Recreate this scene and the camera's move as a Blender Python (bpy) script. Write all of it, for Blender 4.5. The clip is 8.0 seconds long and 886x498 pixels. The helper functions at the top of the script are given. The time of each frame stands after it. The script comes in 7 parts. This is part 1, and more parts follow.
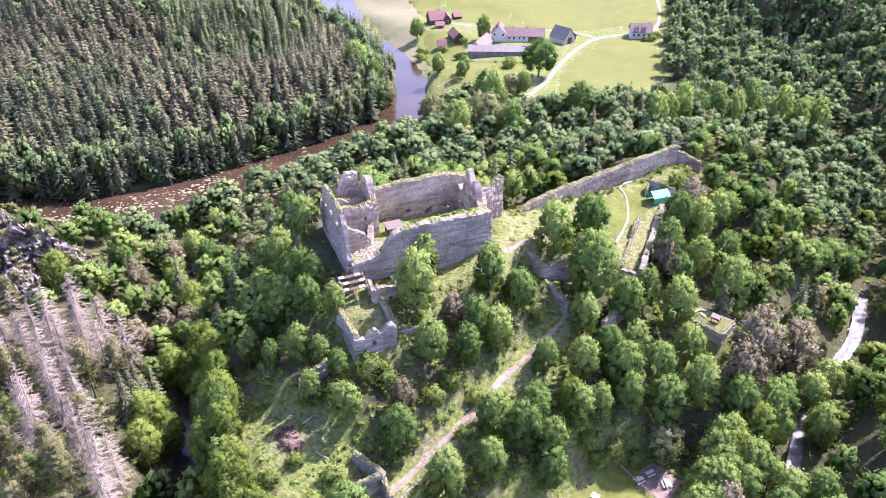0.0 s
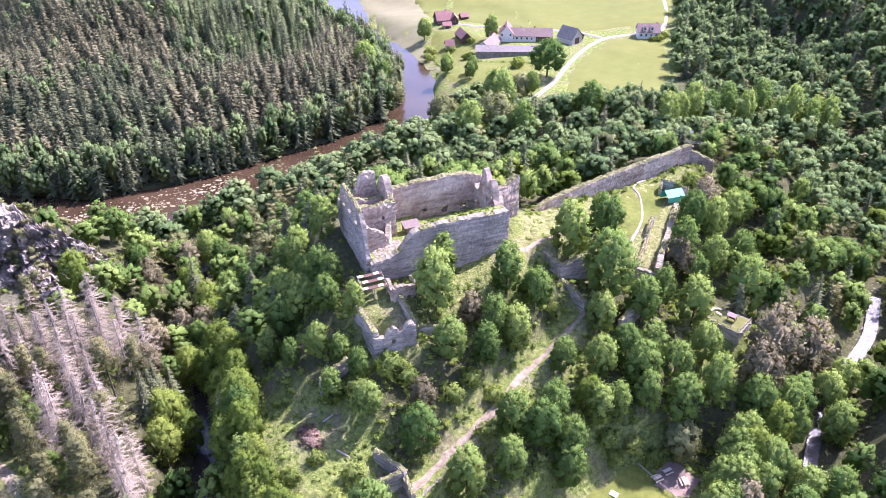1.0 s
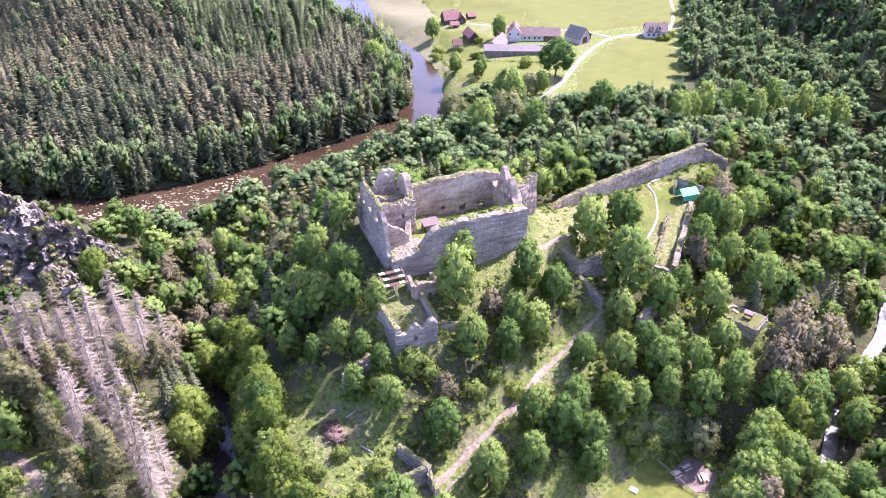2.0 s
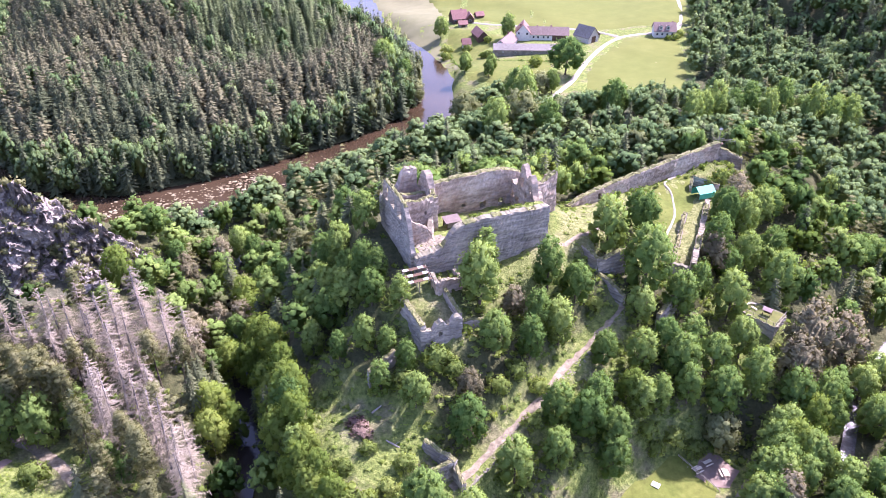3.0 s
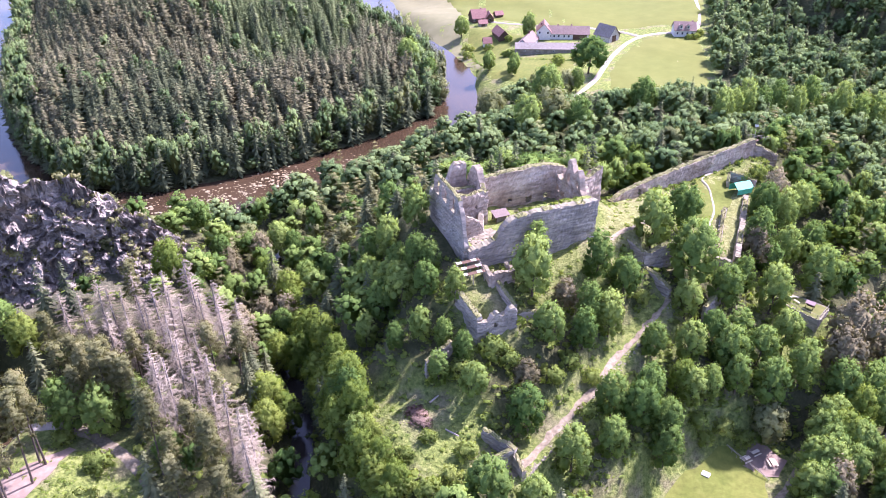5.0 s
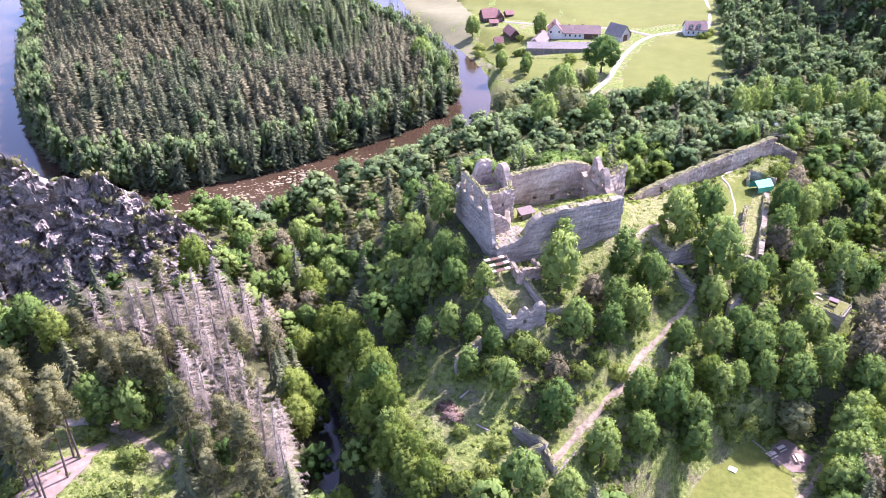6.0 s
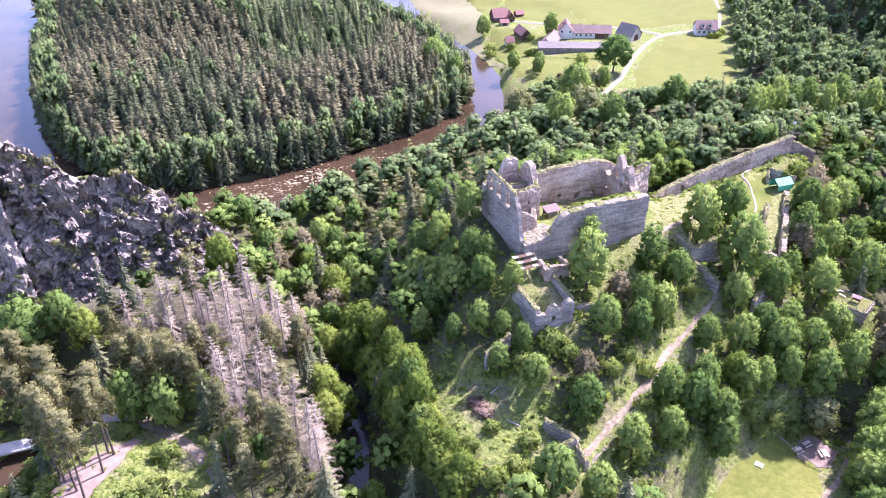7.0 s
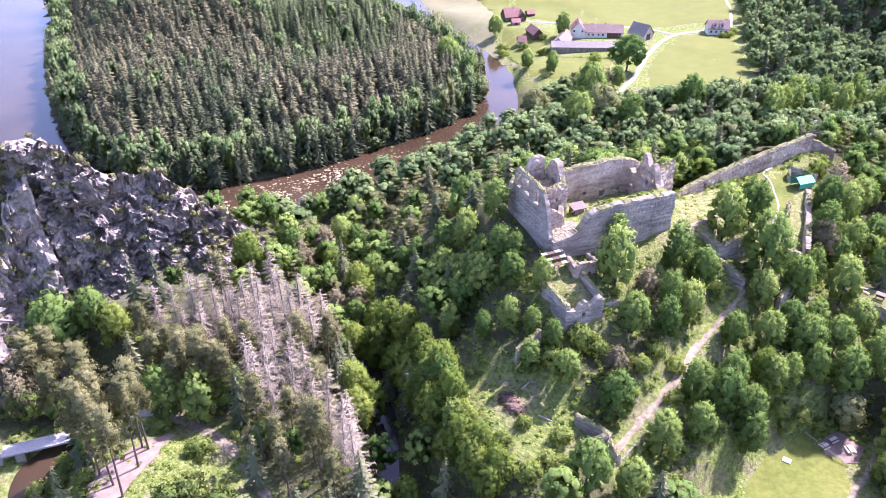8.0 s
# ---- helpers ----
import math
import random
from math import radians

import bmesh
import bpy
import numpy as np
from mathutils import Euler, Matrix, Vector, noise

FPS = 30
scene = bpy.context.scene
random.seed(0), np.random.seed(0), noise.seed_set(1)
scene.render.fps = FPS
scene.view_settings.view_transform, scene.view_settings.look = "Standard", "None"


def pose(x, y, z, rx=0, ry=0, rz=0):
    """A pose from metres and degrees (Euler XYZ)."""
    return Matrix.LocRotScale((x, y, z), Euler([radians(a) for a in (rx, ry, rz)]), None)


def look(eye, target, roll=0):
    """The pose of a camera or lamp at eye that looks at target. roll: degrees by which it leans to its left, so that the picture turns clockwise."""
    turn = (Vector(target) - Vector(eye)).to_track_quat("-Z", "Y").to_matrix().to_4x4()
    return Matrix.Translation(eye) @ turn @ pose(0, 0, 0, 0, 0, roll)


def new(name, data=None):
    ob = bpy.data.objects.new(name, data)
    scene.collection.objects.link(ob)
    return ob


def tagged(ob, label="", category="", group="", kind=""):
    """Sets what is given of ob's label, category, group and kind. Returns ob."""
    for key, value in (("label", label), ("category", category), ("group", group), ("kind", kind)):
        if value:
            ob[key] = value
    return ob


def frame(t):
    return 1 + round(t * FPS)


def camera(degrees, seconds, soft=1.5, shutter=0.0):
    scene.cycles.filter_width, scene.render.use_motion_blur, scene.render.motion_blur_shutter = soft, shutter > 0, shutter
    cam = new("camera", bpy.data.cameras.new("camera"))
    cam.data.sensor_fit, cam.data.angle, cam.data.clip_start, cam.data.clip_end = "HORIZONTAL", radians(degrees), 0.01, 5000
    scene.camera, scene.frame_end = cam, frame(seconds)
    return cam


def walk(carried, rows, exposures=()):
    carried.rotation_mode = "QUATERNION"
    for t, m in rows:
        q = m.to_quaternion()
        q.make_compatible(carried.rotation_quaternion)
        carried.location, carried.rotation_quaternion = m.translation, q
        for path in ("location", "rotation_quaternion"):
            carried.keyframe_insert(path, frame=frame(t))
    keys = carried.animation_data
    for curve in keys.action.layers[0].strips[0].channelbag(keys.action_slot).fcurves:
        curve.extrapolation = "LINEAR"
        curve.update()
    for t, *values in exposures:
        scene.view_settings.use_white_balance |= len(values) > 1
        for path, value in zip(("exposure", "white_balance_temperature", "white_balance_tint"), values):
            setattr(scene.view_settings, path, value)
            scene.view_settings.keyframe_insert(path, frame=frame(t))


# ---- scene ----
cam = camera(60.0, 8.0, soft=0.75)
PATH = [
    (0, (0.564, -0.225, 108.83), (0.558, 1.486, 107.795), 0.1),
    (0.5, (-1.262, -0.479, 108.794), (-1.269, 1.233, 107.759), 0.1),
    (1, (-3.255, -0.939, 108.839), (-3.264, 0.773, 107.805), -0.0),
    (1.5, (-5.453, -1.547, 108.875), (-5.462, 0.165, 107.841), 0.0),
    (3, (-13.15, -3.655, 109.086), (-13.158, -1.944, 108.051), 0.1),
    (3.5, (-15.934, -4.487, 109.093), (-15.942, -2.775, 108.058), 0.1),
    (4, (-18.885, -5.358, 109.186), (-18.893, -3.647, 108.151), 0.1),
    (4.5, (-21.918, -6.288, 109.135), (-21.927, -4.576, 108.101), 0.1),
    (6, (-31.306, -8.664, 109.257), (-31.318, -6.953, 108.223), 0.1),
    (6.5, (-34.42, -9.502, 109.393), (-34.434, -7.79, 108.358), 0.0),
    (7, (-37.661, -10.349, 109.495), (-37.675, -8.637, 108.461), 0.0),
    (7.5, (-40.935, -11.129, 109.58), (-40.951, -9.418, 108.546), 0.0),
    (8, (-44.243, -11.92, 109.553), (-44.26, -10.208, 108.519), 0.0),
]
walk(cam, [(t, look(eye, target, roll)) for t, eye, target, roll in PATH], exposures=[(0, 1.82), (3.5, 1.80), (4.5, 1.80), (6.5, 1.85), (8, 1.91)])

# ---- light and sky ----
SUN_TO = Vector((0.510, 0.395, 0.765)).normalized()
sun = new("sun", bpy.data.lights.new("sun", "SUN"))
sun.data.energy, sun.data.angle, sun.data.color = 4.6, radians(0.53), (1.0, 0.955, 0.88)
sun.matrix_world = look((0, 0, 300), Vector((0, 0, 300)) - SUN_TO)
world = bpy.data.worlds.new("sky")
scene.world = world
world.use_nodes = True
wn = world.node_tree.nodes
sky = wn.new("ShaderNodeTexSky")
sky.sky_type, sky.sun_disc = "NISHITA", False
sky.sun_elevation, sky.sun_rotation = math.asin(SUN_TO.z), math.atan2(SUN_TO.x, SUN_TO.y)
sky.air_density, sky.dust_density = 1.0, 1.6
wn["Background"].inputs["Strength"].default_value = 0.15
world.node_tree.links.new(sky.outputs[0], wn["Background"].inputs["Color"])
scene.view_settings.use_white_balance = True
scene.view_settings.white_balance_temperature, scene.view_settings.white_balance_tint = 5720, 42


# ---- materials ----
def material(name):
    m = bpy.data.materials.new(name)
    m.use_nodes = True
    return m, m.node_tree.nodes, m.node_tree.links, m.node_tree.nodes["Principled BSDF"]


def noise_node(n, l, scale, detail=5.0, rough=0.6, coord="Object", stretch=None):
    tc = n.new("ShaderNodeTexCoord")
    tex = n.new("ShaderNodeTexNoise")
    tex.inputs["Scale"].default_value, tex.inputs["Detail"].default_value = scale, detail
    tex.inputs["Roughness"].default_value = rough
    out = tc.outputs[coord]
    if stretch:
        mp = n.new("ShaderNodeMapping")
        mp.inputs["Scale"].default_value = stretch
        l.new(out, mp.inputs["Vector"])
        out = mp.outputs[0]
    l.new(out, tex.inputs["Vector"])
    return tex.outputs["Fac"]


def ramp(n, l, fac, stops):
    r = n.new("ShaderNodeValToRGB")
    e = r.color_ramp.elements
    while len(e) < len(stops):
        e.new(0.5)
    for k, (p, c) in enumerate(stops):
        e[k].position, e[k].color = p, (*c, 1)
    l.new(fac, r.inputs["Fac"])
    return r.outputs["Color"]


def mixed(n, l, fac, a, b, mode="MIX"):
    m = n.new("ShaderNodeMix")
    m.data_type, m.blend_type = "RGBA", mode
    for socket, v in ((m.inputs["Factor"], fac), (m.inputs["A"], a), (m.inputs["B"], b)):
        if isinstance(v, bpy.types.NodeSocket):
            l.new(v, socket)
        elif isinstance(v, tuple):
            socket.default_value = (*v, 1)
        else:
            socket.default_value = v
    return m.outputs["Result"]


def bump(n, l, bsdf, fac, strength, distance):
    b = n.new("ShaderNodeBump")
    b.inputs["Strength"].default_value, b.inputs["Distance"].default_value = strength, distance
    l.new(fac, b.inputs["Height"])
    l.new(b.outputs[0], bsdf.inputs["Normal"])


def attr(n, name):
    a = n.new("ShaderNodeAttribute")
    a.attribute_name = name
    return a


def surface(name, stops, scale, rough=0.9, big=None, bumps=0.4, dist=0.1, coord="Object", stretch=None, metal=0.0, tops=None, courses=None):
    """A two-scale surface: a colour ramp over fine noise, multiplied by a broad stain, with relief."""
    m, n, l, b = material(name)
    f = noise_node(n, l, scale, 8.0, 0.65, coord, stretch)
    c = ramp(n, l, f, stops)
    if big:
        g = noise_node(n, l, big[0], 4.0, 0.6, coord)
        c = mixed(n, l, 1.0, c, ramp(n, l, g, [(0.3, big[1]), (0.7, big[2])]), "MULTIPLY")
    if courses:
        # courses of differing stone, wavering along the wall
        g = noise_node(n, l, 1.0, 3.0, 0.55, coord, (0.10, 0.10, courses))
        c = mixed(n, l, 1.0, c, ramp(n, l, g, [(0.36, (0.66, 0.64, 0.62)), (0.5, (0.95, 0.94, 0.93)), (0.66, (1.14, 1.10, 1.06))]), "MULTIPLY")
    if tops:
        # soil, lichen and moss that settle on level stones
        g = n.new("ShaderNodeNewGeometry")
        sp = n.new("ShaderNodeSeparateXYZ")
        l.new(g.outputs["True Normal"], sp.inputs[0])
        level = ramp(n, l, sp.outputs["Z"], [(0.5, (0, 0, 0)), (0.8, (0.85, 0.85, 0.85))])
        soil = ramp(n, l, noise_node(n, l, 1.1, 6.0, 0.7, coord), [(0.35, tops[0]), (0.65, tops[1])])
        c = mixed(n, l, level, c, soil)
    l.new(c, b.inputs["Base Color"])
    b.inputs["Roughness"].default_value, b.inputs["Metallic"].default_value = rough, metal
    b.inputs["Specular IOR Level"].default_value = 0.25
    bump(n, l, b, f, bumps, dist)
    return m


def foliage(name, dark, mid, light, source, through_light=0.35):
    """Leaves: a matt leaf with light passing through; the tint varies from tree to tree and from leaf to leaf."""
    m, n, l, b = material(name)
    n.remove(b)
    if source == "object":
        o = n.new("ShaderNodeObjectInfo")
        per_tree = o.outputs["Random"]
    else:
        per_tree = attr(n, "tint").outputs["Fac"]
    g = n.new("ShaderNodeNewGeometry")
    add = n.new("ShaderNodeMath")
    add.operation = "MULTIPLY_ADD"
    l.new(g.outputs["Random Per Island"], add.inputs[0])
    add.inputs[1].default_value = 0.13
    half = n.new("ShaderNodeMath")
    half.operation = "MULTIPLY"
    half.inputs[1].default_value = 0.62
    l.new(per_tree, half.inputs[0])
    spray = n.new("ShaderNodeMath")
    spray.operation = "MULTIPLY_ADD"
    l.new(noise_node(n, l, 0.9, 5.0, 0.65, "Object"), spray.inputs[0])
    spray.inputs[1].default_value = 0.75 if source == "object" else 0.5
    l.new(half.outputs[0], spray.inputs[2])
    shift = n.new("ShaderNodeMath")
    shift.operation = "SUBTRACT"
    l.new(spray.outputs[0], shift.inputs[0])
    shift.inputs[1].default_value = 0.26 if source == "object" else 0.16
    l.new(shift.outputs[0], add.inputs[2])
    c = ramp(n, l, add.outputs[0], [(0.05, dark), (0.5, mid), (0.95, light)])
    d = n.new("ShaderNodeBsdfDiffuse")
    t = n.new("ShaderNodeBsdfTranslucent")
    l.new(c, d.inputs["Color"])
    l.new(mixed(n, l, 1.0, c, (1.2, 1.15, 0.55), "MULTIPLY"), t.inputs["Color"])
    leafy = n.new("ShaderNodeBump")
    leafy.inputs["Strength"].default_value, leafy.inputs["Distance"].default_value = 0.7, 0.45
    l.new(noise_node(n, l, 1.9, 4.0, 0.75, "Object"), leafy.inputs["Height"])
    l.new(leafy.outputs[0], d.inputs["Normal"])
    l.new(leafy.outputs[0], t.inputs["Normal"])
    mx = n.new("ShaderNodeMixShader")
    mx.inputs[0].default_value = through_light
    l.new(d.outputs[0], mx.inputs[1])
    l.new(t.outputs[0], mx.inputs[2])
    l.new(mx.outputs[0], n["Material Output"].inputs["Surface"])
    return m


def leaf_pair(name, dark, mid, light, through_light=0.35):
    return foliage(name, dark, mid, light, "object", through_light), foliage(name + "_far", dark, mid, light, "far", through_light)


LEAF, LEAF_FAR = leaf_pair("broadleaf", (0.078, 0.145, 0.040), (0.162, 0.242, 0.064), (0.305, 0.385, 0.108), 0.36)
# broadleaf of the back woods, with distance haze mixed into its colour: bluer, less contrast
LEAF_BACK = foliage("hazy_back_leaf", (0.098, 0.158, 0.066), (0.165, 0.232, 0.094), (0.245, 0.308, 0.132), "far", 0.34)
BUSHY, BUSHY_FAR = leaf_pair("bush_leaf", (0.120, 0.175, 0.050), (0.210, 0.270, 0.072), (0.315, 0.360, 0.112), 0.45)
NEEDLE, NEEDLE_FAR = leaf_pair("spruce_needles", (0.068, 0.084, 0.046), (0.128, 0.142, 0.074), (0.200, 0.208, 0.106), 0.12)
PINE, PINE_FAR = leaf_pair("pine_needles", (0.130, 0.136, 0.064), (0.205, 0.206, 0.098), (0.285, 0.272, 0.138), 0.35)
BROWNISH, BROWNISH_FAR = leaf_pair("withering_pine_needles", (0.115, 0.106, 0.060), (0.205, 0.180, 0.108), (0.29, 0.252, 0.155), 0.2)
DEAD, DEAD_FAR = leaf_pair("dry_twigs", (0.205, 0.170, 0.130), (0.285, 0.240, 0.186), (0.365, 0.312, 0.248), 0.2)
PALE, PALE_FAR = leaf_pair("pale_willow_leaf", (0.135, 0.155, 0.066), (0.19, 0.21, 0.092), (0.265, 0.28, 0.135), 0.3)
LARCH_FAR = foliage("larch_needles", (0.095, 0.125, 0.056), (0.155, 0.188, 0.084), (0.222, 0.250, 0.118), "far", 0.2)
# spruce needles again, darkened: the far forest's shade is put into the colour
DEEP_FAR = foliage("shadowy_spruce_needles", (0.058, 0.074, 0.041), (0.112, 0.128, 0.067), (0.182, 0.192, 0.098), "far", 0.1)
WITHERED_FAR = foliage("withering_spruce_needles", (0.106, 0.103, 0.058), (0.166, 0.158, 0.088), (0.236, 0.218, 0.128), "far", 0.15)
RED, RED_FAR = leaf_pair("withered_red_leaf", (0.11, 0.070, 0.058), (0.185, 0.128, 0.104), (0.27, 0.195, 0.155), 0.2)
LIGHT, LIGHT_FAR = leaf_pair("light_leaf", (0.120, 0.185, 0.040), (0.205, 0.275, 0.060), (0.310, 0.365, 0.095), 0.5)
BARK = surface("bark", [(0.3, (0.055, 0.042, 0.032)), (0.7, (0.15, 0.115, 0.09))], 3.0, 0.95, None, 0.6, 0.05, stretch=(1, 1, 0.25))
GREYWOOD = surface("weathered_dead_wood", [(0.3, (0.22, 0.19, 0.17)), (0.7, (0.38, 0.33, 0.30))], 3.0, 0.9, None, 0.4, 0.03, stretch=(1, 1, 0.25))
MASONRY = surface("rubble_masonry", [(0.28, (0.22, 0.202, 0.188)), (0.45, (0.34, 0.312, 0.288)), (0.6, (0.41, 0.378, 0.348)), (0.8, (0.50, 0.468, 0.43))], 1.3, 0.95,
                  (0.13, (0.62, 0.60, 0.58), (1.12, 1.08, 1.0)), 0.5, 0.16, stretch=(0.55, 0.55, 2.2), tops=((0.10, 0.092, 0.048), (0.235, 0.208, 0.15)), courses=1.5)
PLASTERED = surface("old_plastered_masonry", [(0.28, (0.28, 0.24, 0.205)), (0.5, (0.45, 0.395, 0.35)), (0.75, (0.60, 0.55, 0.50))], 0.9, 0.95,
                    (0.16, (0.62, 0.52, 0.45), (1.1, 1.06, 1.0)), 0.5, 0.14, stretch=(1, 1, 1.4), tops=((0.11, 0.095, 0.055), (0.25, 0.22, 0.165)), courses=0.9)
CAPGRASS = surface("dry_grass_on_wall", [(0.3, (0.105, 0.105, 0.045)), (0.5, (0.19, 0.178, 0.088)), (0.7, (0.285, 0.252, 0.155))], 1.6, 1.0, (0.3, (0.7, 0.8, 0.6), (1.1, 1.05, 1.0)), 0.8, 0.2)
ROCK = surface("crag_rock", [(0.28, (0.125, 0.111, 0.098)), (0.44, (0.238, 0.212, 0.190)), (0.60, (0.33, 0.296, 0.264)), (0.8, (0.44, 0.40, 0.355))], 0.9, 0.9,
               (0.06, (0.66, 0.64, 0.64), (1.15, 1.10, 1.04)), 1.0, 0.8)
TRACK = surface("gravel_track", [(0.3, (0.27, 0.235, 0.195)), (0.6, (0.35, 0.315, 0.27)), (0.8, (0.43, 0.40, 0.355))], 0.8, 0.95, (0.08, (0.8, 0.8, 0.76), (1.08, 1.05, 1.0)), 0.4, 0.06)
EARTH = surface("bare_earth_path", [(0.3, (0.12, 0.100, 0.072)), (0.5, (0.225, 0.192, 0.140)), (0.75, (0.36, 0.318, 0.245))], 0.9, 0.95, (0.15, (0.75, 0.72, 0.66), (1.1, 1.05, 1.0)), 0.5, 0.1)
PINKSOIL = surface("gravel_clearing", [(0.3, (0.175, 0.13, 0.108)), (0.6, (0.24, 0.185, 0.155)), (0.8, (0.31, 0.25, 0.215))], 0.6, 0.95, (0.12, (0.82, 0.8, 0.78), (1.1, 1.05, 1.0)), 0.3, 0.05)
MOWN = surface("mown_meadow", [(0.3, (0.090, 0.100, 0.022)), (0.55, (0.126, 0.136, 0.031)), (0.8, (0.170, 0.170, 0.050))], 0.7, 1.0, (0.12, (0.78, 0.88, 0.7), (1.1, 1.06, 1.05)), 0.3, 0.1)
FIELD = surface("crop_field", [(0.3, (0.105, 0.115, 0.024)), (0.55, (0.120, 0.129, 0.029)), (0.8, (0.140, 0.146, 0.038))], 0.12, 1.0, (0.012, (0.9, 0.95, 0.85), (1.05, 1.03, 1.0)), 0.2, 0.1)
HAY = surface("cut_hay_meadow", [(0.3, (0.138, 0.134, 0.068)), (0.55, (0.160, 0.152, 0.080)), (0.8, (0.185, 0.175, 0.100))], 0.12, 1.0, (0.012, (0.9, 0.92, 0.88), (1.05, 1.03, 1.0)), 0.2, 0.1)


def plain(name, colour, rough=0.8, scale=2.0, spread=0.18, metal=0.0):
    lo, hi = tuple(v * (1 - spread) for v in colour), tuple(min(1, v * (1 + spread)) for v in colour)
    return surface(name, [(0.3, lo), (0.7, hi)], scale, rough, (0.3, (0.88, 0.87, 0.86), (1.05, 1.04, 1.02)), 0.15, 0.03, metal=metal)


WHITEWASH = plain("whitewashed_wall", (0.60, 0.58, 0.545), 0.9, 1.0, 0.1)
GREYWALL = plain("grey_rendered_wall", (0.42, 0.40, 0.37), 0.9, 1.0, 0.2)
TILE = surface("clay_roof_tiles", [(0.3, (0.150, 0.106, 0.092)), (0.55, (0.208, 0.152, 0.134)), (0.8, (0.270, 0.206, 0.184))], 1.2, 0.85, (0.1, (0.75, 0.74, 0.75), (1.1, 1.05, 1.03)), 0.5, 0.1)
REDTILE = surface("red_roof_tiles", [(0.3, (0.17, 0.085, 0.075)), (0.55, (0.235, 0.125, 0.11)), (0.8, (0.31, 0.18, 0.16))], 1.2, 0.8, (0.15, (0.8, 0.78, 0.78), (1.1, 1.05, 1.03)), 0.5, 0.1)
GREYTILE = surface("grey_fibre_cement_roof", [(0.3, (0.155, 0.136, 0.122)), (0.55, (0.210, 0.188, 0.170)), (0.8, (0.275, 0.248, 0.222))], 1.0, 0.85, (0.1, (0.78, 0.77, 0.77), (1.08, 1.05, 1.03)), 0.4, 0.1)
DARKWOOD = plain("dark_stained_boards", (0.10, 0.06, 0.04), 0.8, 3.0, 0.35)
OLDWOOD = plain("weathered_boards", (0.30, 0.26, 0.22), 0.85, 3.0, 0.3)
PALEWOOD = plain("pale_planed_timber", (0.62, 0.54, 0.42), 0.7, 3.0, 0.15)
WHITEPANEL = plain("white_panel", (0.66, 0.64, 0.62), 0.6, 2.0, 0.08)
BROWNROOF = plain("brown_felt_roof", (0.155, 0.118, 0.108), 0.8, 2.0, 0.2)
GREENTARP = plain("green_tarpaulin", (0.08, 0.50, 0.36), 0.5, 1.0, 0.12)
CONCRETE = plain("pale_concrete", (0.40, 0.385, 0.365), 0.85, 1.5, 0.15)
DARKGLASS = plain("dark_window_glass", (0.03, 0.035, 0.04), 0.15, 1.0, 0.2)
STEEL = plain("galvanised_steel", (0.45, 0.46, 0.47), 0.45, 2.0, 0.1, 0.8)


def ground_material():
    m, n, l, b = material("hillside_ground")
    fine = noise_node(n, l, 0.9, 8.0, 0.7)
    mid = noise_node(n, l, 0.12, 5.0, 0.6)
    grass = ramp(n, l, fine, [(0.32, (0.050, 0.070, 0.019)), (0.5, (0.140, 0.172, 0.044)), (0.68, (0.250, 0.272, 0.088))])
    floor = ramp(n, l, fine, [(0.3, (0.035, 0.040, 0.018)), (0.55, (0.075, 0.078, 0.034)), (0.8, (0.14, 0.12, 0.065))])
    soil = ramp(n, l, fine, [(0.3, (0.13, 0.10, 0.07)), (0.6, (0.235, 0.185, 0.135)), (0.8, (0.34, 0.28, 0.215))])
    stony = ramp(n, l, fine, [(0.3, (0.13, 0.12, 0.115)), (0.55, (0.24, 0.22, 0.205)), (0.8, (0.37, 0.34, 0.31))])
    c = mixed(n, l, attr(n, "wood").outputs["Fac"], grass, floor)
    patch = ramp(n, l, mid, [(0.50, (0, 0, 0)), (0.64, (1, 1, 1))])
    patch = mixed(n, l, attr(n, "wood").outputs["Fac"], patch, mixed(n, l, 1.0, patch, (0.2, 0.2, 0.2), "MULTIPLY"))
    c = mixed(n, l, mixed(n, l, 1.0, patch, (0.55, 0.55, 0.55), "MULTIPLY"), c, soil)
    straw = ramp(n, l, fine, [(0.3, (0.115, 0.115, 0.040)), (0.5, (0.205, 0.19, 0.085)), (0.72, (0.33, 0.30, 0.185))])
    c = mixed(n, l, attr(n, "dry").outputs["Fac"], c, straw)
    c = mixed(n, l, attr(n, "stone").outputs["Fac"], c, stony)
    l.new(c, b.inputs["Base Color"])
    b.inputs["Roughness"].default_value, b.inputs["Specular IOR Level"].default_value = 1.0, 0.1
    bump(n, l, b, fine, 1.0, 0.7)
    return m


def water_material(name, colour, rough, wave):
    m, n, l, b = material(name)
    f = noise_node(n, l, wave, 4.0, 0.6)
    g = noise_node(n, l, 0.03, 3.0, 0.5)
    c = ramp(n, l, g, [(0.35, tuple(v * 0.75 for v in colour)), (0.65, tuple(v * 1.2 for v in colour))])
    l.new(c, b.inputs["Base Color"])
    b.inputs["Roughness"].default_value, b.inputs["IOR"].default_value = rough, 1.33
    bump(n, l, b, f, 0.25, 0.15)
    return m


GROUND = ground_material()
RIVER = water_material("brown_river_water", (0.047, 0.031, 0.018), 0.10, 0.5)
BROOK = water_material("brook_water", (0.035, 0.03, 0.026), 0.12, 0.8)
def foam_material():
    m, n, l, b = material("foaming_brook_water")
    f = noise_node(n, l, 0.55, 6.0, 0.75)
    c = ramp(n, l, f, [(0.44, (0.05, 0.043, 0.036)), (0.57, (0.095, 0.09, 0.084)), (0.76, (0.24, 0.235, 0.235))])
    l.new(c, b.inputs["Base Color"])
    b.inputs["Roughness"].default_value = 0.25
    bump(n, l, b, f, 0.7, 0.3)
    return m


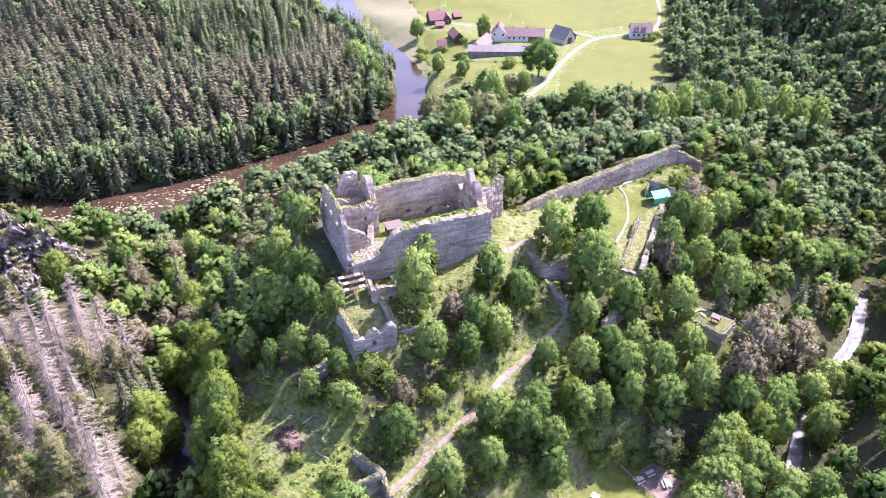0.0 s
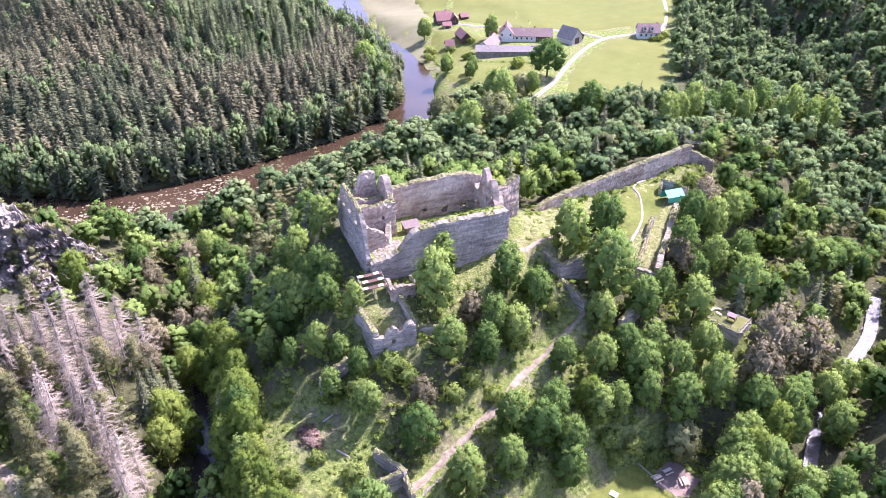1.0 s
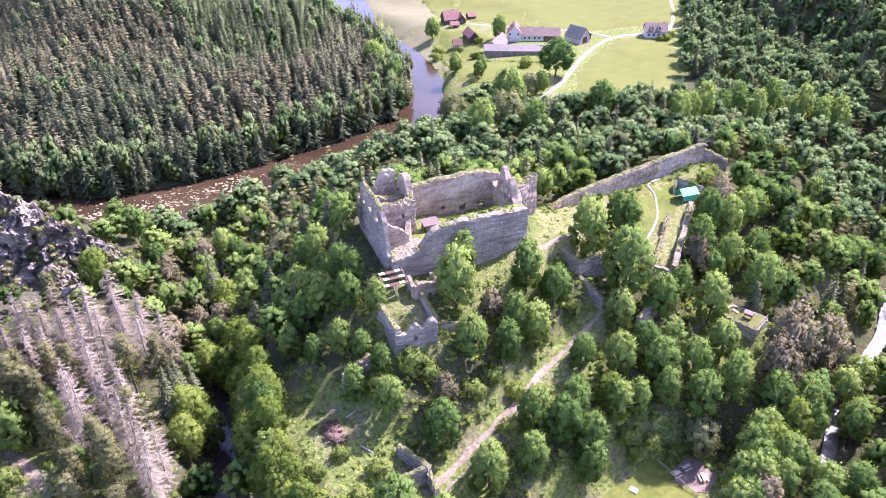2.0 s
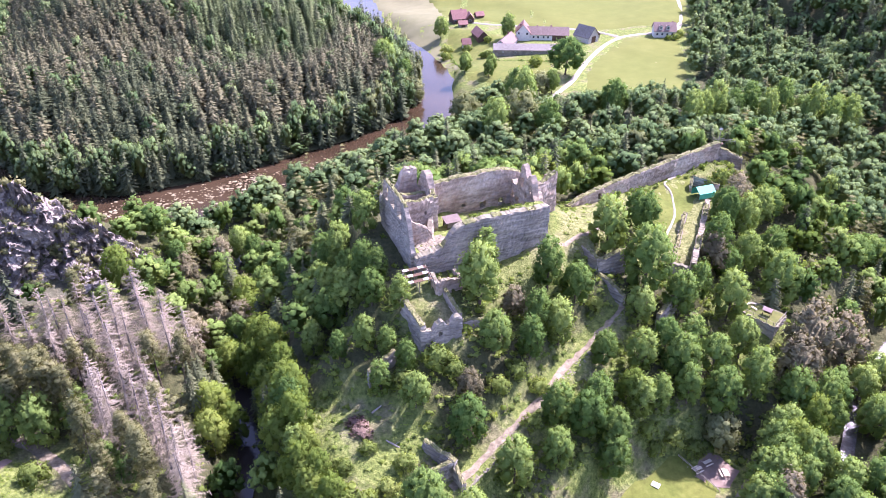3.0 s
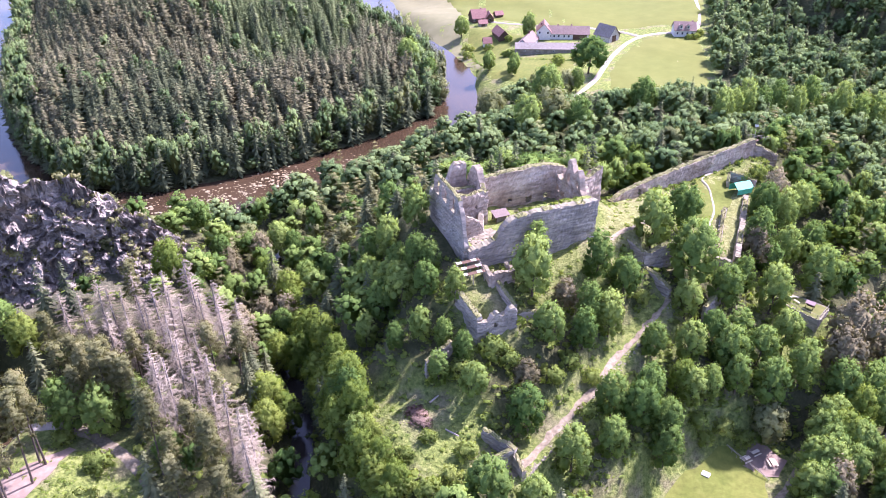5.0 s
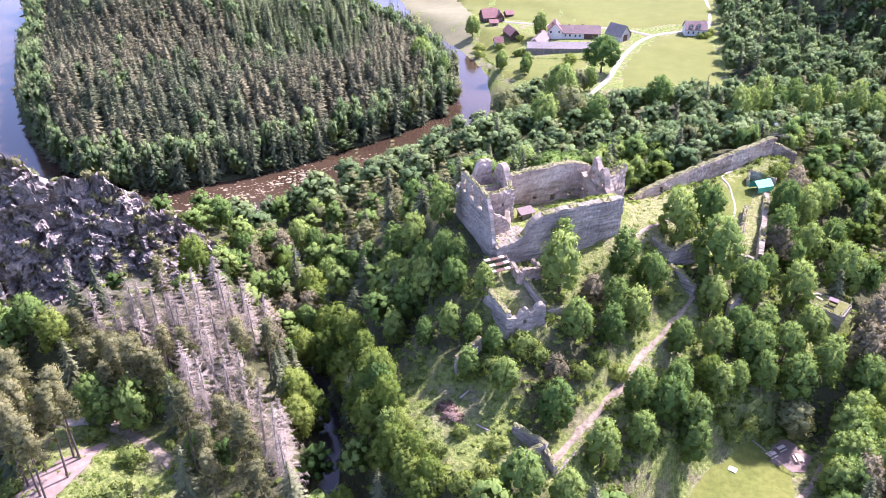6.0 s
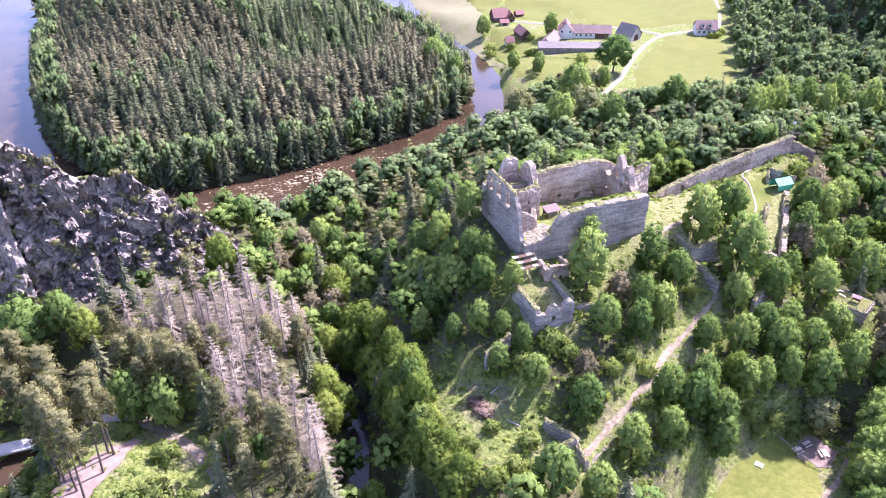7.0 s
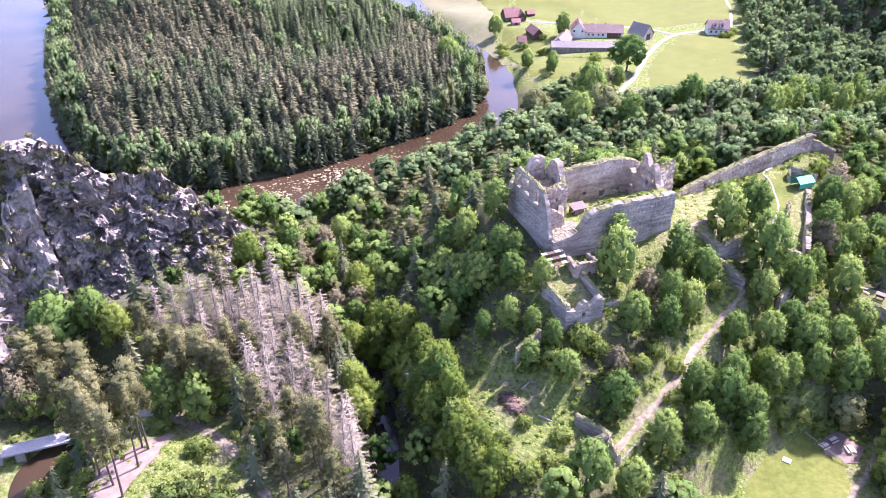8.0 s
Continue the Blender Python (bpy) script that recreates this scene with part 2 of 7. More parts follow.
FOAMY = foam_material()
FOAM = surface("broken_white_water", [(0.3, (0.26, 0.25, 0.25)), (0.55, (0.42, 0.41, 0.41)), (0.8, (0.62, 0.62, 0.63))], 0.8, 0.5, None, 0.8, 0.3)
BOULDER = surface("river_boulder", [(0.3, (0.17, 0.14, 0.085)), (0.6, (0.28, 0.24, 0.15)), (0.8, (0.39, 0.345, 0.235))], 0.8, 0.8, None, 0.5, 0.1)


# ---- mesh helpers ----
def mesh_object(name, verts, faces, mat, parent=None, label="", smooth=False):
    me = bpy.data.meshes.new(name)
    me.from_pydata([tuple(map(float, v)) for v in verts], [], faces)
    if smooth:
        me.polygons.foreach_set("use_smooth", np.ones(len(me.polygons), dtype=bool))
    me.materials.append(mat)
    me.update()
    ob = new(name, me)
    if parent:
        ob.parent = parent
    if label:
        ob["label"] = label
    return ob


def part(name, bm, mat, parent, label=""):
    me = bpy.data.meshes.new(name)
    bm.to_mesh(me)
    bm.free()
    me.materials.append(mat)
    ob = new(name, me)
    ob.parent = parent
    if label:
        ob["label"] = label
    return ob


def thing(name, at, label, category, group="", turn=0.0):
    ob = new(name)
    ob.matrix_world = pose(*at, 0, 0, turn)
    return tagged(ob, label, category, group)


def box(bm, x0, y0, z0, x1, y1, z1, bevel=0.0):
    made = bmesh.ops.create_cube(bm, size=1.0, matrix=Matrix.Translation(((x0 + x1) / 2, (y0 + y1) / 2, (z0 + z1) / 2)) @ Matrix.Diagonal((x1 - x0, y1 - y0, z1 - z0, 1)))
    if bevel:
        edges = {e for v in made["verts"] for e in v.link_edges}
        bmesh.ops.bevel(bm, geom=list(edges), offset=bevel, segments=1, affect="EDGES")
    return bm


def boxed(*args, bevel=0.0):
    return box(bmesh.new(), *args, bevel=bevel)


def beam(bm, a, b, r0, r1, sides=6):
    """A tapered round bar from a to b."""
    a, b = Vector(a), Vector(b)
    d = b - a
    m = Matrix.Translation((a + b) / 2) @ d.to_track_quat("Z", "Y").to_matrix().to_4x4()
    bmesh.ops.create_cone(bm, cap_ends=True, segments=sides, radius1=r0, radius2=r1, depth=d.length, matrix=m)
    return bm


# ---- the lie of the land ----
RIVER_LINE = [(-120, 700), (-80, 581), (-61, 508), (-35, 450), (-18, 398), (-21, 348), (-36, 321), (-57, 301), (-80, 280), (-108, 257), (-140, 243), (-180, 246),
              (-222, 282), (-258, 335), (-293, 405), (-322, 475), (-360, 560), (-430, 720)]
RIVER_WIDE = [11, 9, 7, 8, 8.5, 8.5, 9.5, 10, 11, 15, 16, 18, 20, 20, 21, 22, 20, 20]
WATER_Z = -27.5
GULLY_LINE = [(-48, 70, -25.5), (-57, 105, -25.5), (-60, 130, -25.5), (-66, 150, -26), (-74, 172, -26.5), (-80, 200, -27), (-86, 232, -27.5)]
STREAM_LINE = [(20, 70, -25.5), (62, 97, -25), (76, 116, -24.2), (82, 128, -23.8), (93, 146, -23.4), (104, 158, -23.0), (115, 171, -22.6), (125, 189, -22.2), (140, 220, -21.5), (160, 270, -20)]
SIDE_LINE = [(-128, 86, -21), (-136, 104, -20.6), (-134, 112, -20.4), (-128, 122, -20.2), (-140, 134, -20)]
# breaklines: name, then (x, y, height) along each
LAND = {
    "river": [(x, y, -27.2) for x, y in RIVER_LINE],
    "gully": GULLY_LINE,
    "stream": STREAM_LINE,
    "side brook": SIDE_LINE,
    "meander hill": [(-190, 330, -12), (-130, 340, -14), (-75, 360, -17)],
    "meander hill top": [(-260, 560, 14), (-190, 440, 2), (-120, 450, -6)],
    "castle rock": [(-26, 156, 15), (-15, 161, 15), (3, 168, 15.5), (13, 172, 15)],
    "west foot": [(-23, 147, 14), (-31, 164, 17)],
    "south terrace": [(-18, 143.5, 13.4), (0, 149, 11.3), (12, 155.5, 14.6)],
    "north foot": [(-24, 172, 10), (5, 184, 10)],
    "fort floor": [(-19, 135, 12), (-13, 132.5, 11)],
    "fort foot": [(-24, 129, 7), (-17.5, 124, 5.5), (-8, 127, 6)],
    "east slope": [(20, 163, 12.5), (26, 173, 11), (28, 182, 10)],
    "long wall": [(26, 187, 9), (48, 200, 7), (68, 213, 9)],
    "long wall outside": [(22, 198, 3), (66, 227, 3)],
    "bailey": [(46, 172, 4), (52, 186, 5.5), (60, 202, 5.5)],
    "gate": [(20, 154, 7), (33, 158, 3)],
    "wall walk": [(-10, 103, -9.5), (7, 121, -5.2), (12, 129, -4.2), (30, 149, 0.6)],
    "wall foot": [(-4, 99, -14), (15, 117, -11.5), (22, 127, -9.5), (38, 146, -5)],
    "clearing": [(-42, 117, -6), (-31, 116, -4), (-21, 108, -6)],
    "fort slope": [(-31, 127, 2), (-5, 120, -1), (8, 136, 3)],
    "west slope": [(-46, 140, -6), (-50, 165, -8)],
    "path spur": [(-116, 119, -14.6), (-100, 115, -14.6), (-83, 98, -14.6)],
    "gravel": [(-108, 108, -13), (-111, 94, -12.6)],
    "spur": [(-64, 98, -14), (-75, 120, -13), (-82, 140, -8)],
    "crag foot": [(-152, 138, -4), (-125, 148, -2), (-102, 160, -4)],
    "crag back": [(-150, 172, 16), (-122, 178, 6), (-104, 185, -6)],
    "meadow": [(14, 101, -24), (33, 113, -23.5), (45, 115, -23.5), (55, 119, -23.2)],
    "platform": [(62, 157, -5.2), (69, 151, -5.2)],
    "platform foot": [(60, 142, -13), (74, 144, -13)],
    "right slope": [(45, 138, -9), (80, 168, -10), (95, 200, -6)],
    "field": [(-5, 392, -20), (44, 393, -18.5), (106, 384, -17), (132, 459, -15), (148, 536, -12)],
    "far field": [(-50, 515, -22), (0, 480, -19), (60, 450, -18), (90, 540, -15), (-30, 600, -18)],
    "north slope": [(-40, 215, -14), (0, 235, -9), (40, 250, -8), (85, 255, -4)],
    "alder flat": [(-8, 330, -25), (35, 345, -19)],
    "saddle": [(85, 228, 3), (110, 262, -8), (130, 310, -14)],
    "shady dip": [(150, 345, -16), (170, 390, -14)],
    "right hill": [(215, 330, 4), (215, 420, 14), (190, 520, 12)],
    "right hill top": [(330, 380, 48), (330, 560, 55)],
    "near right": [(110, 120, -12), (150, 170, -8), (190, 240, 2)],
    "far hills": [(-900, 1300, 60), (0, 1500, 80), (900, 1300, 90)],
    "far left": [(-420, 300, 30), (-420, 120, 30), (-300, 60, 10)],
    "near": [(-150, 20, -10), (0, 20, -15), (150, 20, 0)],
}


def line_distance(px, py, pts):
    """Distance to a polyline and the value carried along it (third and further columns)."""
    best = np.full(px.shape, 1e9)
    value = np.zeros(px.shape)
    for a, b in zip(pts[:-1], pts[1:]):
        dx, dy = b[0] - a[0], b[1] - a[1]
        s = np.clip(((px - a[0]) * dx + (py - a[1]) * dy) / (dx * dx + dy * dy), 0, 1)
        d = np.hypot(px - a[0] - s * dx, py - a[1] - s * dy)
        v = a[2] + s * (b[2] - a[2])
        near = d < best
        best = np.where(near, d, best)
        value = np.where(near, v, value)
    return best, value


def smoothstep(a, b, v):
    s = np.clip((v - a) / (b - a), 0, 1)
    return s * s * (3 - 2 * s)


def land(px, py):
    num, den = np.zeros(px.shape), np.zeros(px.shape)
    for pts in LAND.values():
        d, v = line_distance(px, py, pts)
        w = 1.0 / (d * d + 9.0) ** 1.7
        num, den = num + w * v, den + w
    z = num / den
    rough = 0.5 * np.sin(px * 0.21 + 1.3 * np.sin(py * 0.13)) * np.sin(py * 0.17 + 0.7) + 0.25 * np.sin(px * 0.53 + py * 0.31) * np.sin(py * 0.47 - px * 0.2)
    flat = smoothstep(340, 380, py) * smoothstep(180, 130, px)
    z = z + rough * (1 - flat)
    d, wide = line_distance(px, py, [(x, y, w) for (x, y), w in zip(RIVER_LINE, RIVER_WIDE)])
    shore = smoothstep(wide - 1.0, wide + 4.0, d)
    z = shore * np.maximum(z, WATER_Z + 0.5) + (1 - shore) * (WATER_Z - 1.0)
    for pts, half, deep in ((GULLY_LINE, 2.2, 0.6), (STREAM_LINE, 4.0, 0.9), (SIDE_LINE, 2.6, 0.8)):
        d, v = line_distance(px, py, pts)
        s = smoothstep(half - 0.5, half + 3.0, d)
        z = s * np.where(d < 14, np.maximum(z, v + 0.2), z) + (1 - s) * (v - deep)
    return z


def spaced(lo, hi, step, far, grow):
    out = list(np.arange(lo, hi + 0.01, step))
    s, a, b = step, lo, hi
    low, high = [], []
    while a > -far or b < far:
        s *= grow
        a, b = a - s, b + s
        low.append(a)
        high.append(b)
    return np.array(low[::-1] + out + high)


GX = spaced(-170, 140, 2.2, 3000, 1.06)
GY = spaced(60, 240, 2.2, 3200, 1.06)
MX, MY = np.meshgrid(GX, GY)
GZ = land(MX, MY)


def gz(x, y):
    """Height of the ground sheet at a place."""
    i = int(np.clip(np.searchsorted(GX, x) - 1, 0, len(GX) - 2))
    j = int(np.clip(np.searchsorted(GY, y) - 1, 0, len(GY) - 2))
    u, v = (x - GX[i]) / (GX[i + 1] - GX[i]), (y - GY[j]) / (GY[j + 1] - GY[j])
    return float((GZ[j, i] * (1 - u) + GZ[j, i + 1] * u) * (1 - v) + (GZ[j + 1, i] * (1 - u) + GZ[j + 1, i + 1] * u) * v)


# ---- ground, water, fields, tracks ----
def inside(x, y, poly):
    hit = False
    for (x0, y0), (x1, y1) in zip(poly, poly[1:] + poly[:1]):
        if (y0 > y) != (y1 > y) and x < (x1 - x0) * (y - y0) / (y1 - y0) + x0:
            hit = not hit
    return hit


def near_line(x, y, pts):
    best = 1e9
    for a, b in zip(pts[:-1], pts[1:]):
        dx, dy = b[0] - a[0], b[1] - a[1]
        s = min(1, max(0, ((x - a[0]) * dx + (y - a[1]) * dy) / (dx * dx + dy * dy)))
        best = min(best, math.hypot(x - a[0] - s * dx, y - a[1] - s * dy))
    return best


OPEN_AREAS = {
    "clearing": [(-46, 119), (-38, 122), (-27, 119), (-17, 112), (-15, 104), (-26, 98), (-38, 102), (-45, 110)],
    "east_slope": [(14, 158), (26, 160), (32, 178), (45, 183), (40, 194), (24, 186), (16, 175)],
    "bailey": [(38, 164), (46, 160), (58, 176), (66, 200), (70, 212), (48, 200), (42, 186)],
    "south_terrace": [(-6, 139), (4, 140), (16, 149), (14, 157), (2, 152), (-8, 147)],
    "fort": [(-25, 139), (-18, 126), (-9, 130), (-16, 142)],
    "castle": [(-32, 164), (-20, 141), (16, 157), (26, 172), (12, 184)],
    "meadow_edge": [(10, 104), (26, 122), (42, 125), (60, 118), (48, 98), (16, 94)],
    "wall_walk": [(-14, 100), (10, 128), (28, 150), (33, 146), (20, 128), (-6, 98)],
    "gravel": [(-116, 118), (-98, 116), (-80, 94), (-116, 88)],
    "fields": [(-62, 516), (-22, 398), (-6, 372), (14, 366), (32, 346), (38, 318), (48, 324), (75, 334), (98, 342), (110, 376), (125, 440), (146, 515), (160, 700), (-90, 700)],
    "glade": [(98, 238), (108, 254), (122, 266), (140, 276), (143, 268), (124, 250), (110, 236)],
    "terrace": [(57, 158), (63, 164), (75, 154), (72, 144), (66, 136), (58, 144)],
    "side_brook": [(-146, 112), (-128, 116), (-124, 108), (-124, 94), (-140, 90)],
    "bridge": [(-160, 108), (-120, 122), (-118, 114), (-150, 100)],
}

flat_x, flat_y = MX.ravel(), MY.ravel()
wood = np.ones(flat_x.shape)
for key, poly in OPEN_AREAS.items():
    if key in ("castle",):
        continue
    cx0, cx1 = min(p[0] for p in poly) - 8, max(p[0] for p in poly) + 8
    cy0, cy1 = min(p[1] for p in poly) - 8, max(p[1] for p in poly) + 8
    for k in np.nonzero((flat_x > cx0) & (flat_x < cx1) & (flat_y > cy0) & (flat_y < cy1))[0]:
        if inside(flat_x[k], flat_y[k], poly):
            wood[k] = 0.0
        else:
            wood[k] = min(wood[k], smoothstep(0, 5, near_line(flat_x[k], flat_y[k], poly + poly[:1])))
stone_line, _ = line_distance(flat_x, flat_y, [(-160, 150, 0), (-130, 152, 0), (-104, 170, 0)])
stone = 0.2 * smoothstep(10, 4, stone_line)
w, h = len(GX), len(GY)
cells = [(j * w + i, j * w + i + 1, (j + 1) * w + i + 1, (j + 1) * w + i) for j in range(h - 1) for i in range(w - 1)]
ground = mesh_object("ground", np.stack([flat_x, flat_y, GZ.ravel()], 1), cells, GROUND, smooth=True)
dry = np.zeros(flat_x.shape)
for key in ("east_slope", "bailey", "south_terrace", "fort"):
    for k in np.nonzero((flat_x > -40) & (flat_x < 80) & (flat_y > 120) & (flat_y < 220))[0]:
        if inside(flat_x[k], flat_y[k], OPEN_AREAS[key]):
            dry[k] = {"south_terrace": 0.2, "fort": 0.2}.get(key, 0.5)
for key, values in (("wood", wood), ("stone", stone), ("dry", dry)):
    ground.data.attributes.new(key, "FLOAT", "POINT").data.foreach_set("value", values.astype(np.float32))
tagged(ground, "steep grassy and wooded hillside round the castle ruin", "ground", kind="structure")


def curve_points(pts, step):
    """A smooth line through the points, at even steps (Catmull-Rom)."""
    pts = [np.array(p, float) for p in pts]
    pts = [2 * pts[0] - pts[1]] + pts + [2 * pts[-1] - pts[-2]]
    out = []
    for a, b, c, d in zip(pts, pts[1:], pts[2:], pts[3:]):
        count = max(2, int(np.hypot(*(c - b)[:2]) / step))
        for s in np.arange(count) / count:
            out.append(0.5 * (2 * b + (c - a) * s + (2 * a - 5 * b + 4 * c - d) * s * s + (3 * b - a - 3 * c + d) * s ** 3))
    return np.array(out + [pts[-2]])


def ribbon(name, pts, half, mat, label, category, lift=0.12, level=None, step=1.5, rows=5, ragged=0.0, seed=0):
    """A strip along a line, laid on the ground, or at its own level (third value along the line)."""
    rng = random.Random(seed)
    line = curve_points(pts, step)
    d = np.gradient(line[:, :2], axis=0)
    d /= np.linalg.norm(d, axis=1)[:, None] + 1e-9
    verts, faces = [], []
    for k, (p, t) in enumerate(zip(line, d)):
        hw = half[0] + (half[1] - half[0]) * k / len(line) if isinstance(half, tuple) else half
        for r in range(rows):
            s = (2 * r / (rows - 1) - 1) * hw
            if r in (0, rows - 1):
                s += rng.uniform(-ragged, ragged)
            x, y = p[0] - t[1] * s, p[1] + t[0] * s
            z = gz(x, y) + lift if level is None else (p[2] if level == "own" else level)
            if level is None and r in (0, rows - 1):
                z -= lift * 1.5
            verts.append((x, y, z))
    for k in range(len(line) - 1):
        for r in range(rows - 1):
            a = k * rows + r
            faces.append((a, a + rows, a + rows + 1, a + 1))
    ob = mesh_object(name, verts, faces, mat, smooth=True)
    return tagged(ob, label, category, kind="structure")


def patch(name, poly, mat, label, category, cell=3.0, lift=0.12, ragged=0.6, seed=0):
    """A flat area with an uneven outline, laid on the ground."""
    from mathutils.geometry import delaunay_2d_cdt
    rng = random.Random(seed)
    edge = []
    for a, b in zip(poly, poly[1:] + poly[:1]):
        count = max(1, int(math.hypot(b[0] - a[0], b[1] - a[1]) / cell))
        for k in range(count):
            s = k / count
            edge.append(Vector((a[0] + s * (b[0] - a[0]) + rng.uniform(-ragged, ragged), a[1] + s * (b[1] - a[1]) + rng.uniform(-ragged, ragged))))
    ring = [(v.x, v.y) for v in edge]
    inner = []
    for x in np.arange(min(p[0] for p in ring), max(p[0] for p in ring), cell):
        for y in np.arange(min(p[1] for p in ring), max(p[1] for p in ring), cell):
            if inside(x, y, ring):
                inner.append(Vector((float(x), float(y))))
    verts, _, faces, *_ = delaunay_2d_cdt(edge + inner, [], [list(range(len(edge)))], 1, 1e-3)
    out = [(v.x, v.y, gz(v.x, v.y) + (-0.1 if lift > 0.18 and k < len(edge) else lift)) for k, v in enumerate(verts)]
    return tagged(mesh_object(name, out, [tuple(f) for f in faces], mat, smooth=True), label, category, kind="structure")


river_verts, river_faces = [], []
river_line = curve_points([(x, y, hw) for (x, y), hw in zip(RIVER_LINE, RIVER_WIDE)], 6.0)
river_dir = np.gradient(river_line[:, :2], axis=0)
river_dir /= np.linalg.norm(river_dir, axis=1)[:, None]
for (x, y, hw), (dx, dy) in zip(river_line, river_dir):
    for s in (-1, -0.5, 0, 0.5, 1):
        river_verts.append((x - dy * s * (hw + 5), y + dx * s * (hw + 5), WATER_Z))
for k in range(len(river_line) - 1):
    for r in range(4):
        a = k * 5 + r
        river_faces.append((a, a + 5, a + 6, a + 1))
tagged(mesh_object("water", river_verts, river_faces, RIVER), "brown shallow river winding round the wooded hill", "river", kind="structure")
ribbon("brook", STREAM_LINE[:6], 1.5, FOAMY, "narrow stretch of the brook under overhanging trees", "brook", level="own")
ribbon("brook", STREAM_LINE[5:8], 1.7, FOAMY, "shallow brook foaming over stones below the castle", "brook", level="own")
ribbon("brook", SIDE_LINE, 3.4, RIVER, "brown brook passing under the road bridge", "brook", level="own")
ribbon("brook", GULLY_LINE, 2.6, BROOK, "narrow dark brook in a shady gully", "brook", level="own")

patch("field", [(-66, 560), (-50, 508), (-26, 446), (-8, 408), (-1, 398), (-10, 428), (-17, 450), (-14, 480), (-16, 520), (-30, 600), (-74, 600)], HAY, "pale cut hay meadow along the river", "field", 6.0, 0.25, 0.8, 1)
patch("field", [(-14, 500), (0, 492), (60, 462), (108, 462), (133, 466), (150, 540), (156, 640), (-40, 640), (-28, 560)], FIELD, "wide yellow-green hay field beyond the farm", "field", 7.0, 0.5, 0.8, 2)
patch("field", [(112, 443), (92, 441), (80, 428), (66, 402), (58, 380), (54, 358), (64, 346), (90, 344), (102, 354), (109, 376), (115, 405), (121, 440)], FIELD, "yellow-green hay field beside the white road", "field", 6.0, 0.3, 0.6, 3)
patch("field", [(-15, 444), (-8, 404), (-4, 382), (14, 371), (30, 374), (42, 390), (50, 412), (30, 414), (12, 412), (8, 430), (24, 446), (8, 468), (-12, 474)], MOWN, "mown orchard meadow round the farm", "meadow", 5.0, 0.2, 0.6, 4)
patch("meadow", [(12, 98), (27, 113), (35, 119), (41, 121.5), (47, 114.5), (45, 108), (38, 99), (28, 92)], MOWN, "mown yellow-green picnic meadow", "meadow", 2.5, 0.12, 0.5, 5)
patch("meadow", [(44, 178), (50, 181), (58, 192), (62, 203), (60, 210), (50, 203), (44, 192)], MOWN, "trodden grass floor of the outer bailey", "lawn", 2.5, 0.12, 0.6, 6)
patch("gravel", [(-118, 88), (-110, 92), (-107.4, 104), (-104.6, 112), (-107, 113), (-111, 108), (-116, 104), (-121, 98)], PINKSOIL, "bare pinkish gravel ground under tall pines", "gravel", 2.0, 0.12, 0.7, 7)
ribbon("road", [(150, 640, 0), (140, 520, 0), (124, 456, 0), (107, 447, 0), (99, 446, 0), (88.8, 443.5, 0), (79.2, 434.5, 0), (70.3, 418.8, 0), (62.4, 402.5, 0), (55.9, 386, 0), (49.7, 370.4, 0), (42, 357, 0), (33.6, 344, 0), (22, 330, 0)], 1.7, TRACK, "winding pale gravel road to the farm", "road", 0.5, step=3.0)
ribbon("road", [(88, 444, 0), (78, 456, 0), (60, 464, 0), (20, 476, 0), (6, 481, 0), (-4, 490, 0), (-6, 505, 0)], 1.3, TRACK, "pale gravel drive between the farm buildings", "road", 0.5, step=3.0)
ribbon("path", [(-131, 118, 0), (-116, 119.5, 0), (-109, 119, 0), (-100, 115, 0), (-90, 107, 0), (-83, 98, 0), (-78, 90, 0), (-74, 80, 0)], 1.5, EARTH, "earth forest path along the spur", "path", 0.14, ragged=0.2)
ribbon("road", [(38, 94, 0), (41.5, 100.5, 0), (45.1, 105.6, 0), (51, 111.7, 0), (55.4, 117.4, 0), (58, 122, 0)], 0.9, EARTH, "shaded gravel track beside the picnic meadow", "road", 0.14, ragged=0.2)
ribbon("path", [(-12, 101, 0), (-3, 110.5, 0), (7, 121, 0), (12.5, 129.5, 0), (20, 137.5, 0), (30, 149, 0)], (1.0, 0.75), EARTH, "bare earth walk beside the outer curtain wall", "path", 0.14, ragged=0.42, seed=3)
ribbon("path", [(46, 176, 0), (51, 186, 0), (53, 197, 0), (52, 203, 0), (60, 210, 0)], 0.45, TRACK, "narrow worn path across the bailey", "path", 0.3)
ribbon("path", [(14, 158, 0), (19, 162, 0), (24, 166, 0), (28, 171, 0), (30, 176, 0)], 0.8, EARTH, "narrow worn path up to the ruin", "path", 0.14, ragged=0.3)


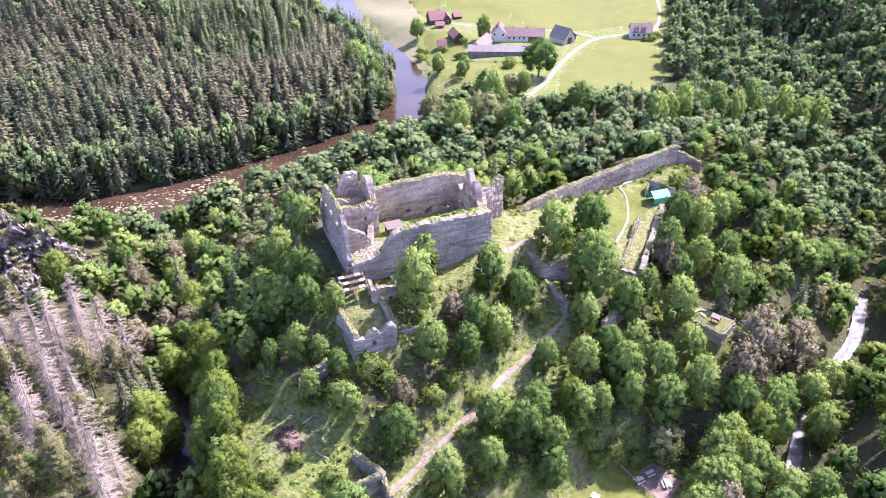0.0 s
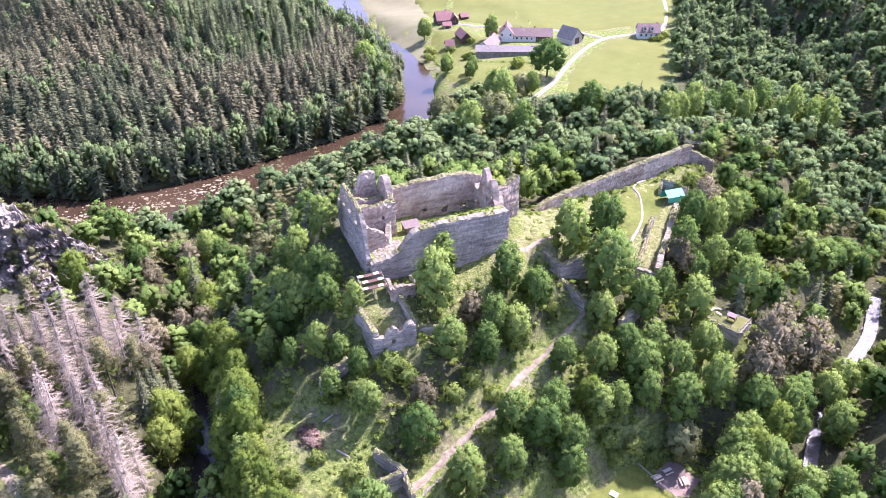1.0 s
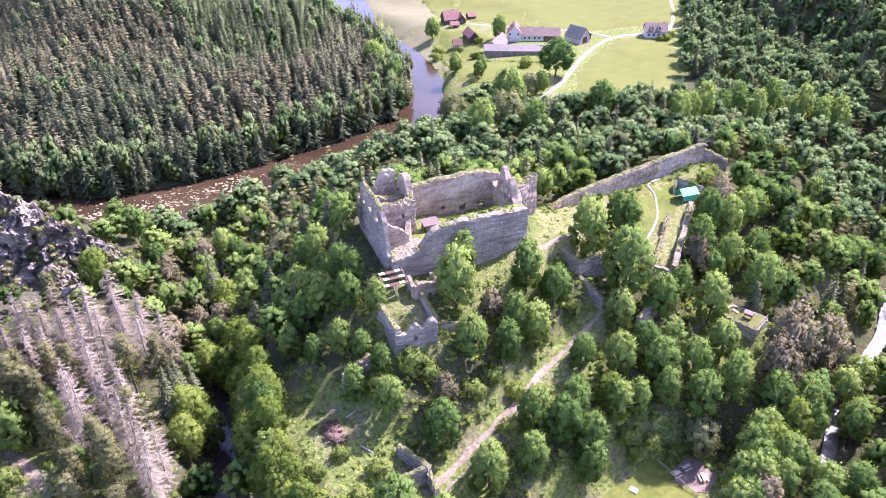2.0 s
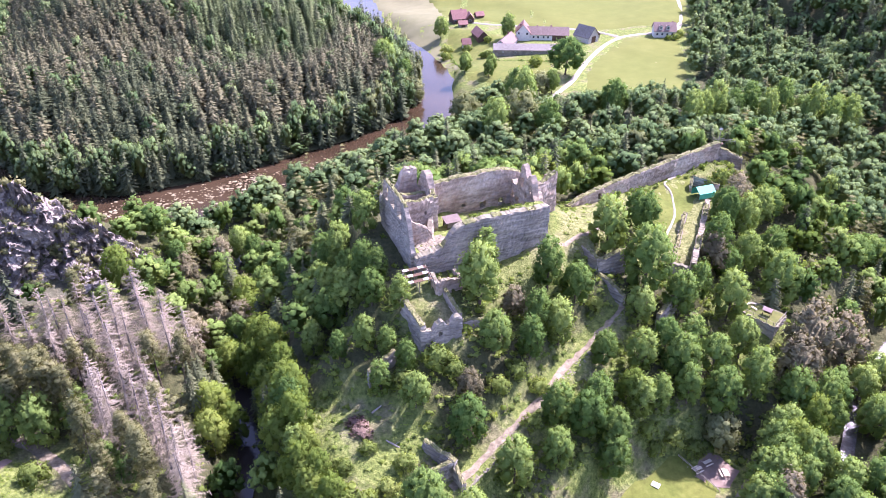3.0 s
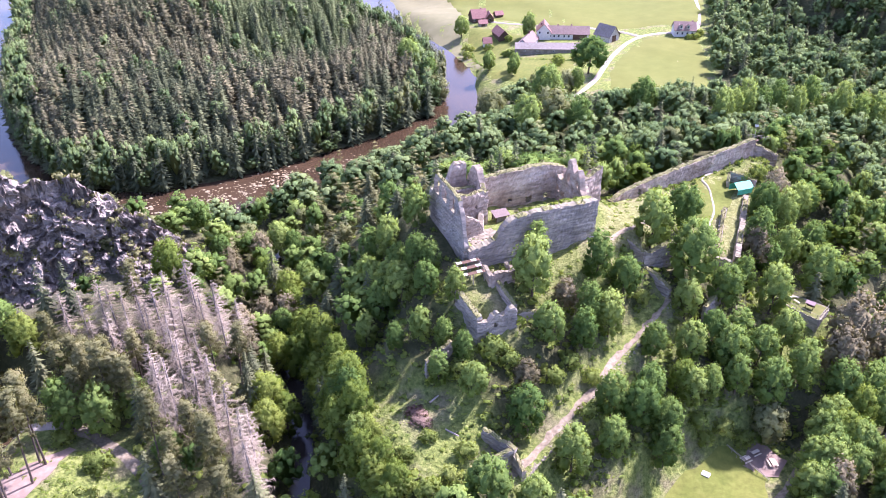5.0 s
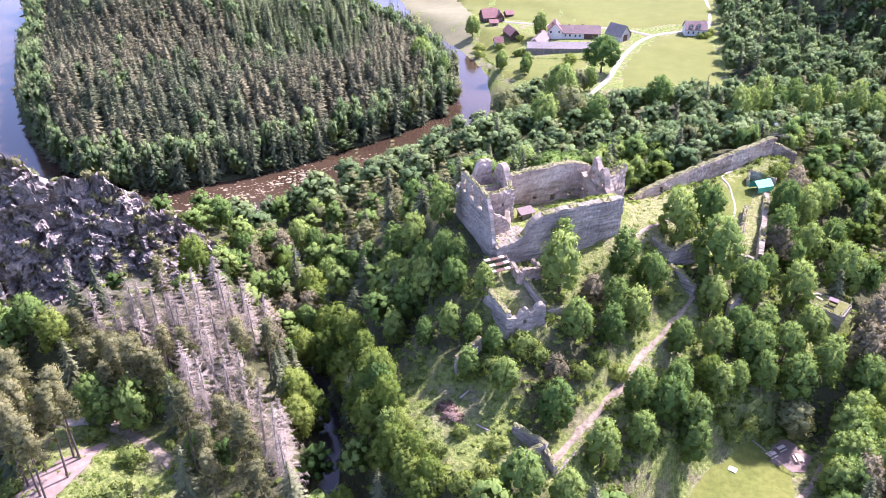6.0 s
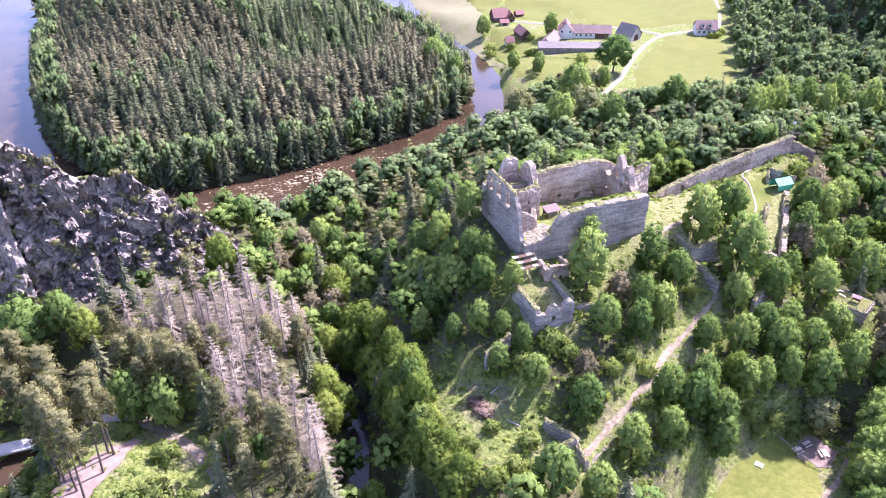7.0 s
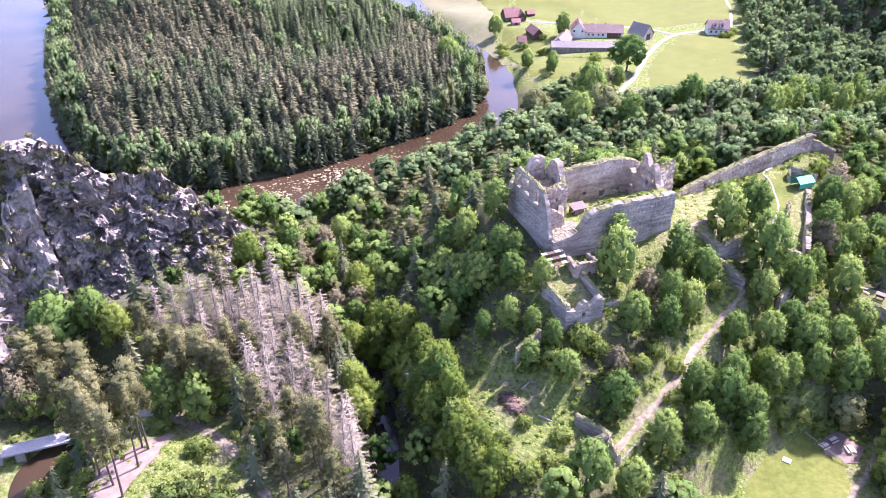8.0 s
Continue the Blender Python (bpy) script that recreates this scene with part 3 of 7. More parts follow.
# ---- ruined walls ----
def slab(axis0, axis1, top, base, thick, holes, seed, cell=0.55, jag=0.35, rugged=0.13):
    """Mesh of a broken wall from axis0 to axis1 (x, y): top and base are (distance, height) profiles; holes are (distance, height, width, tall)."""
    rng = random.Random(seed)
    a, b = np.array(axis0, float), np.array(axis1, float)
    length = float(np.hypot(*(b - a)))
    d = (b - a) / length
    nrm = np.array((d[1], -d[0]))
    cols = max(2, round(length / cell))
    xs = np.linspace(0, length, cols + 1)
    tops = np.interp(xs, [p[0] for p in top], [p[1] for p in top])
    bases = np.interp(xs, [p[0] for p in base], [p[1] for p in base])
    soft_by = np.array((0.2, 0.6, 1.0, 0.6, 0.2)) / 2.6
    tops = np.convolve(np.pad(tops, 2, mode="edge"), soft_by, mode="valid") if cols > 6 else tops
    drift = 0.0
    for k in range(cols + 1):
        drift = 0.55 * drift + rng.uniform(-jag, jag)
        tops[k] += drift
    z0 = bases.min()
    rows = max(2, round((tops.max() - z0) / cell))
    zs = z0 + (tops[:, None] - z0) * np.linspace(0, 1, rows + 1)[None, :]
    solid = np.zeros((cols, rows), bool)
    for i in range(cols):
        xm, tm, bm_ = (xs[i] + xs[i + 1]) / 2, (tops[i] + tops[i + 1]) / 2, (bases[i] + bases[i + 1]) / 2
        for j in range(rows):
            zm = (zs[i, j] + zs[i, j + 1] + zs[i + 1, j] + zs[i + 1, j + 1]) / 4
            solid[i, j] = bm_ - cell <= zm and not any(abs(xm - hx) < hw / 2 and abs(zm - hz) < hh / 2 for hx, hz, hw, hh in holes)
    verts, faces, index = [], [], {}

    def vert(i, j, side):
        key = (i, j, side)
        if key not in index:
            z = zs[i, j]
            r = random.Random(f"{seed}{i}{j}{side}")
            s = side * (thick / 2 + 0.04 * (1 - (z - z0) / max(1, tops[i] - z0)) * thick) + r.uniform(-rugged, rugged)
            x = xs[i] + r.uniform(-rugged, rugged)
            p = a + d * x + nrm * s
            bulge = 0.32 * noise.noise((p[0] * 0.35, p[1] * 0.35, z * 0.35)) + 0.16 * noise.noise((p[0] * 1.1, p[1] * 1.1, z * 1.1))
            p = p + nrm * bulge * min(1.0, thick)
            index[key] = len(verts)
            verts.append((p[0], p[1], z + r.uniform(-rugged, rugged) * 0.7))
        return index[key]

    for i in range(cols):
        for j in range(rows):
            if not solid[i, j]:
                continue
            faces.append((vert(i, j, 1), vert(i + 1, j, 1), vert(i + 1, j + 1, 1), vert(i, j + 1, 1)))
            faces.append((vert(i, j, -1), vert(i, j + 1, -1), vert(i + 1, j + 1, -1), vert(i + 1, j, -1)))
            if j + 1 >= rows or not solid[i, j + 1]:
                faces.append((vert(i, j + 1, 1), vert(i + 1, j + 1, 1), vert(i + 1, j + 1, -1), vert(i, j + 1, -1)))
            if j == 0 or not solid[i, j - 1]:
                faces.append((vert(i, j, 1), vert(i, j, -1), vert(i + 1, j, -1), vert(i + 1, j, 1)))
            if i == 0 or not solid[i - 1, j]:
                faces.append((vert(i, j, 1), vert(i, j + 1, 1), vert(i, j + 1, -1), vert(i, j, -1)))
            if i + 1 >= cols or not solid[i + 1, j]:
                faces.append((vert(i + 1, j, 1), vert(i + 1, j, -1), vert(i + 1, j + 1, -1), vert(i + 1, j + 1, 1)))
    return verts, faces, (a, d, nrm, xs, tops)


def cap(info, thick, seed, spots=None):
    """Uneven turf on a wall's top between the given distances."""
    a, d, nrm, xs, tops = info
    rng = random.Random(seed + 77)
    verts, faces = [], []
    keep = [k for k in range(len(xs)) if spots is None or any(s0 <= xs[k] <= s1 for s0, s1 in spots)]
    last = None
    for k in keep:
        ids = []
        for s, up in ((-0.5, -0.12), (-0.40, 0.08), (0, 0.16), (0.40, 0.08), (0.5, -0.12)):
            p = a + d * xs[k] + nrm * (s * thick * rng.uniform(0.85, 1.05))
            ids.append(len(verts))
            verts.append((p[0], p[1], tops[k] + up + rng.uniform(-0.08, 0.18)))
        if last and last[0] == k - 1:
            for r in range(4):
                faces.append((last[1][r], last[1][r + 1], ids[r + 1], ids[r]))
        last = (k, ids)
    # tufts of taller grass
    for k in keep:
        for _ in range(2):
            s, lean = rng.uniform(-0.45, 0.45), rng.uniform(0, math.tau)
            p = a + d * (xs[k] + rng.uniform(-0.3, 0.3)) + nrm * (s * thick)
            q = (math.cos(lean) * 0.16, math.sin(lean) * 0.16)
            t = rng.uniform(0.15, 0.5)
            n0 = len(verts)
            verts += [(p[0] - q[0], p[1] - q[1], tops[k] + 0.05), (p[0] + q[0], p[1] + q[1], tops[k] + 0.05), (p[0] + q[1] * rng.uniform(-1, 1), p[1], tops[k] + 0.1 + t)]
            faces.append((n0, n0 + 1, n0 + 2))
    return verts, faces


def ruin_wall(name, parent, axis0, axis1, top, base, thick, holes=(), mat=None, seed=0, turf=True, label="", cell=0.45, jag=0.2):
    verts, faces, info = slab(axis0, axis1, top, base, thick, holes, seed, cell, jag)
    ob = mesh_object(name, verts, faces, mat or MASONRY, parent, label)
    if turf:
        cv, cf = cap(info, thick, seed, None if turf is True else turf)
        if cf:
            tagged(mesh_object("grass_cap", cv, cf, CAPGRASS, ob, "dry grass growing on the wall top"), kind="stuff")
    return ob


# the great hall of the castle, in its own axes: u along the south front, v into the rock
S0, U, V = np.array((-20.5, 143.5)), np.array((0.913, 0.408)), np.array((-0.408, 0.913))


def uv(u, v):
    p = S0 + U * u + V * v
    return (float(p[0]), float(p[1]))


castle = tagged(new("castle_ruin"), "roofless grey stone castle ruin with broken walls on the hilltop", "castle ruin")
ruin_wall("wall_south", castle, uv(0.2, 0), uv(34.4, 0), [(0, 17.9), (4, 18.6), (7, 19.4), (9, 22.3), (10.6, 23.9), (19, 24.4), (28, 24.1), (34.2, 24.1)],
          [(0, 12.5), (10, 10.6), (25, 10.2), (30, 11.5), (34.2, 14)], 1.9, [(20.5, 13.2, 0.8, 1.0)], MASONRY, 11, [(6, 8), (12, 15), (19, 22), (28, 31)], "grey rubble wall with courses of long stones", jag=0.1)
ruin_wall("wall_west", castle, uv(0, 20.6), uv(0, 0.2), [(0, 24.6), (2.6, 24.8), (3.0, 30.0), (8, 29.9), (13, 29.6), (17.0, 29.2), (17.6, 27), (18.6, 25.5), (19.4, 22.5), (20.2, 18.5)],
          [(0, 16.2), (10, 14), (20.4, 12)], 0.95, [(4.4, 27.2, 2.6, 4.0), (8.7, 26.9, 2.6, 4.0), (13.0, 26.5, 2.6, 4.0)], MASONRY, 12, [(3.2, 17)], "tall grey wall pierced by three narrow windows", jag=0.18)
ruin_wall("wall_north", castle, uv(9, 19.6), uv(38, 19.6), [(0, 25.2), (10, 25.3), (22, 25.7), (26, 25.0), (29, 23.0)],
          [(0, 10), (29, 10)], 1.8, [(17.5, 16.8, 1.8, 2.0), (23.4, 16.4, 2.2, 2.4), (12.2, 17.6, 1.0, 1.0)], PLASTERED, 13, True, "inner hall wall with remains of plaster")
ruin_wall("wall_north_end", castle, uv(0, 20.4), uv(9, 20.4), [(0, 24.6), (4.5, 25.5), (5.0, 30.2), (8.8, 29.8)], [(0, 11), (9, 10)], 1.6, [], PLASTERED, 14, [(0, 4)], jag=0.25)
ruin_wall("wall_inner", castle, uv(10, 20), uv(10, 11.6), [(0, 25.6), (1.5, 28.3), (3, 30.2), (6.5, 30.2), (7.0, 26.0), (8.4, 25.5)], [(0, 14), (8.4, 14)], 1.5, [], PLASTERED, 15, [(0, 1), (7, 8.4)], jag=0.25)
ruin_wall("wall_cross", castle, uv(0.8, 9.8), uv(10.6, 11.6), [(0, 27.2), (5, 26.2), (9.8, 25.7)], [(0, 14), (9.8, 14)], 1.3, [(6.5, 22.4, 0.7, 0.9)], PLASTERED, 16, True, jag=0.32)
ruin_wall("wall_cross", castle, uv(0.8, 15.4), uv(9.2, 15.4), [(0, 26.2), (8, 25.2)], [(0, 14), (8.4, 14)], 1.2, [], PLASTERED, 17, True)
ruin_wall("wall_stub", castle, uv(1.0, 4.6), uv(6.6, 5.6), [(0, 25.0), (2, 23.5), (4.4, 22.3), (5.6, 19)], [(0, 13), (5.6, 13)], 1.2, [], PLASTERED, 18, False, jag=0.45)
ruin_wall("wall_stub", castle, uv(6.4, 4.8), uv(8.6, 11), [(0, 18.0), (2, 19.0), (4, 20.5), (6.4, 22)], [(0, 13), (6.4, 13)], 1.1, [], PLASTERED, 19, False, jag=0.4)
ruin_wall("wall_east", castle, uv(35.4, 19.4), uv(35.4, 4.5), [(0, 22.4), (1.5, 22.0), (3.2, 21.2), (4.2, 22.5), (5.2, 25.4), (5.6, 28.9), (7.6, 29.0), (8.0, 26.2), (9.3, 25.6), (9.6, 27.6), (11.0, 27.4), (11.6, 24.2), (13, 22.2), (14.9, 19)],
          [(0, 13), (14.9, 12.5)], 1.5, [(2.0, 18.9, 1.2, 1.6), (4.2, 18.5, 1.1, 1.6), (6.6, 24.0, 1.3, 2.2), (8.6, 21.5, 1.3, 1.9), (10.4, 23.8, 1.2, 1.8)], PLASTERED, 20, [(2.4, 4.4)], "broken gable wall with two tall stubs", jag=0.2)
ruin_wall("wall_annex", castle, uv(35.8, 10.0), uv(44.0, 12.6), [(0, 24.2), (3, 23.8), (6, 25.2), (8.5, 25.4)], [(0, 12), (8.6, 10.5)], 1.3, [(2.0, 20.8, 1.2, 1.6)], PLASTERED, 21, [(3, 8.5)], jag=0.3)
ruin_wall("wall_annex", castle, uv(44.0, 12.4), uv(43, 17.5), [(0, 25.2), (3, 24), (5.2, 20)], [(0, 10), (5.2, 10)], 1.2, [], PLASTERED, 22, [(0, 3)], jag=0.3)
ruin_wall("wall_annex", castle, uv(34.6, 0.6), uv(37.2, 9.6), [(0, 20.8), (2.2, 20.6), (4, 21.8), (7, 22.4), (9.4, 23.8)], [(0, 12.5), (9.4, 12)], 1.2, [(5.2, 19.8, 1.3, 1.8)], PLASTERED, 23, False, jag=0.3)

def yard_z(u, v):
    """Level of the filled-up courtyard: a bank against the south wall that falls towards the north wall."""
    bank = smoothstep(13.0, 4.0, np.array(v)) * smoothstep(12.0, 18.0, np.array(u))
    return float(16.6 + 1.6 * smoothstep(12, 3, np.array(v)) - 1.2 * smoothstep(16, 22, np.array(u)) * smoothstep(11, 16, np.array(v)) + 4.6 * bank + 0.35 * noise.noise((u * 0.5, v * 0.5, 0)))


yard_u, yard_v = np.arange(0.9, 35.4, 0.6), np.arange(0.7, 19.4, 0.6)
yard_verts = [(*uv(u, v), yard_z(u, v)) for u in yard_u for v in yard_v]
yard_faces = [(i * len(yard_v) + j, (i + 1) * len(yard_v) + j, (i + 1) * len(yard_v) + j + 1, i * len(yard_v) + j + 1) for i in range(len(yard_u) - 1) for j in range(len(yard_v) - 1)]
tagged(mesh_object("courtyard_ground", yard_verts, yard_faces, GROUND, smooth=True), "grassy rubble-filled floor of the castle courtyard", "ground", kind="structure")

# lean-to shelter in the courtyard
shelter = thing("shelter", (*uv(14.6, 11.4), yard_z(14.6, 11.4)), "low brown-roofed wooden shelter standing in the courtyard", "shelter", turn=24)
for sx in (-1.7, 1.7):
    for sy in (-1.1, 1.1):
        part("post", boxed(sx - 0.09, sy - 0.09, -0.3, sx + 0.09, sy + 0.09, 1.6 if sy < 0 else 2.2), DARKWOOD, shelter)
bm = bmesh.new()
bmesh.ops.create_cube(bm, size=1.0, matrix=pose(0, 0, 1.98, 13, 0, 0) @ Matrix.Diagonal((4.2, 2.9, 0.14, 1)))
part("roof", bm, BROWNROOF, shelter, "flat brown felt roof")
part("back_wall", boxed(-1.7, 1.05, 0, 1.7, 1.15, 2.0), OLDWOOD, shelter)
part("front_wall", boxed(-1.7, -1.0, 0, 1.2, -0.9, 1.5), OLDWOOD, shelter)

# bastion below the hall
fort = tagged(new("bastion_ruin"), "ruined angular stone bastion with grass growing inside", "bastion")
ruin_wall("wall_west", fort, (-22.6, 134.5), (-18.0, 126.6), [(0, 13.6), (4, 12.4), (9.2, 11.2)], [(0, 6), (9.2, 4.5)], 1.3, [], MASONRY, 31, True)
ruin_wall("wall_south", fort, (-18.6, 126.4), (-9.8, 129.8), [(0, 10.6), (3.0, 9.4), (3.6, 11.4), (5.2, 12.0), (5.8, 10.2), (6.6, 10.0), (7.0, 12.2), (8.6, 12.2), (9.4, 11.2)], [(0, 4.5), (9.4, 4.5)], 1.3, [(4.4, 8.4, 0.9, 1.2)], MASONRY, 32, False)
ruin_wall("wall_east", fort, (-10.0, 130.4), (-14.6, 141.0), [(0, 11.8), (5, 12.2), (11.5, 14)], [(0, 8), (11.5, 9)], 0.9, [], MASONRY, 33, True)
ruin_wall("terrace_wall", fort, (-9.4, 131.2), (0.0, 134.0), [(0, 9.0), (9.8, 9.2)], [(0, 4), (9.8, 4.5)], 0.8, [], MASONRY, 34, True)
ruin_wall("terrace_wall", fort, (-29.5, 121.0), (-24.0, 125.0), [(0, 3.6), (3, 4.6), (6.8, 6.2)], [(0, -1), (6.8, 1)], 0.9, [], MASONRY, 35, True)

# long curtain wall of the outer bailey
curtain = tagged(new("curtain_wall"), "long grey curtain wall climbing along the ridge with grass on top", "wall")
ruin_wall("wall_run", curtain, (20.5, 184.2), (46.2, 202.0), [(0, 9.6), (6, 11.4), (16, 12.2), (31.2, 12.8)], [(0, 4), (31.2, 3)], 1.6, [(11, 9.6, 1.3, 1.8)], PLASTERED, 41, True)
ruin_wall("wall_run", curtain, (46.0, 201.8), (72.0, 218.6), [(0, 12.8), (15, 13.6), (31, 14.2)], [(0, 3), (31, 5)], 1.6, [], PLASTERED, 42, True)
ruin_wall("wall_run", curtain, (72.0, 218.4), (79.5, 217.0), [(0, 12.6), (4, 11.0), (7.8, 9.0)], [(0, 5), (7.8, 4)], 1.4, [], PLASTERED, 43, True)

# gate work, bailey walls, lower curtain
gatehouse = tagged(new("gate_ruin"), "low ruined gate wall with a broken slanting end", "gate ruin")
ruin_wall("wall_front", gatehouse, (24.0, 156.4), (34.5, 161.4), [(0, 10.2), (2, 9.2), (6, 10.4), (11.6, 10.6)], [(0, 2.5), (11.6, 0.5)], 1.5, [], MASONRY, 51, True)
ruin_wall("wall_side", gatehouse, (21.2, 160.6), (24.2, 156.0), [(0, 11.2), (5.4, 10.0)], [(0, 5), (5.4, 3)], 1.2, [], MASONRY, 52, True)
ruin_wall("wall_low", gatehouse, (24.4, 155.0), (30.2, 149.6), [(0, 6.2), (3, 5.6), (7.9, 3.4)], [(0, 1), (7.9, -2)], 1.2, [], MASONRY, 53, True)
bailey = tagged(new("bailey_wall"), "pair of low ruined walls lining a narrow bailey passage", "wall")
ruin_wall("wall_outer", bailey, (62.5, 194.0), (49.2, 160.2), [(0, 6.6), (10, 7.2), (18, 6.6), (28, 6.8), (36.3, 6.2)], [(0, 0), (36.3, -5)], 1.3, [], PLASTERED, 54, [(4, 12), (22, 30)])
ruin_wall("wall_inner", bailey, (53.4, 185.0), (45.2, 163.6), [(0, 7.4), (6, 7.0), (8, 5.2), (22.9, 4.4)], [(0, 2), (22.9, -1)], 1.0, [], MASONRY, 55, True)
ruin_wall("wall_end", bailey, (45.0, 163.0), (49.6, 160.0), [(0, 4.4), (5.5, 4.6)], [(0, -3), (5.5, -5)], 1.1, [], MASONRY, 56, False)
ruin_wall("wall_low", bailey, (44.0, 153.4), (38.0, 146.0), [(0, 1.6), (9.4, 0.4)], [(0, -6), (9.4, -7)], 1.1, [], MASONRY, 57, True)
ruin_wall("wall_low", bailey, (48.0, 149.5), (44.8, 143.0), [(0, -1.5), (7.2, -3.5)], [(0, -9), (7.2, -11)], 1.6, [], MASONRY, 58, True)
lower = tagged(new("lower_curtain_wall"), "low crumbling curtain wall beside a bare earth walk", "wall")
low_line = [(-9.2, 101.2), (0.6, 112.2), (9.0, 121.2), (14.2, 129.0), (22.0, 137.8), (31.4, 148.2)]
for k, (p, q) in enumerate(zip(low_line[:-1], low_line[1:])):
    z0, z1 = gz(*p), gz(*q)
    n = math.hypot(q[0] - p[0], q[1] - p[1])
    ruin_wall("wall_run", lower, p, q, [(0, z0 - 0.25), (n / 2, (z0 + z1) / 2 - 0.45), (n, z1 - 0.2)], [(0, z0 - 4.5), (n, z1 - 4.5)], 0.9, [], MASONRY, 60 + k, False, jag=0.25)
vault = tagged(new("tower_ruin"), "square stump of a ruined wall tower with an open top", "tower ruin")
ruin_wall("wall_back", vault, (-17.4, 108.6), (-11.0, 103.6), [(0, -3.6), (8.1, -4.2)], [(0, -9), (8.1, -12)], 1.1, [], MASONRY, 71, True)
ruin_wall("wall_front", vault, (-16.4, 101.8), (-11.4, 104.0), [(0, -5.4), (5.4, -4.6)], [(0, -11), (5.4, -12)], 1.0, [], MASONRY, 72, True)
ruin_wall("wall_end", vault, (-11.6, 104.4), (-9.4, 100.4), [(0, -5.0), (4.6, -7.4)], [(0, -12), (4.6, -14)], 1.0, [], MASONRY, 73, True)
terrace = tagged(new("viewing_terrace"), "flat walled terrace with lawn, seats and a stone retaining wall", "terrace")


# ---- trees ----
def card_cloud(centres, count, size, rng, flat=0.5, up=0.35):
    """Leaf sprays: small bent quads on the outside of a set of (x, y, z, radius, height radius) clumps."""
    centres = np.array(centres, float)
    weight = centres[:, 3] ** 2
    pick = rng.choice(len(centres), count, p=weight / weight.sum())
    d = rng.normal(size=(count, 3))
    d[:, 2] += up
    d /= np.linalg.norm(d, axis=1)[:, None]
    c = centres[pick]
    rad = rng.uniform(0.66, 1.32, count)[:, None]
    p = c[:, :3] + d * rad * np.stack([c[:, 3], c[:, 3], c[:, 4]], 1)
    nrm = d + rng.normal(size=(count, 3)) * flat
    nrm /= np.linalg.norm(nrm, axis=1)[:, None]
    out = p - (0, 0, centres[:, 2].mean())
    out /= np.linalg.norm(out, axis=1)[:, None] + 1e-6
    nrm[(nrm * (d + out)).sum(1) < 0] *= -1
    ref = rng.normal(size=(count, 3))
    a = np.cross(nrm, ref)
    a /= np.linalg.norm(a, axis=1)[:, None]
    b = np.cross(nrm, a)
    s = size * rng.uniform(0.6, 1.35, count)[:, None]
    verts = np.stack([p - a * s, p - b * s * 0.62 + nrm * s * 0.12, p + a * s, p + b * s * 0.62 + nrm * s * 0.12], 1).reshape(-1, 3)
    faces = np.arange(count * 4).reshape(-1, 4)
    soft = np.repeat(0.55 * d + 0.85 * out + 0.3 * nrm, 4, axis=0)
    return verts, faces, soft


def blob_cloud(centres, shrink, rng):
    """Uneven inner bodies of the leaf clumps, which keep the crown from being see-through."""
    bm = bmesh.new()
    bmesh.ops.create_icosphere(bm, subdivisions=1, radius=1.0)
    v0 = np.array([v.co[:] for v in bm.verts])
    f0 = np.array([[v.index for v in f.verts] for f in bm.faces])
    bm.free()
    vs, fs, ns = [], [], []
    mid_z = sum(c[2] for c in centres) / len(centres)
    for k, (x, y, z, r, hr) in enumerate(centres):
        wob = v0 * rng.uniform(0.8, 1.1, (len(v0), 1)) * shrink
        vs.append(wob * (r, r, hr) + (x, y, z))
        fs.append(f0 + k * len(v0))
        out = np.array((x, y, z - mid_z))
        ns.append(0.6 * v0 + 0.85 * out / (np.linalg.norm(out) + 1e-6) + rng.normal(size=v0.shape) * 0.1)
    return np.concatenate(vs), np.concatenate(fs), np.concatenate(ns)


def merge(pieces):
    """Joins (verts, faces, normals) pieces whose faces may have 3 or 4 corners."""
    verts, faces, normals, n = [], [], [], 0
    for v, f, soft in pieces:
        verts.append(np.asarray(v, float))
        normals.append(np.asarray(soft, float))
        faces += [tuple(int(i) + n for i in row) for row in f]
        n += len(v)
    return np.concatenate(verts), faces, np.concatenate(normals)


def broad_clumps(rng, width, crown0, height, clumps, lobe, spread):
    """Clumps of a broadleaf crown between crown0 and height, with a lobed, uneven outline."""
    out = [(0, 0, (crown0 + height) / 2, width * 0.38, (height - crown0) * 0.43)]
    for k in range(clumps):
        s = (k + 0.5) / clumps
        prof = math.sin(math.pi * min(1, 0.22 + 0.72 * s)) ** 0.7
        ang = k * 2.399 + rng.uniform(-0.5, 0.5)
        r = width * 0.5 * prof * rng.uniform(*spread)
        size = width * rng.uniform(*lobe) * (1.1 - 0.35 * s)
        out.append((math.cos(ang) * r, math.sin(ang) * r, crown0 + (height - crown0) * (0.06 + 0.86 * s), size, size * rng.uniform(0.75, 1.05)))
    return out


def broad_tree(seed, cards=1900, size=0.25, clumps=52, width=8.0, height=13.0, crown0=2.2, lobe=(0.11, 0.19), flat=0.5, spread=(0.66, 0.92)):
    rng = np.random.default_rng(seed)
    cl = broad_clumps(rng, width, crown0, height - 0.8, clumps, lobe, spread)
    return merge([blob_cloud(cl, 0.7, rng), card_cloud(cl, cards, size, rng, flat)])


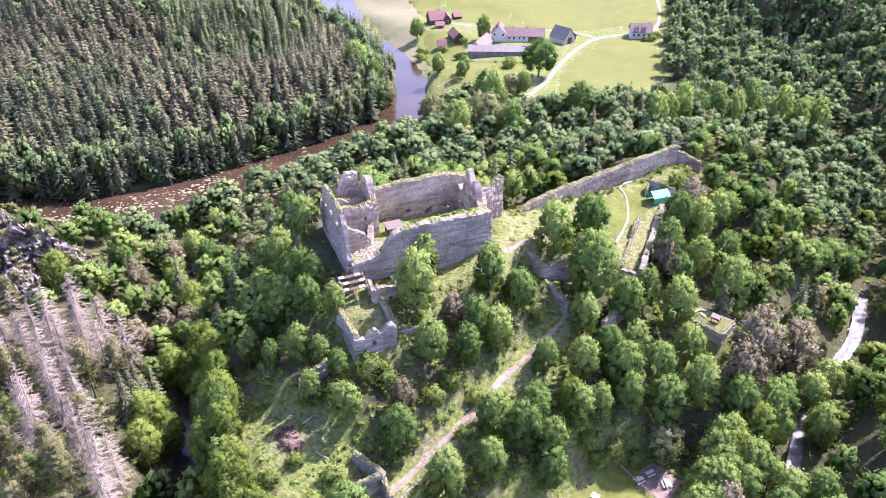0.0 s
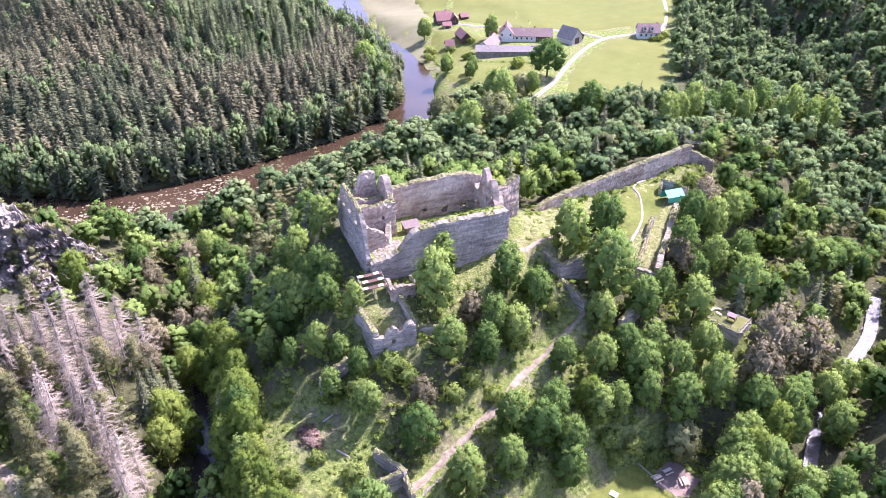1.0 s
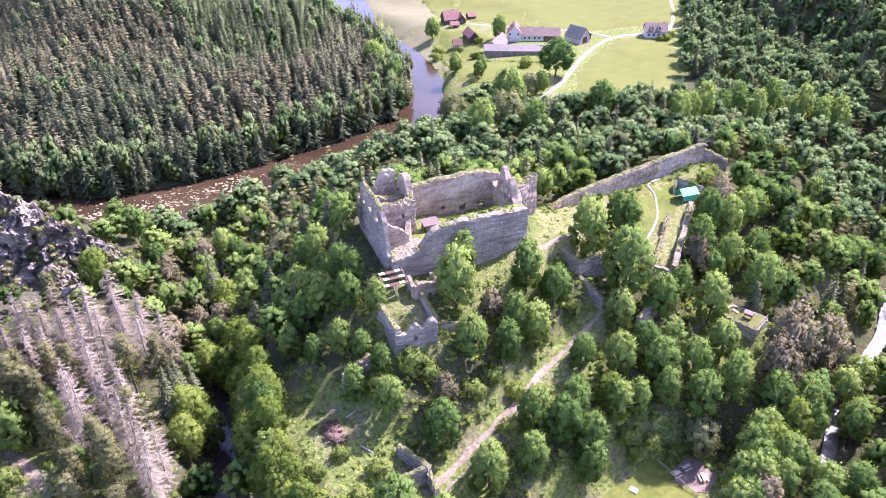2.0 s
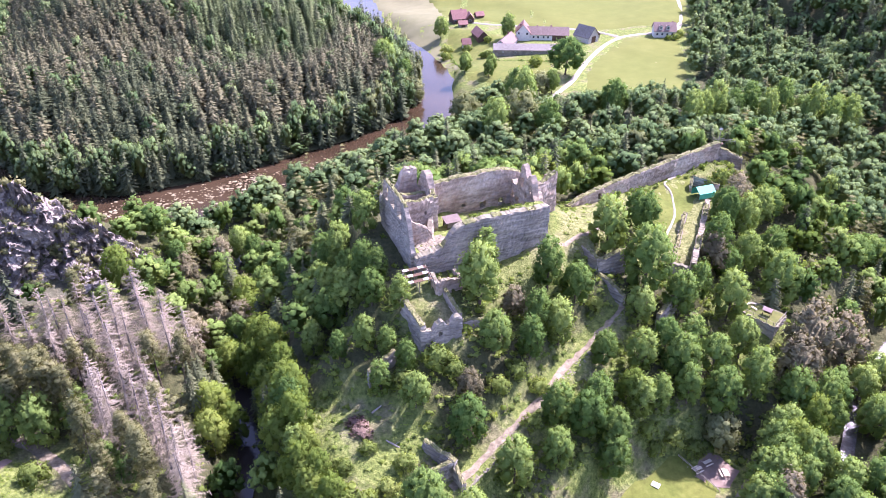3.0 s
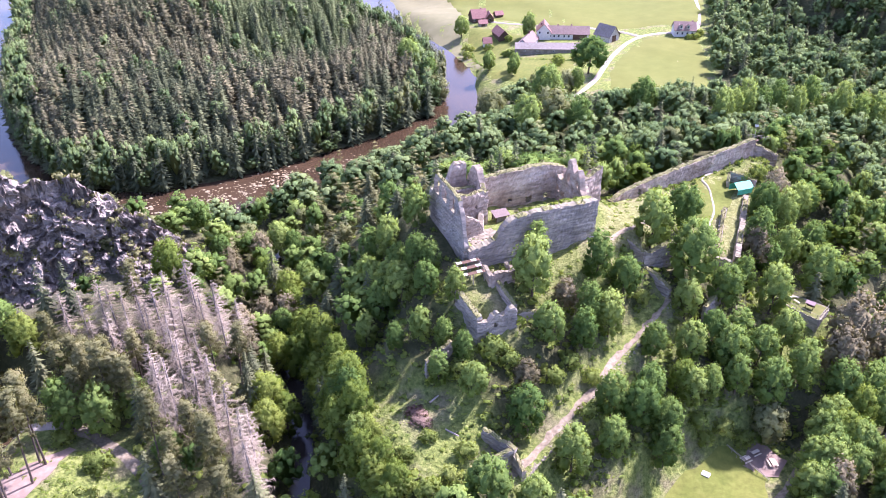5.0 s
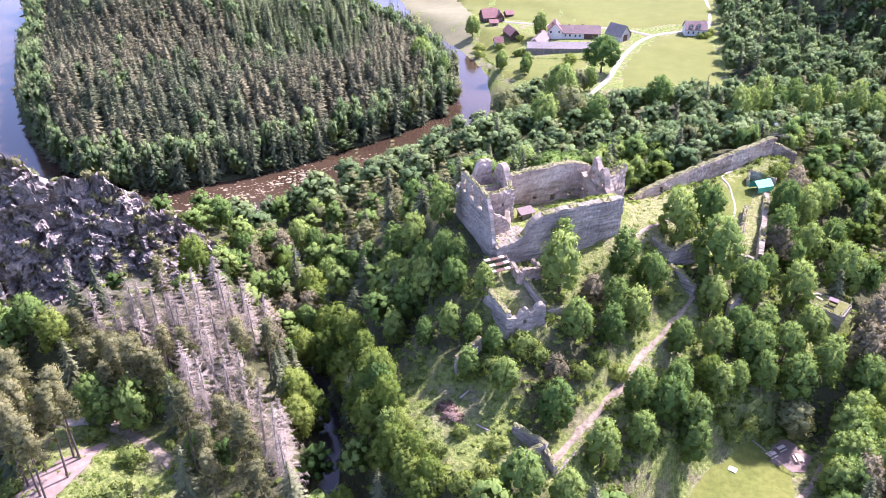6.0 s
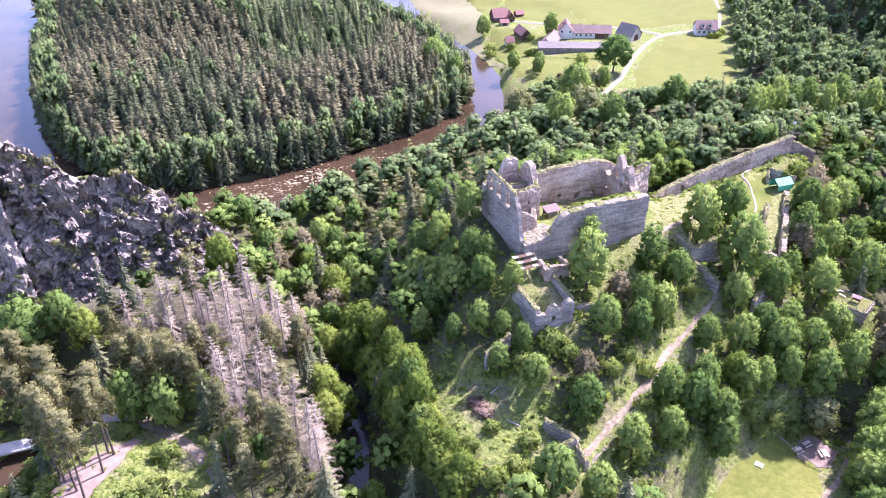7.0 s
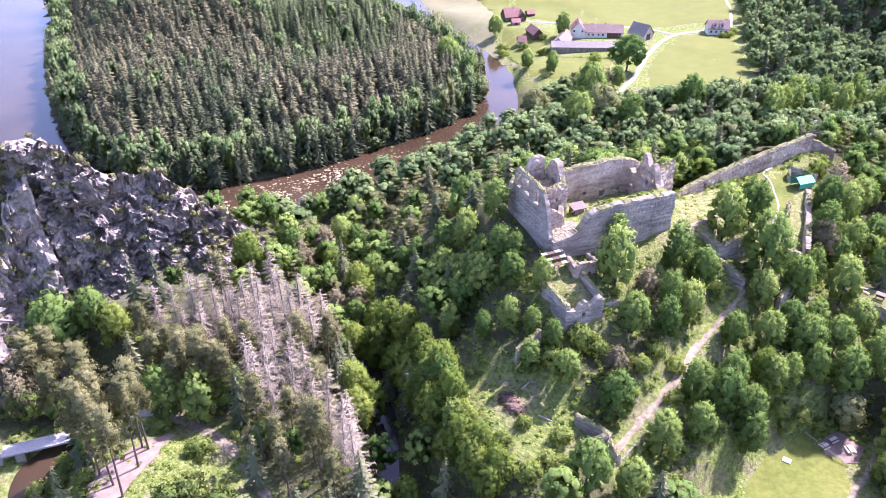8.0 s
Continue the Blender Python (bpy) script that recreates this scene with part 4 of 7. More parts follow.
def dome_tree(seed, lobes=20, cards=170, size=0.3, width=8.0, height=13.0, crown0=1.5, lean=0.1, body=0.85):
    """A closed, rounded crown as seen from far off: a deep core with many small lobes set into it and loose sprays outside."""
    rng = np.random.default_rng(seed)
    mid, half = crown0 + (height - crown0) * 0.46, (height - crown0) * 0.5
    ox, oy = rng.uniform(-lean, lean, 2) * width
    cl = [(0, 0, mid, width * 0.42, half * 0.9)]
    for k in range(lobes):
        up = 1 - 1.55 * (k + 0.5) / lobes
        ang = k * 2.399 + rng.uniform(-0.4, 0.4)
        flat = math.sqrt(max(0.0, 1 - up * up))
        reach = rng.uniform(0.68, 0.98)
        size_k = width * rng.uniform(0.11, 0.19)
        cl.append((math.cos(ang) * flat * width * 0.42 * reach + ox * up, math.sin(ang) * flat * width * 0.42 * reach + oy * up, mid + up * half * 0.88 * reach, size_k, size_k * rng.uniform(0.8, 1.15)))
    return merge([blob_cloud(cl, body, rng), card_cloud(cl[1:], cards, size, rng, 0.5, 0.25)])


def trunk_mesh(height, radius, limbs, seed):
    rng = random.Random(seed)
    bm = bmesh.new()
    bend = (rng.uniform(-0.2, 0.2), rng.uniform(-0.2, 0.2))
    beam(bm, (0, 0, -1.2), (bend[0], bend[1], height * 0.45), radius * 1.25, radius * 0.8, 7)
    beam(bm, (bend[0], bend[1], height * 0.44), (bend[0] * 2, bend[1], height * 0.85), radius * 0.8, radius * 0.25, 6)
    for k in range(limbs):
        a, z = rng.uniform(0, math.tau), height * rng.uniform(0.28, 0.6)
        r = height * rng.uniform(0.16, 0.26)
        beam(bm, (bend[0], bend[1], z), (math.cos(a) * r, math.sin(a) * r, z + r * 0.8), radius * 0.4, radius * 0.12, 5)
    me = bpy.data.meshes.new("trunk")
    bm.to_mesh(me)
    bm.free()
    return me


def whorls(rng, height, width, tiers, arms, foot, droop, cards, card_size, ragged=0.25, taper=0.85):
    """Drooping branch sprays of a conifer, tier on tier: each branch is a short fan of bent quads."""
    verts, faces, normals = [], [], []
    for k in range(tiers):
        s = max(0.0, k + rng.uniform(-0.25, 0.25)) / tiers
        reach = width * 0.5 * (1 - s) ** taper * (0.75 if s < 0.08 else 1) + 0.12
        for j in range(arms):
            a = j * math.tau / arms + k * 1.1 + rng.uniform(-0.3, 0.3)
            z = foot + (height - foot) * min(0.98, s + rng.uniform(-0.5, 0.5) / tiers)
            r = reach * rng.uniform(1 - ragged, 1 + ragged)
            ca, sa = math.cos(a), math.sin(a)
            for c in range(cards):
                f0, f1 = c / cards, (c + 1.15) / cards
                wd = card_size * r * (1.0 - 0.5 * f0) * rng.uniform(0.7, 1.2)
                z0, z1 = z - droop * r * f0 ** 1.3, z - droop * r * f1 ** 1.3
                x0, y0, x1, y1 = ca * r * f0, sa * r * f0, ca * r * f1, sa * r * f1
                n = len(verts)
                verts += [(x0, y0, z0 + 0.1), ((x0 + x1) / 2 - sa * wd, (y0 + y1) / 2 + ca * wd, (z0 + z1) / 2 - wd * 0.35), (x1, y1, z1), ((x0 + x1) / 2 + sa * wd, (y0 + y1) / 2 - ca * wd, (z0 + z1) / 2 - wd * 0.35)]
                faces.append((n, n + 3, n + 2, n + 1))
                jx, jy, jz = rng.normal(size=3) * 0.22
                normals += [(0.75 * ca + jx, 0.75 * sa + jy, 0.62 + jz)] * 4
    return np.array(verts), faces, np.array(normals)


def spruce_crown(seed, height=18.0, width=5.6, tiers=22, arms=9, cards=3, foot=1.5, wide=0.2, taper=0.85):
    rng = np.random.default_rng(seed)
    core = []
    sides = 7
    v = [(math.cos(j * math.tau / sides) * width * 0.17, math.sin(j * math.tau / sides) * width * 0.17, foot + 0.6) for j in range(sides)] + [(0, 0, height * 0.7)]
    core = (np.array(v), [(j, (j + 1) % sides, sides) for j in range(sides)], np.array(v) * (1, 1, 0) + (0, 0, 0.3))
    return merge([core, whorls(rng, height, width, tiers, arms, foot, 0.38, cards, wide, 0.25, taper)])


def pine_crown(seed, height=17.0, width=5.5, foot=8.0, cards=2400, clumps=40, spray=0.16):
    rng = np.random.default_rng(seed)
    cl = []
    for k in range(clumps):
        s = (k + 0.5) / clumps
        a, r = k * 2.4 + rng.uniform(-0.5, 0.5), width * 0.5 * rng.uniform(0.3, 0.95) * (1 - 0.65 * s)
        q = width * rng.uniform(0.12, 0.21)
        cl.append((math.cos(a) * r, math.sin(a) * r, foot + (height - foot) * s * 0.95, q, q * 0.42))
    return merge([blob_cloud(cl, 0.62, rng), card_cloud(cl, cards, spray, rng, 0.6, 0.5)])


def dead_crown(seed, height=17.0, width=5.0):
    """Bare branches of a dead spruce: each droops, turns up at its tip and carries hanging twigs."""
    rng = np.random.default_rng(seed)
    verts, faces, normals = [], [], []
    tiers = 26
    for k in range(tiers):
        s = (k + 0.5) / tiers
        for j in range(6):
            if rng.random() < 0.22:
                continue
            a = j * math.tau / 6 + k * 0.9 + rng.uniform(-0.45, 0.45)
            ca, sa = math.cos(a), math.sin(a)
            z0 = 1.2 + (height - 1.4) * (s + rng.uniform(-0.5, 0.5) / tiers)
            r = (width * 0.5 * (1 - s) ** 0.62 * (0.6 if s < 0.15 else 1.0) + 0.25) * rng.uniform(0.4, 1.3)
            droop, turn = rng.uniform(0.3, 0.6), rng.uniform(0.1, 0.35)
            line = [np.array((ca * r * f, sa * r * f, z0 - droop * r * f + turn * r * f ** 3)) for f in (0, 0.35, 0.7, 1.0)]
            across = np.array((-sa, ca, 0.0))
            soft = (ca * 0.5 + rng.normal() * 0.2, sa * 0.5 + rng.normal() * 0.2, 0.75)
            for f, (p, q) in enumerate(zip(line[:-1], line[1:])):
                w0, w1 = 0.06 - 0.014 * f, 0.046 - 0.014 * f
                n = len(verts)
                verts += [p - across * w0, p + across * w0, q + across * w1, q - across * w1]
                faces.append((n, n + 3, n + 2, n + 1))
                normals += [soft] * 4
            for c in range(11):
                f = 0.2 + 0.78 * c / 10
                i = min(int(f * 3), 2)
                p = line[i] + (line[i + 1] - line[i]) * (f * 3 - i)
                side = 1 if c % 2 else -1
                tip = p + across * side * r * rng.uniform(0.10, 0.26) + np.array((ca, sa, 0)) * r * rng.uniform(0.02, 0.22) + np.array((0, 0, -r * rng.uniform(0.04, 0.2)))
                n = len(verts)
                verts += [p - np.array((ca, sa, 0)) * 0.05, p + np.array((ca, sa, 0)) * 0.05, tip]
                faces.append((n, n + 1, n + 2) if side > 0 else (n + 1, n, n + 2))
                normals += [soft] * 3
    return np.array(verts), faces, np.array(normals)


def as_mesh(name, data, mat):
    me = bpy.data.meshes.new(name)
    me.from_pydata([tuple(v) for v in data[0]], [], [tuple(int(i) for i in f) for f in data[1]])
    me.materials.append(mat)
    me.polygons.foreach_set("use_smooth", np.ones(len(me.polygons), dtype=bool))
    me.update()
    soft = data[2] / np.linalg.norm(data[2], axis=1)[:, None]
    me.normals_split_custom_set_from_vertices(soft.tolist())
    return me


def tree_kind(name, label, category, crown_meshes, trunk_meshes, trunk_mat):
    for me in trunk_meshes:
        me.materials.append(trunk_mat)
    return dict(name=name, label=label, category=category, crowns=crown_meshes, trunks=trunk_meshes)


KINDS = {
    "broad": tree_kind("broadleaf_tree", "leafy green broadleaf tree on the castle slope", "tree",
                       [as_mesh("crown", broad_tree(100 + k, width=8.0 + 0.5 * k, height=13.0, crown0=1.6 + 0.3 * k), LEAF) for k in range(4)], [trunk_mesh(11, 0.22, 6, 1), trunk_mesh(11, 0.25, 6, 2)], BARK),
    "tall": tree_kind("broadleaf_tree", "tall slender broadleaf tree with a light green crown", "tree",
                      [as_mesh("crown", broad_tree(200 + k, cards=2200, width=6.2, height=15.0, crown0=1.4, clumps=50), LEAF) for k in range(3)], [trunk_mesh(13, 0.2, 6, 3)], BARK),
    "light": tree_kind("broadleaf_tree", "sunlit yellow-green broadleaf tree above the gully", "tree",
                       [as_mesh("crown", broad_tree(150 + k, width=8.75, height=13.0, crown0=1.4), LIGHT) for k in range(3)], [trunk_mesh(11, 0.2, 6, 11)], BARK),
    "spruce": tree_kind("spruce", "dark green spruce with drooping branches", "tree", [as_mesh("crown", spruce_crown(300 + k), NEEDLE) for k in range(3)], [trunk_mesh(17, 0.2, 0, 4)], BARK),
    "pine": tree_kind("pine", "tall pine with a bare trunk and a high olive crown", "tree", [as_mesh("crown", pine_crown(400 + k), PINE) for k in range(3)], [trunk_mesh(17, 0.19, 0, 5)], BARK),
    "dead": tree_kind("dead_spruce", "dead spruce with bare grey branches", "dead tree", [as_mesh("crown", dead_crown(500 + k), DEAD) for k in range(4)], [trunk_mesh(18.6, 0.17, 0, 6)], GREYWOOD),
    "bush": tree_kind("bush", "rounded light green leafy bush", "bush", [as_mesh("crown", broad_tree(600 + k, cards=620, size=0.19, clumps=12, width=4.0, height=3.6, crown0=0.2), BUSHY) for k in range(3)], [trunk_mesh(2.6, 0.07, 3, 7)], BARK),
    "pale": tree_kind("willow", "pale silvery green willow tree", "tree", [as_mesh("crown", broad_tree(700 + k, cards=2300, width=8.5, height=11.0, crown0=0.8, clumps=40), PALE) for k in range(2)], [trunk_mesh(9, 0.2, 5, 8)], BARK),
    "brown": tree_kind("withered_tree", "half-withered pine with a brownish crown", "tree", [as_mesh("crown", broad_tree(800 + k, cards=1700, width=6.5, height=13.0, crown0=1.6, clumps=36), BROWNISH) for k in range(2)], [trunk_mesh(11, 0.2, 5, 9)], BARK),
    "red": tree_kind("withered_bush", "withered bush with reddish brown leaves", "bush", [as_mesh("crown", broad_tree(900, cards=700, size=0.2, clumps=12, width=4.4, height=3.4, crown0=0.1), RED)], [trunk_mesh(2.6, 0.07, 3, 10)], BARK),
}
BASE_SIZE = {"light": (8.75, 13.0), "broad": (8.75, 13.0), "tall": (6.2, 15.0), "spruce": (5.6, 18.0), "pine": (5.5, 17.0), "dead": (5.0, 17.0), "bush": (4.0, 3.6), "pale": (8.5, 11.0), "brown": (6.5, 13.0), "red": (4.4, 3.4)}
tree_rng = random.Random(5)
planted = []


def plant(kind, x, y, height, width, label=""):
    k = KINDS[kind]
    w0, h0 = BASE_SIZE[kind]
    root = new(k["name"])
    tall_by, wide_by = {"broad": (1.14, 0.95), "light": (1.12, 0.97), "dead": (1.0, 1.3)}.get(kind, (1.0, 1.0))
    height, width = height * tall_by, width * wide_by
    root.matrix_world = Matrix.LocRotScale((x, y, gz(x, y) - 0.15), Euler((radians(tree_rng.uniform(-2, 2)), radians(tree_rng.uniform(-2, 2)), tree_rng.uniform(0, math.tau))), (width / w0, width / w0, height / h0))
    tagged(root, label or k["label"], k["category"], {"dead": "dead spruces on the spur", "pine": "pines on the spur"}.get(kind, ""))
    trunk = new("trunk", tree_rng.choice(k["trunks"]))
    trunk.parent = root
    crown = new("crown", tree_rng.choice(k["crowns"]))
    crown.parent = root
    planted.append((x, y, width))
    return root


def joined_wood(name, label, category, places, templates, mat):
    """Many far trees in one mesh: places are (x, y, height, width, template)."""
    vs, quads, tris, tint, soft, n = [], [], [], [], [], 0
    rng = np.random.default_rng(len(places))
    for x, y, hgt, wid, k in places:
        v, f4, f3, w0, h0, nv = templates[k]
        a = rng.uniform(0, math.tau)
        c, s = math.cos(a) * wid / w0, math.sin(a) * wid / w0
        p = np.empty_like(v)
        p[:, 0], p[:, 1], p[:, 2] = x + v[:, 0] * c - v[:, 1] * s, y + v[:, 0] * s + v[:, 1] * c, gz(x, y) - 0.3 + v[:, 2] * hgt / h0
        vs.append(p)
        ca, sa = math.cos(a), math.sin(a)
        soft.append(np.stack([nv[:, 0] * ca - nv[:, 1] * sa, nv[:, 0] * sa + nv[:, 1] * ca, nv[:, 2]], 1))
        if len(f4):
            quads.append(f4 + n)
        if len(f3):
            tris.append(f3 + n)
        tint.append(np.full(len(v), rng.uniform(0, 1)))
        n += len(v)
    vs, tint = np.concatenate(vs), np.concatenate(tint)
    q = np.concatenate(quads) if quads else np.zeros((0, 4), int)
    t = np.concatenate(tris) if tris else np.zeros((0, 3), int)
    me = bpy.data.meshes.new(name)
    me.vertices.add(n)
    me.vertices.foreach_set("co", vs.astype(np.float32).ravel())
    loops = np.concatenate([q.ravel(), t.ravel()])
    me.loops.add(len(loops))
    me.loops.foreach_set("vertex_index", loops.astype(np.int32))
    starts = np.concatenate([np.arange(len(q)) * 4, len(q) * 4 + np.arange(len(t)) * 3])
    me.polygons.add(len(starts))
    me.polygons.foreach_set("loop_start", starts.astype(np.int32))
    me.polygons.foreach_set("use_smooth", np.ones(len(starts), dtype=bool))
    me.update(calc_edges=True)
    me.normals_split_custom_set_from_vertices(np.concatenate(soft).tolist())
    me.attributes.new("tint", "FLOAT", "POINT").data.foreach_set("value", tint.astype(np.float32))
    me.materials.append(mat)
    return tagged(new(name, me), label, category, kind="stuff")


def template(data, w0, h0):
    v, f, nv = data
    nv = nv / np.linalg.norm(nv, axis=1)[:, None]
    f4 = np.array([r for r in f if len(r) == 4], int).reshape(-1, 4)
    f3 = np.array([r for r in f if len(r) == 3], int).reshape(-1, 3)
    return np.asarray(v, float), f4, f3, w0, h0, nv


FAR_SPRUCE = [template(spruce_crown(1000 + k, tiers=13, arms=8, cards=1, wide=0.21, taper=0.75), 5.6, 18.0) for k in range(5)]
FAR_PINE = [template(spruce_crown(1050 + k, tiers=12, arms=8, cards=1, wide=0.25, taper=0.52), 5.6, 18.0) for k in range(5)]
MID_BROAD = [template(dome_tree(1300 + k, lobes=26, cards=400, size=0.30, body=0.70), 8.0, 13.0) for k in range(5)]
BACK_BROAD = [template(dome_tree(1350 + k, lobes=20, cards=290, size=0.31, body=0.72), 8.0, 13.0) for k in range(5)]
FAR_BROAD = [template(dome_tree(1100 + k, lobes=18, cards=150, size=0.38, body=0.70), 8.0, 13.0) for k in range(5)]
MID_BUSH = [template(broad_tree(1400 + k, cards=28, size=0.30, clumps=3, width=3.2, height=2.4, crown0=0.0), 3.2, 2.4) for k in range(4)]


def scatter(area, spacing, seed, avoid=True, jitter=0.65):
    """Uneven planting over a polygon: jittered places that keep off the open areas, water and walls."""
    rng = random.Random(seed)
    x0, x1 = min(p[0] for p in area), max(p[0] for p in area)
    y0, y1 = min(p[1] for p in area), max(p[1] for p in area)
    out = []
    y, row = y0, 0
    while y < y1:
        x = x0 + (row % 2) * spacing / 2
        while x < x1:
            px, py = x + rng.uniform(-jitter, jitter) * spacing, y + rng.uniform(-jitter, jitter) * spacing
            if inside(px, py, area) and not (avoid and any(inside(px, py, poly) for poly in OPEN_AREAS.values())):
                if gz(px, py) > WATER_Z + 0.35 and near_line(px, py, STREAM_LINE[:6]) > 4.2 and near_line(px, py, STREAM_LINE[5:8]) > 3.6 and near_line(px, py, GULLY_LINE) > 1.7:
                    out.append((px, py))
            x += spacing
        y += spacing * 0.87
        row += 1
    return out


wood_rng = random.Random(21)
MEANDER = [(-186, 268), (-160, 262), (-118, 270), (-88, 293), (-64, 312), (-46, 328), (-33, 350), (-31, 394), (-46, 450), (-82, 510), (-92, 545), (-352, 545), (-318, 520), (-296, 480), (-266, 405), (-232, 340), (-200, 285)]
spruces, broads, pines, young_trees = [], [], [], []
for x, y in scatter(MEANDER, 4.7, 1):
    edge = near_line(x, y, MEANDER + MEANDER[:1])
    brown = noise.noise((x * 0.016, y * 0.016, 7.0)) + 0.3 * noise.noise((x * 0.06, y * 0.06, 1.0))
    young = math.hypot((x + 112) / 42, (y - 440) / 80) + 0.35 * noise.noise((x * 0.04, y * 0.04, 9.0)) < 1
    lift = 1 + 0.16 * noise.noise((x * 0.03, y * 0.03, 3.0)) + 0.10 * noise.noise((x * 0.09, y * 0.09, 5.0))
    roll = wood_rng.random()
    if edge < 10 and roll < 0.45:
        broads.append((x, y, wood_rng.uniform(16, 21) * lift, wood_rng.uniform(6.5, 8.5), wood_rng.randrange(5)))
    elif young and roll < 0.8:
        young_trees.append((x, y, wood_rng.uniform(11.5, 13.5) * lift, wood_rng.uniform(5.4, 7.0), wood_rng.randrange(5)))
    elif (brown > -0.05 or (x > -80 and y > 355)) and roll < 0.8 and edge > 8:
        pines.append((x, y, wood_rng.uniform(14.5, 17.5) * lift, wood_rng.uniform(6.0, 7.8), wood_rng.randrange(5)))
    elif roll < 0.10:
        pines.append((x, y, wood_rng.uniform(14.5, 17.5) * lift, wood_rng.uniform(6.0, 7.6), wood_rng.randrange(5)))
    elif roll < 0.95:
        spruces.append((x, y, wood_rng.uniform(14.5, 18.5) * lift, wood_rng.uniform(6.2, 8.0), wood_rng.randrange(5)))
    else:
        broads.append((x, y, wood_rng.uniform(12, 16) * lift, wood_rng.uniform(6, 8.5), wood_rng.randrange(5)))
bank_rng = random.Random(41)
bank_willows = []
bank = curve_points([(x, y, hw) for (x, y), hw in zip(RIVER_LINE[2:15], RIVER_WIDE[2:15])], 3.2)
bank_dir = np.gradient(bank[:, :2], axis=0)
bank_dir /= np.linalg.norm(bank_dir, axis=1)[:, None]
for (x, y, hw), (dx, dy) in zip(bank, bank_dir):
    for lane in (2.6, 6.0):
        if bank_rng.random() < 0.12:
            continue
        off = hw + lane + bank_rng.uniform(-0.8, 1.2)
        px, py = x + dy * off, y - dx * off
        kind = bank_rng.random()
        if kind < 0.5:
            spruces.append((px, py, bank_rng.uniform(15, 22), bank_rng.uniform(5.6, 7.6), bank_rng.randrange(5)))
        elif kind < 0.9:
            (bank_willows if (px < -200 or px > -62) and bank_rng.random() < 0.6 else broads).append((px, py, bank_rng.uniform(5, 22 if px > -200 else 14), bank_rng.uniform(5.5, 8), bank_rng.randrange(5)))
joined_wood("spruce_wood", "dense dark spruce forest on the hill inside the river bend", "forest", spruces, FAR_SPRUCE, DEEP_FAR)
joined_wood("pine_wood", "brownish olive pines mixed into the forest", "forest", pines, FAR_PINE, WITHERED_FAR)
joined_wood("willow_scrub", "pale green willows and alders lining the far river bank", "shrub", bank_willows, FAR_BROAD, PALE_FAR)
joined_wood("young_wood", "lighter green young larches in the forest", "forest", young_trees, FAR_SPRUCE, LARCH_FAR)

RIGHT_HILL = [(110, 368), (140, 354), (215, 340), (240, 370), (318, 530), (152, 530), (138, 478), (127, 440), (118, 402)]
right_trees = scatter(RIGHT_HILL, 6.6, 2)
right_spruce = []
for x, y in right_trees:
    if wood_rng.random() < 0.22:
        right_spruce.append((x, y, wood_rng.uniform(14, 20), wood_rng.uniform(5, 6.8), wood_rng.randrange(4)))
    else:
        broads.append((x, y, wood_rng.uniform(10, 16), wood_rng.uniform(7, 10), wood_rng.randrange(4)))
joined_wood("spruce_wood", "dark spruces on the hillside above the fields", "forest", right_spruce, FAR_SPRUCE, NEEDLE_FAR)
LEFT_BANK = [(-385, 600), (-365, 560), (-343, 490), (-326, 440), (-350, 440), (-375, 500), (-400, 600)]
for x, y in scatter(LEFT_BANK, 7.0, 3):
    broads.append((x, y, wood_rng.uniform(9, 16), wood_rng.uniform(7, 10), wood_rng.randrange(4)))
joined_wood("broadleaf_wood", "mixed broadleaf wood along river and hillsides", "forest", broads, FAR_BROAD, LEAF_BACK)


# ---- single trees: (x, y, height, width) ----
for x, y, tall, wide in [(-43.2, 107.8, 11.5, 5.2), (-45.5, 117.4, 13.4, 6.1), (-26.6, 118.7, 10.6, 4.8), (19.9, 121.6, 15.0, 6.8), (-48.6, 121.7, 12.5, 5.7), (-21.6, 122.1, 9.7, 4.4), (30.2, 123.8, 13.4, 6.1), (34.3, 125.6, 11.9, 5.4), (-25.7, 126.2, 9.4, 4.3), (-36.4, 127.6, 8.7, 4.0), (5.5, 129.3, 12.7, 5.8), (58.0, 132.0, 16.3, 7.4), (-23.2, 134.5, 10.5, 4.8), (12.6, 136.0, 14.3, 6.5), (7.7, 136.3, 13.1, 6.0), (-44.1, 137.8, 11.4, 5.2), (44.9, 140.4, 14.5, 6.6), (-28.7, 142.7, 10.4, 4.7), (10.6, 146.0, 15.7, 7.1), (-3.7, 148.1, 12.9, 5.8), (50.6, 158.2, 13.6, 6.2), (-40.0, 160.5, 14.5, 6.6)]:
    plant('tall', x, y, tall, wide)
for x, y, tall, wide in [(-45.5, 169.7, 16.1, 7.3), (58.3, 170.7, 17.0, 7.7), (-57.1, 171.6, 10.1, 4.6), (-34.6, 371.7, 21.3, 9.7)]:
    plant('tall', x, y, tall, wide)
for x, y, tall, wide in [(-61.2, 94.6, 17.5, 7.6), (-69.6, 140.2, 15, 5.6), (-71.4, 136.6, 14, 5.2), (-58.8, 136.5, 14, 5.2), (-45.2, 97.6, 16.3, 5.6), (-52.7, 126.5, 16.5, 5.7), (-54.3, 127.6, 16.6, 5.7), (-70.8, 128.0, 15.0, 5.2), (-70.0, 131.5, 16.8, 5.8), (-48.2, 167.0, 12.0, 4.1), (-51.1, 168.5, 11.2, 3.9), (-76.4, 186.2, 22.2, 7.6)]:
    plant('spruce', x, y, tall, wide)
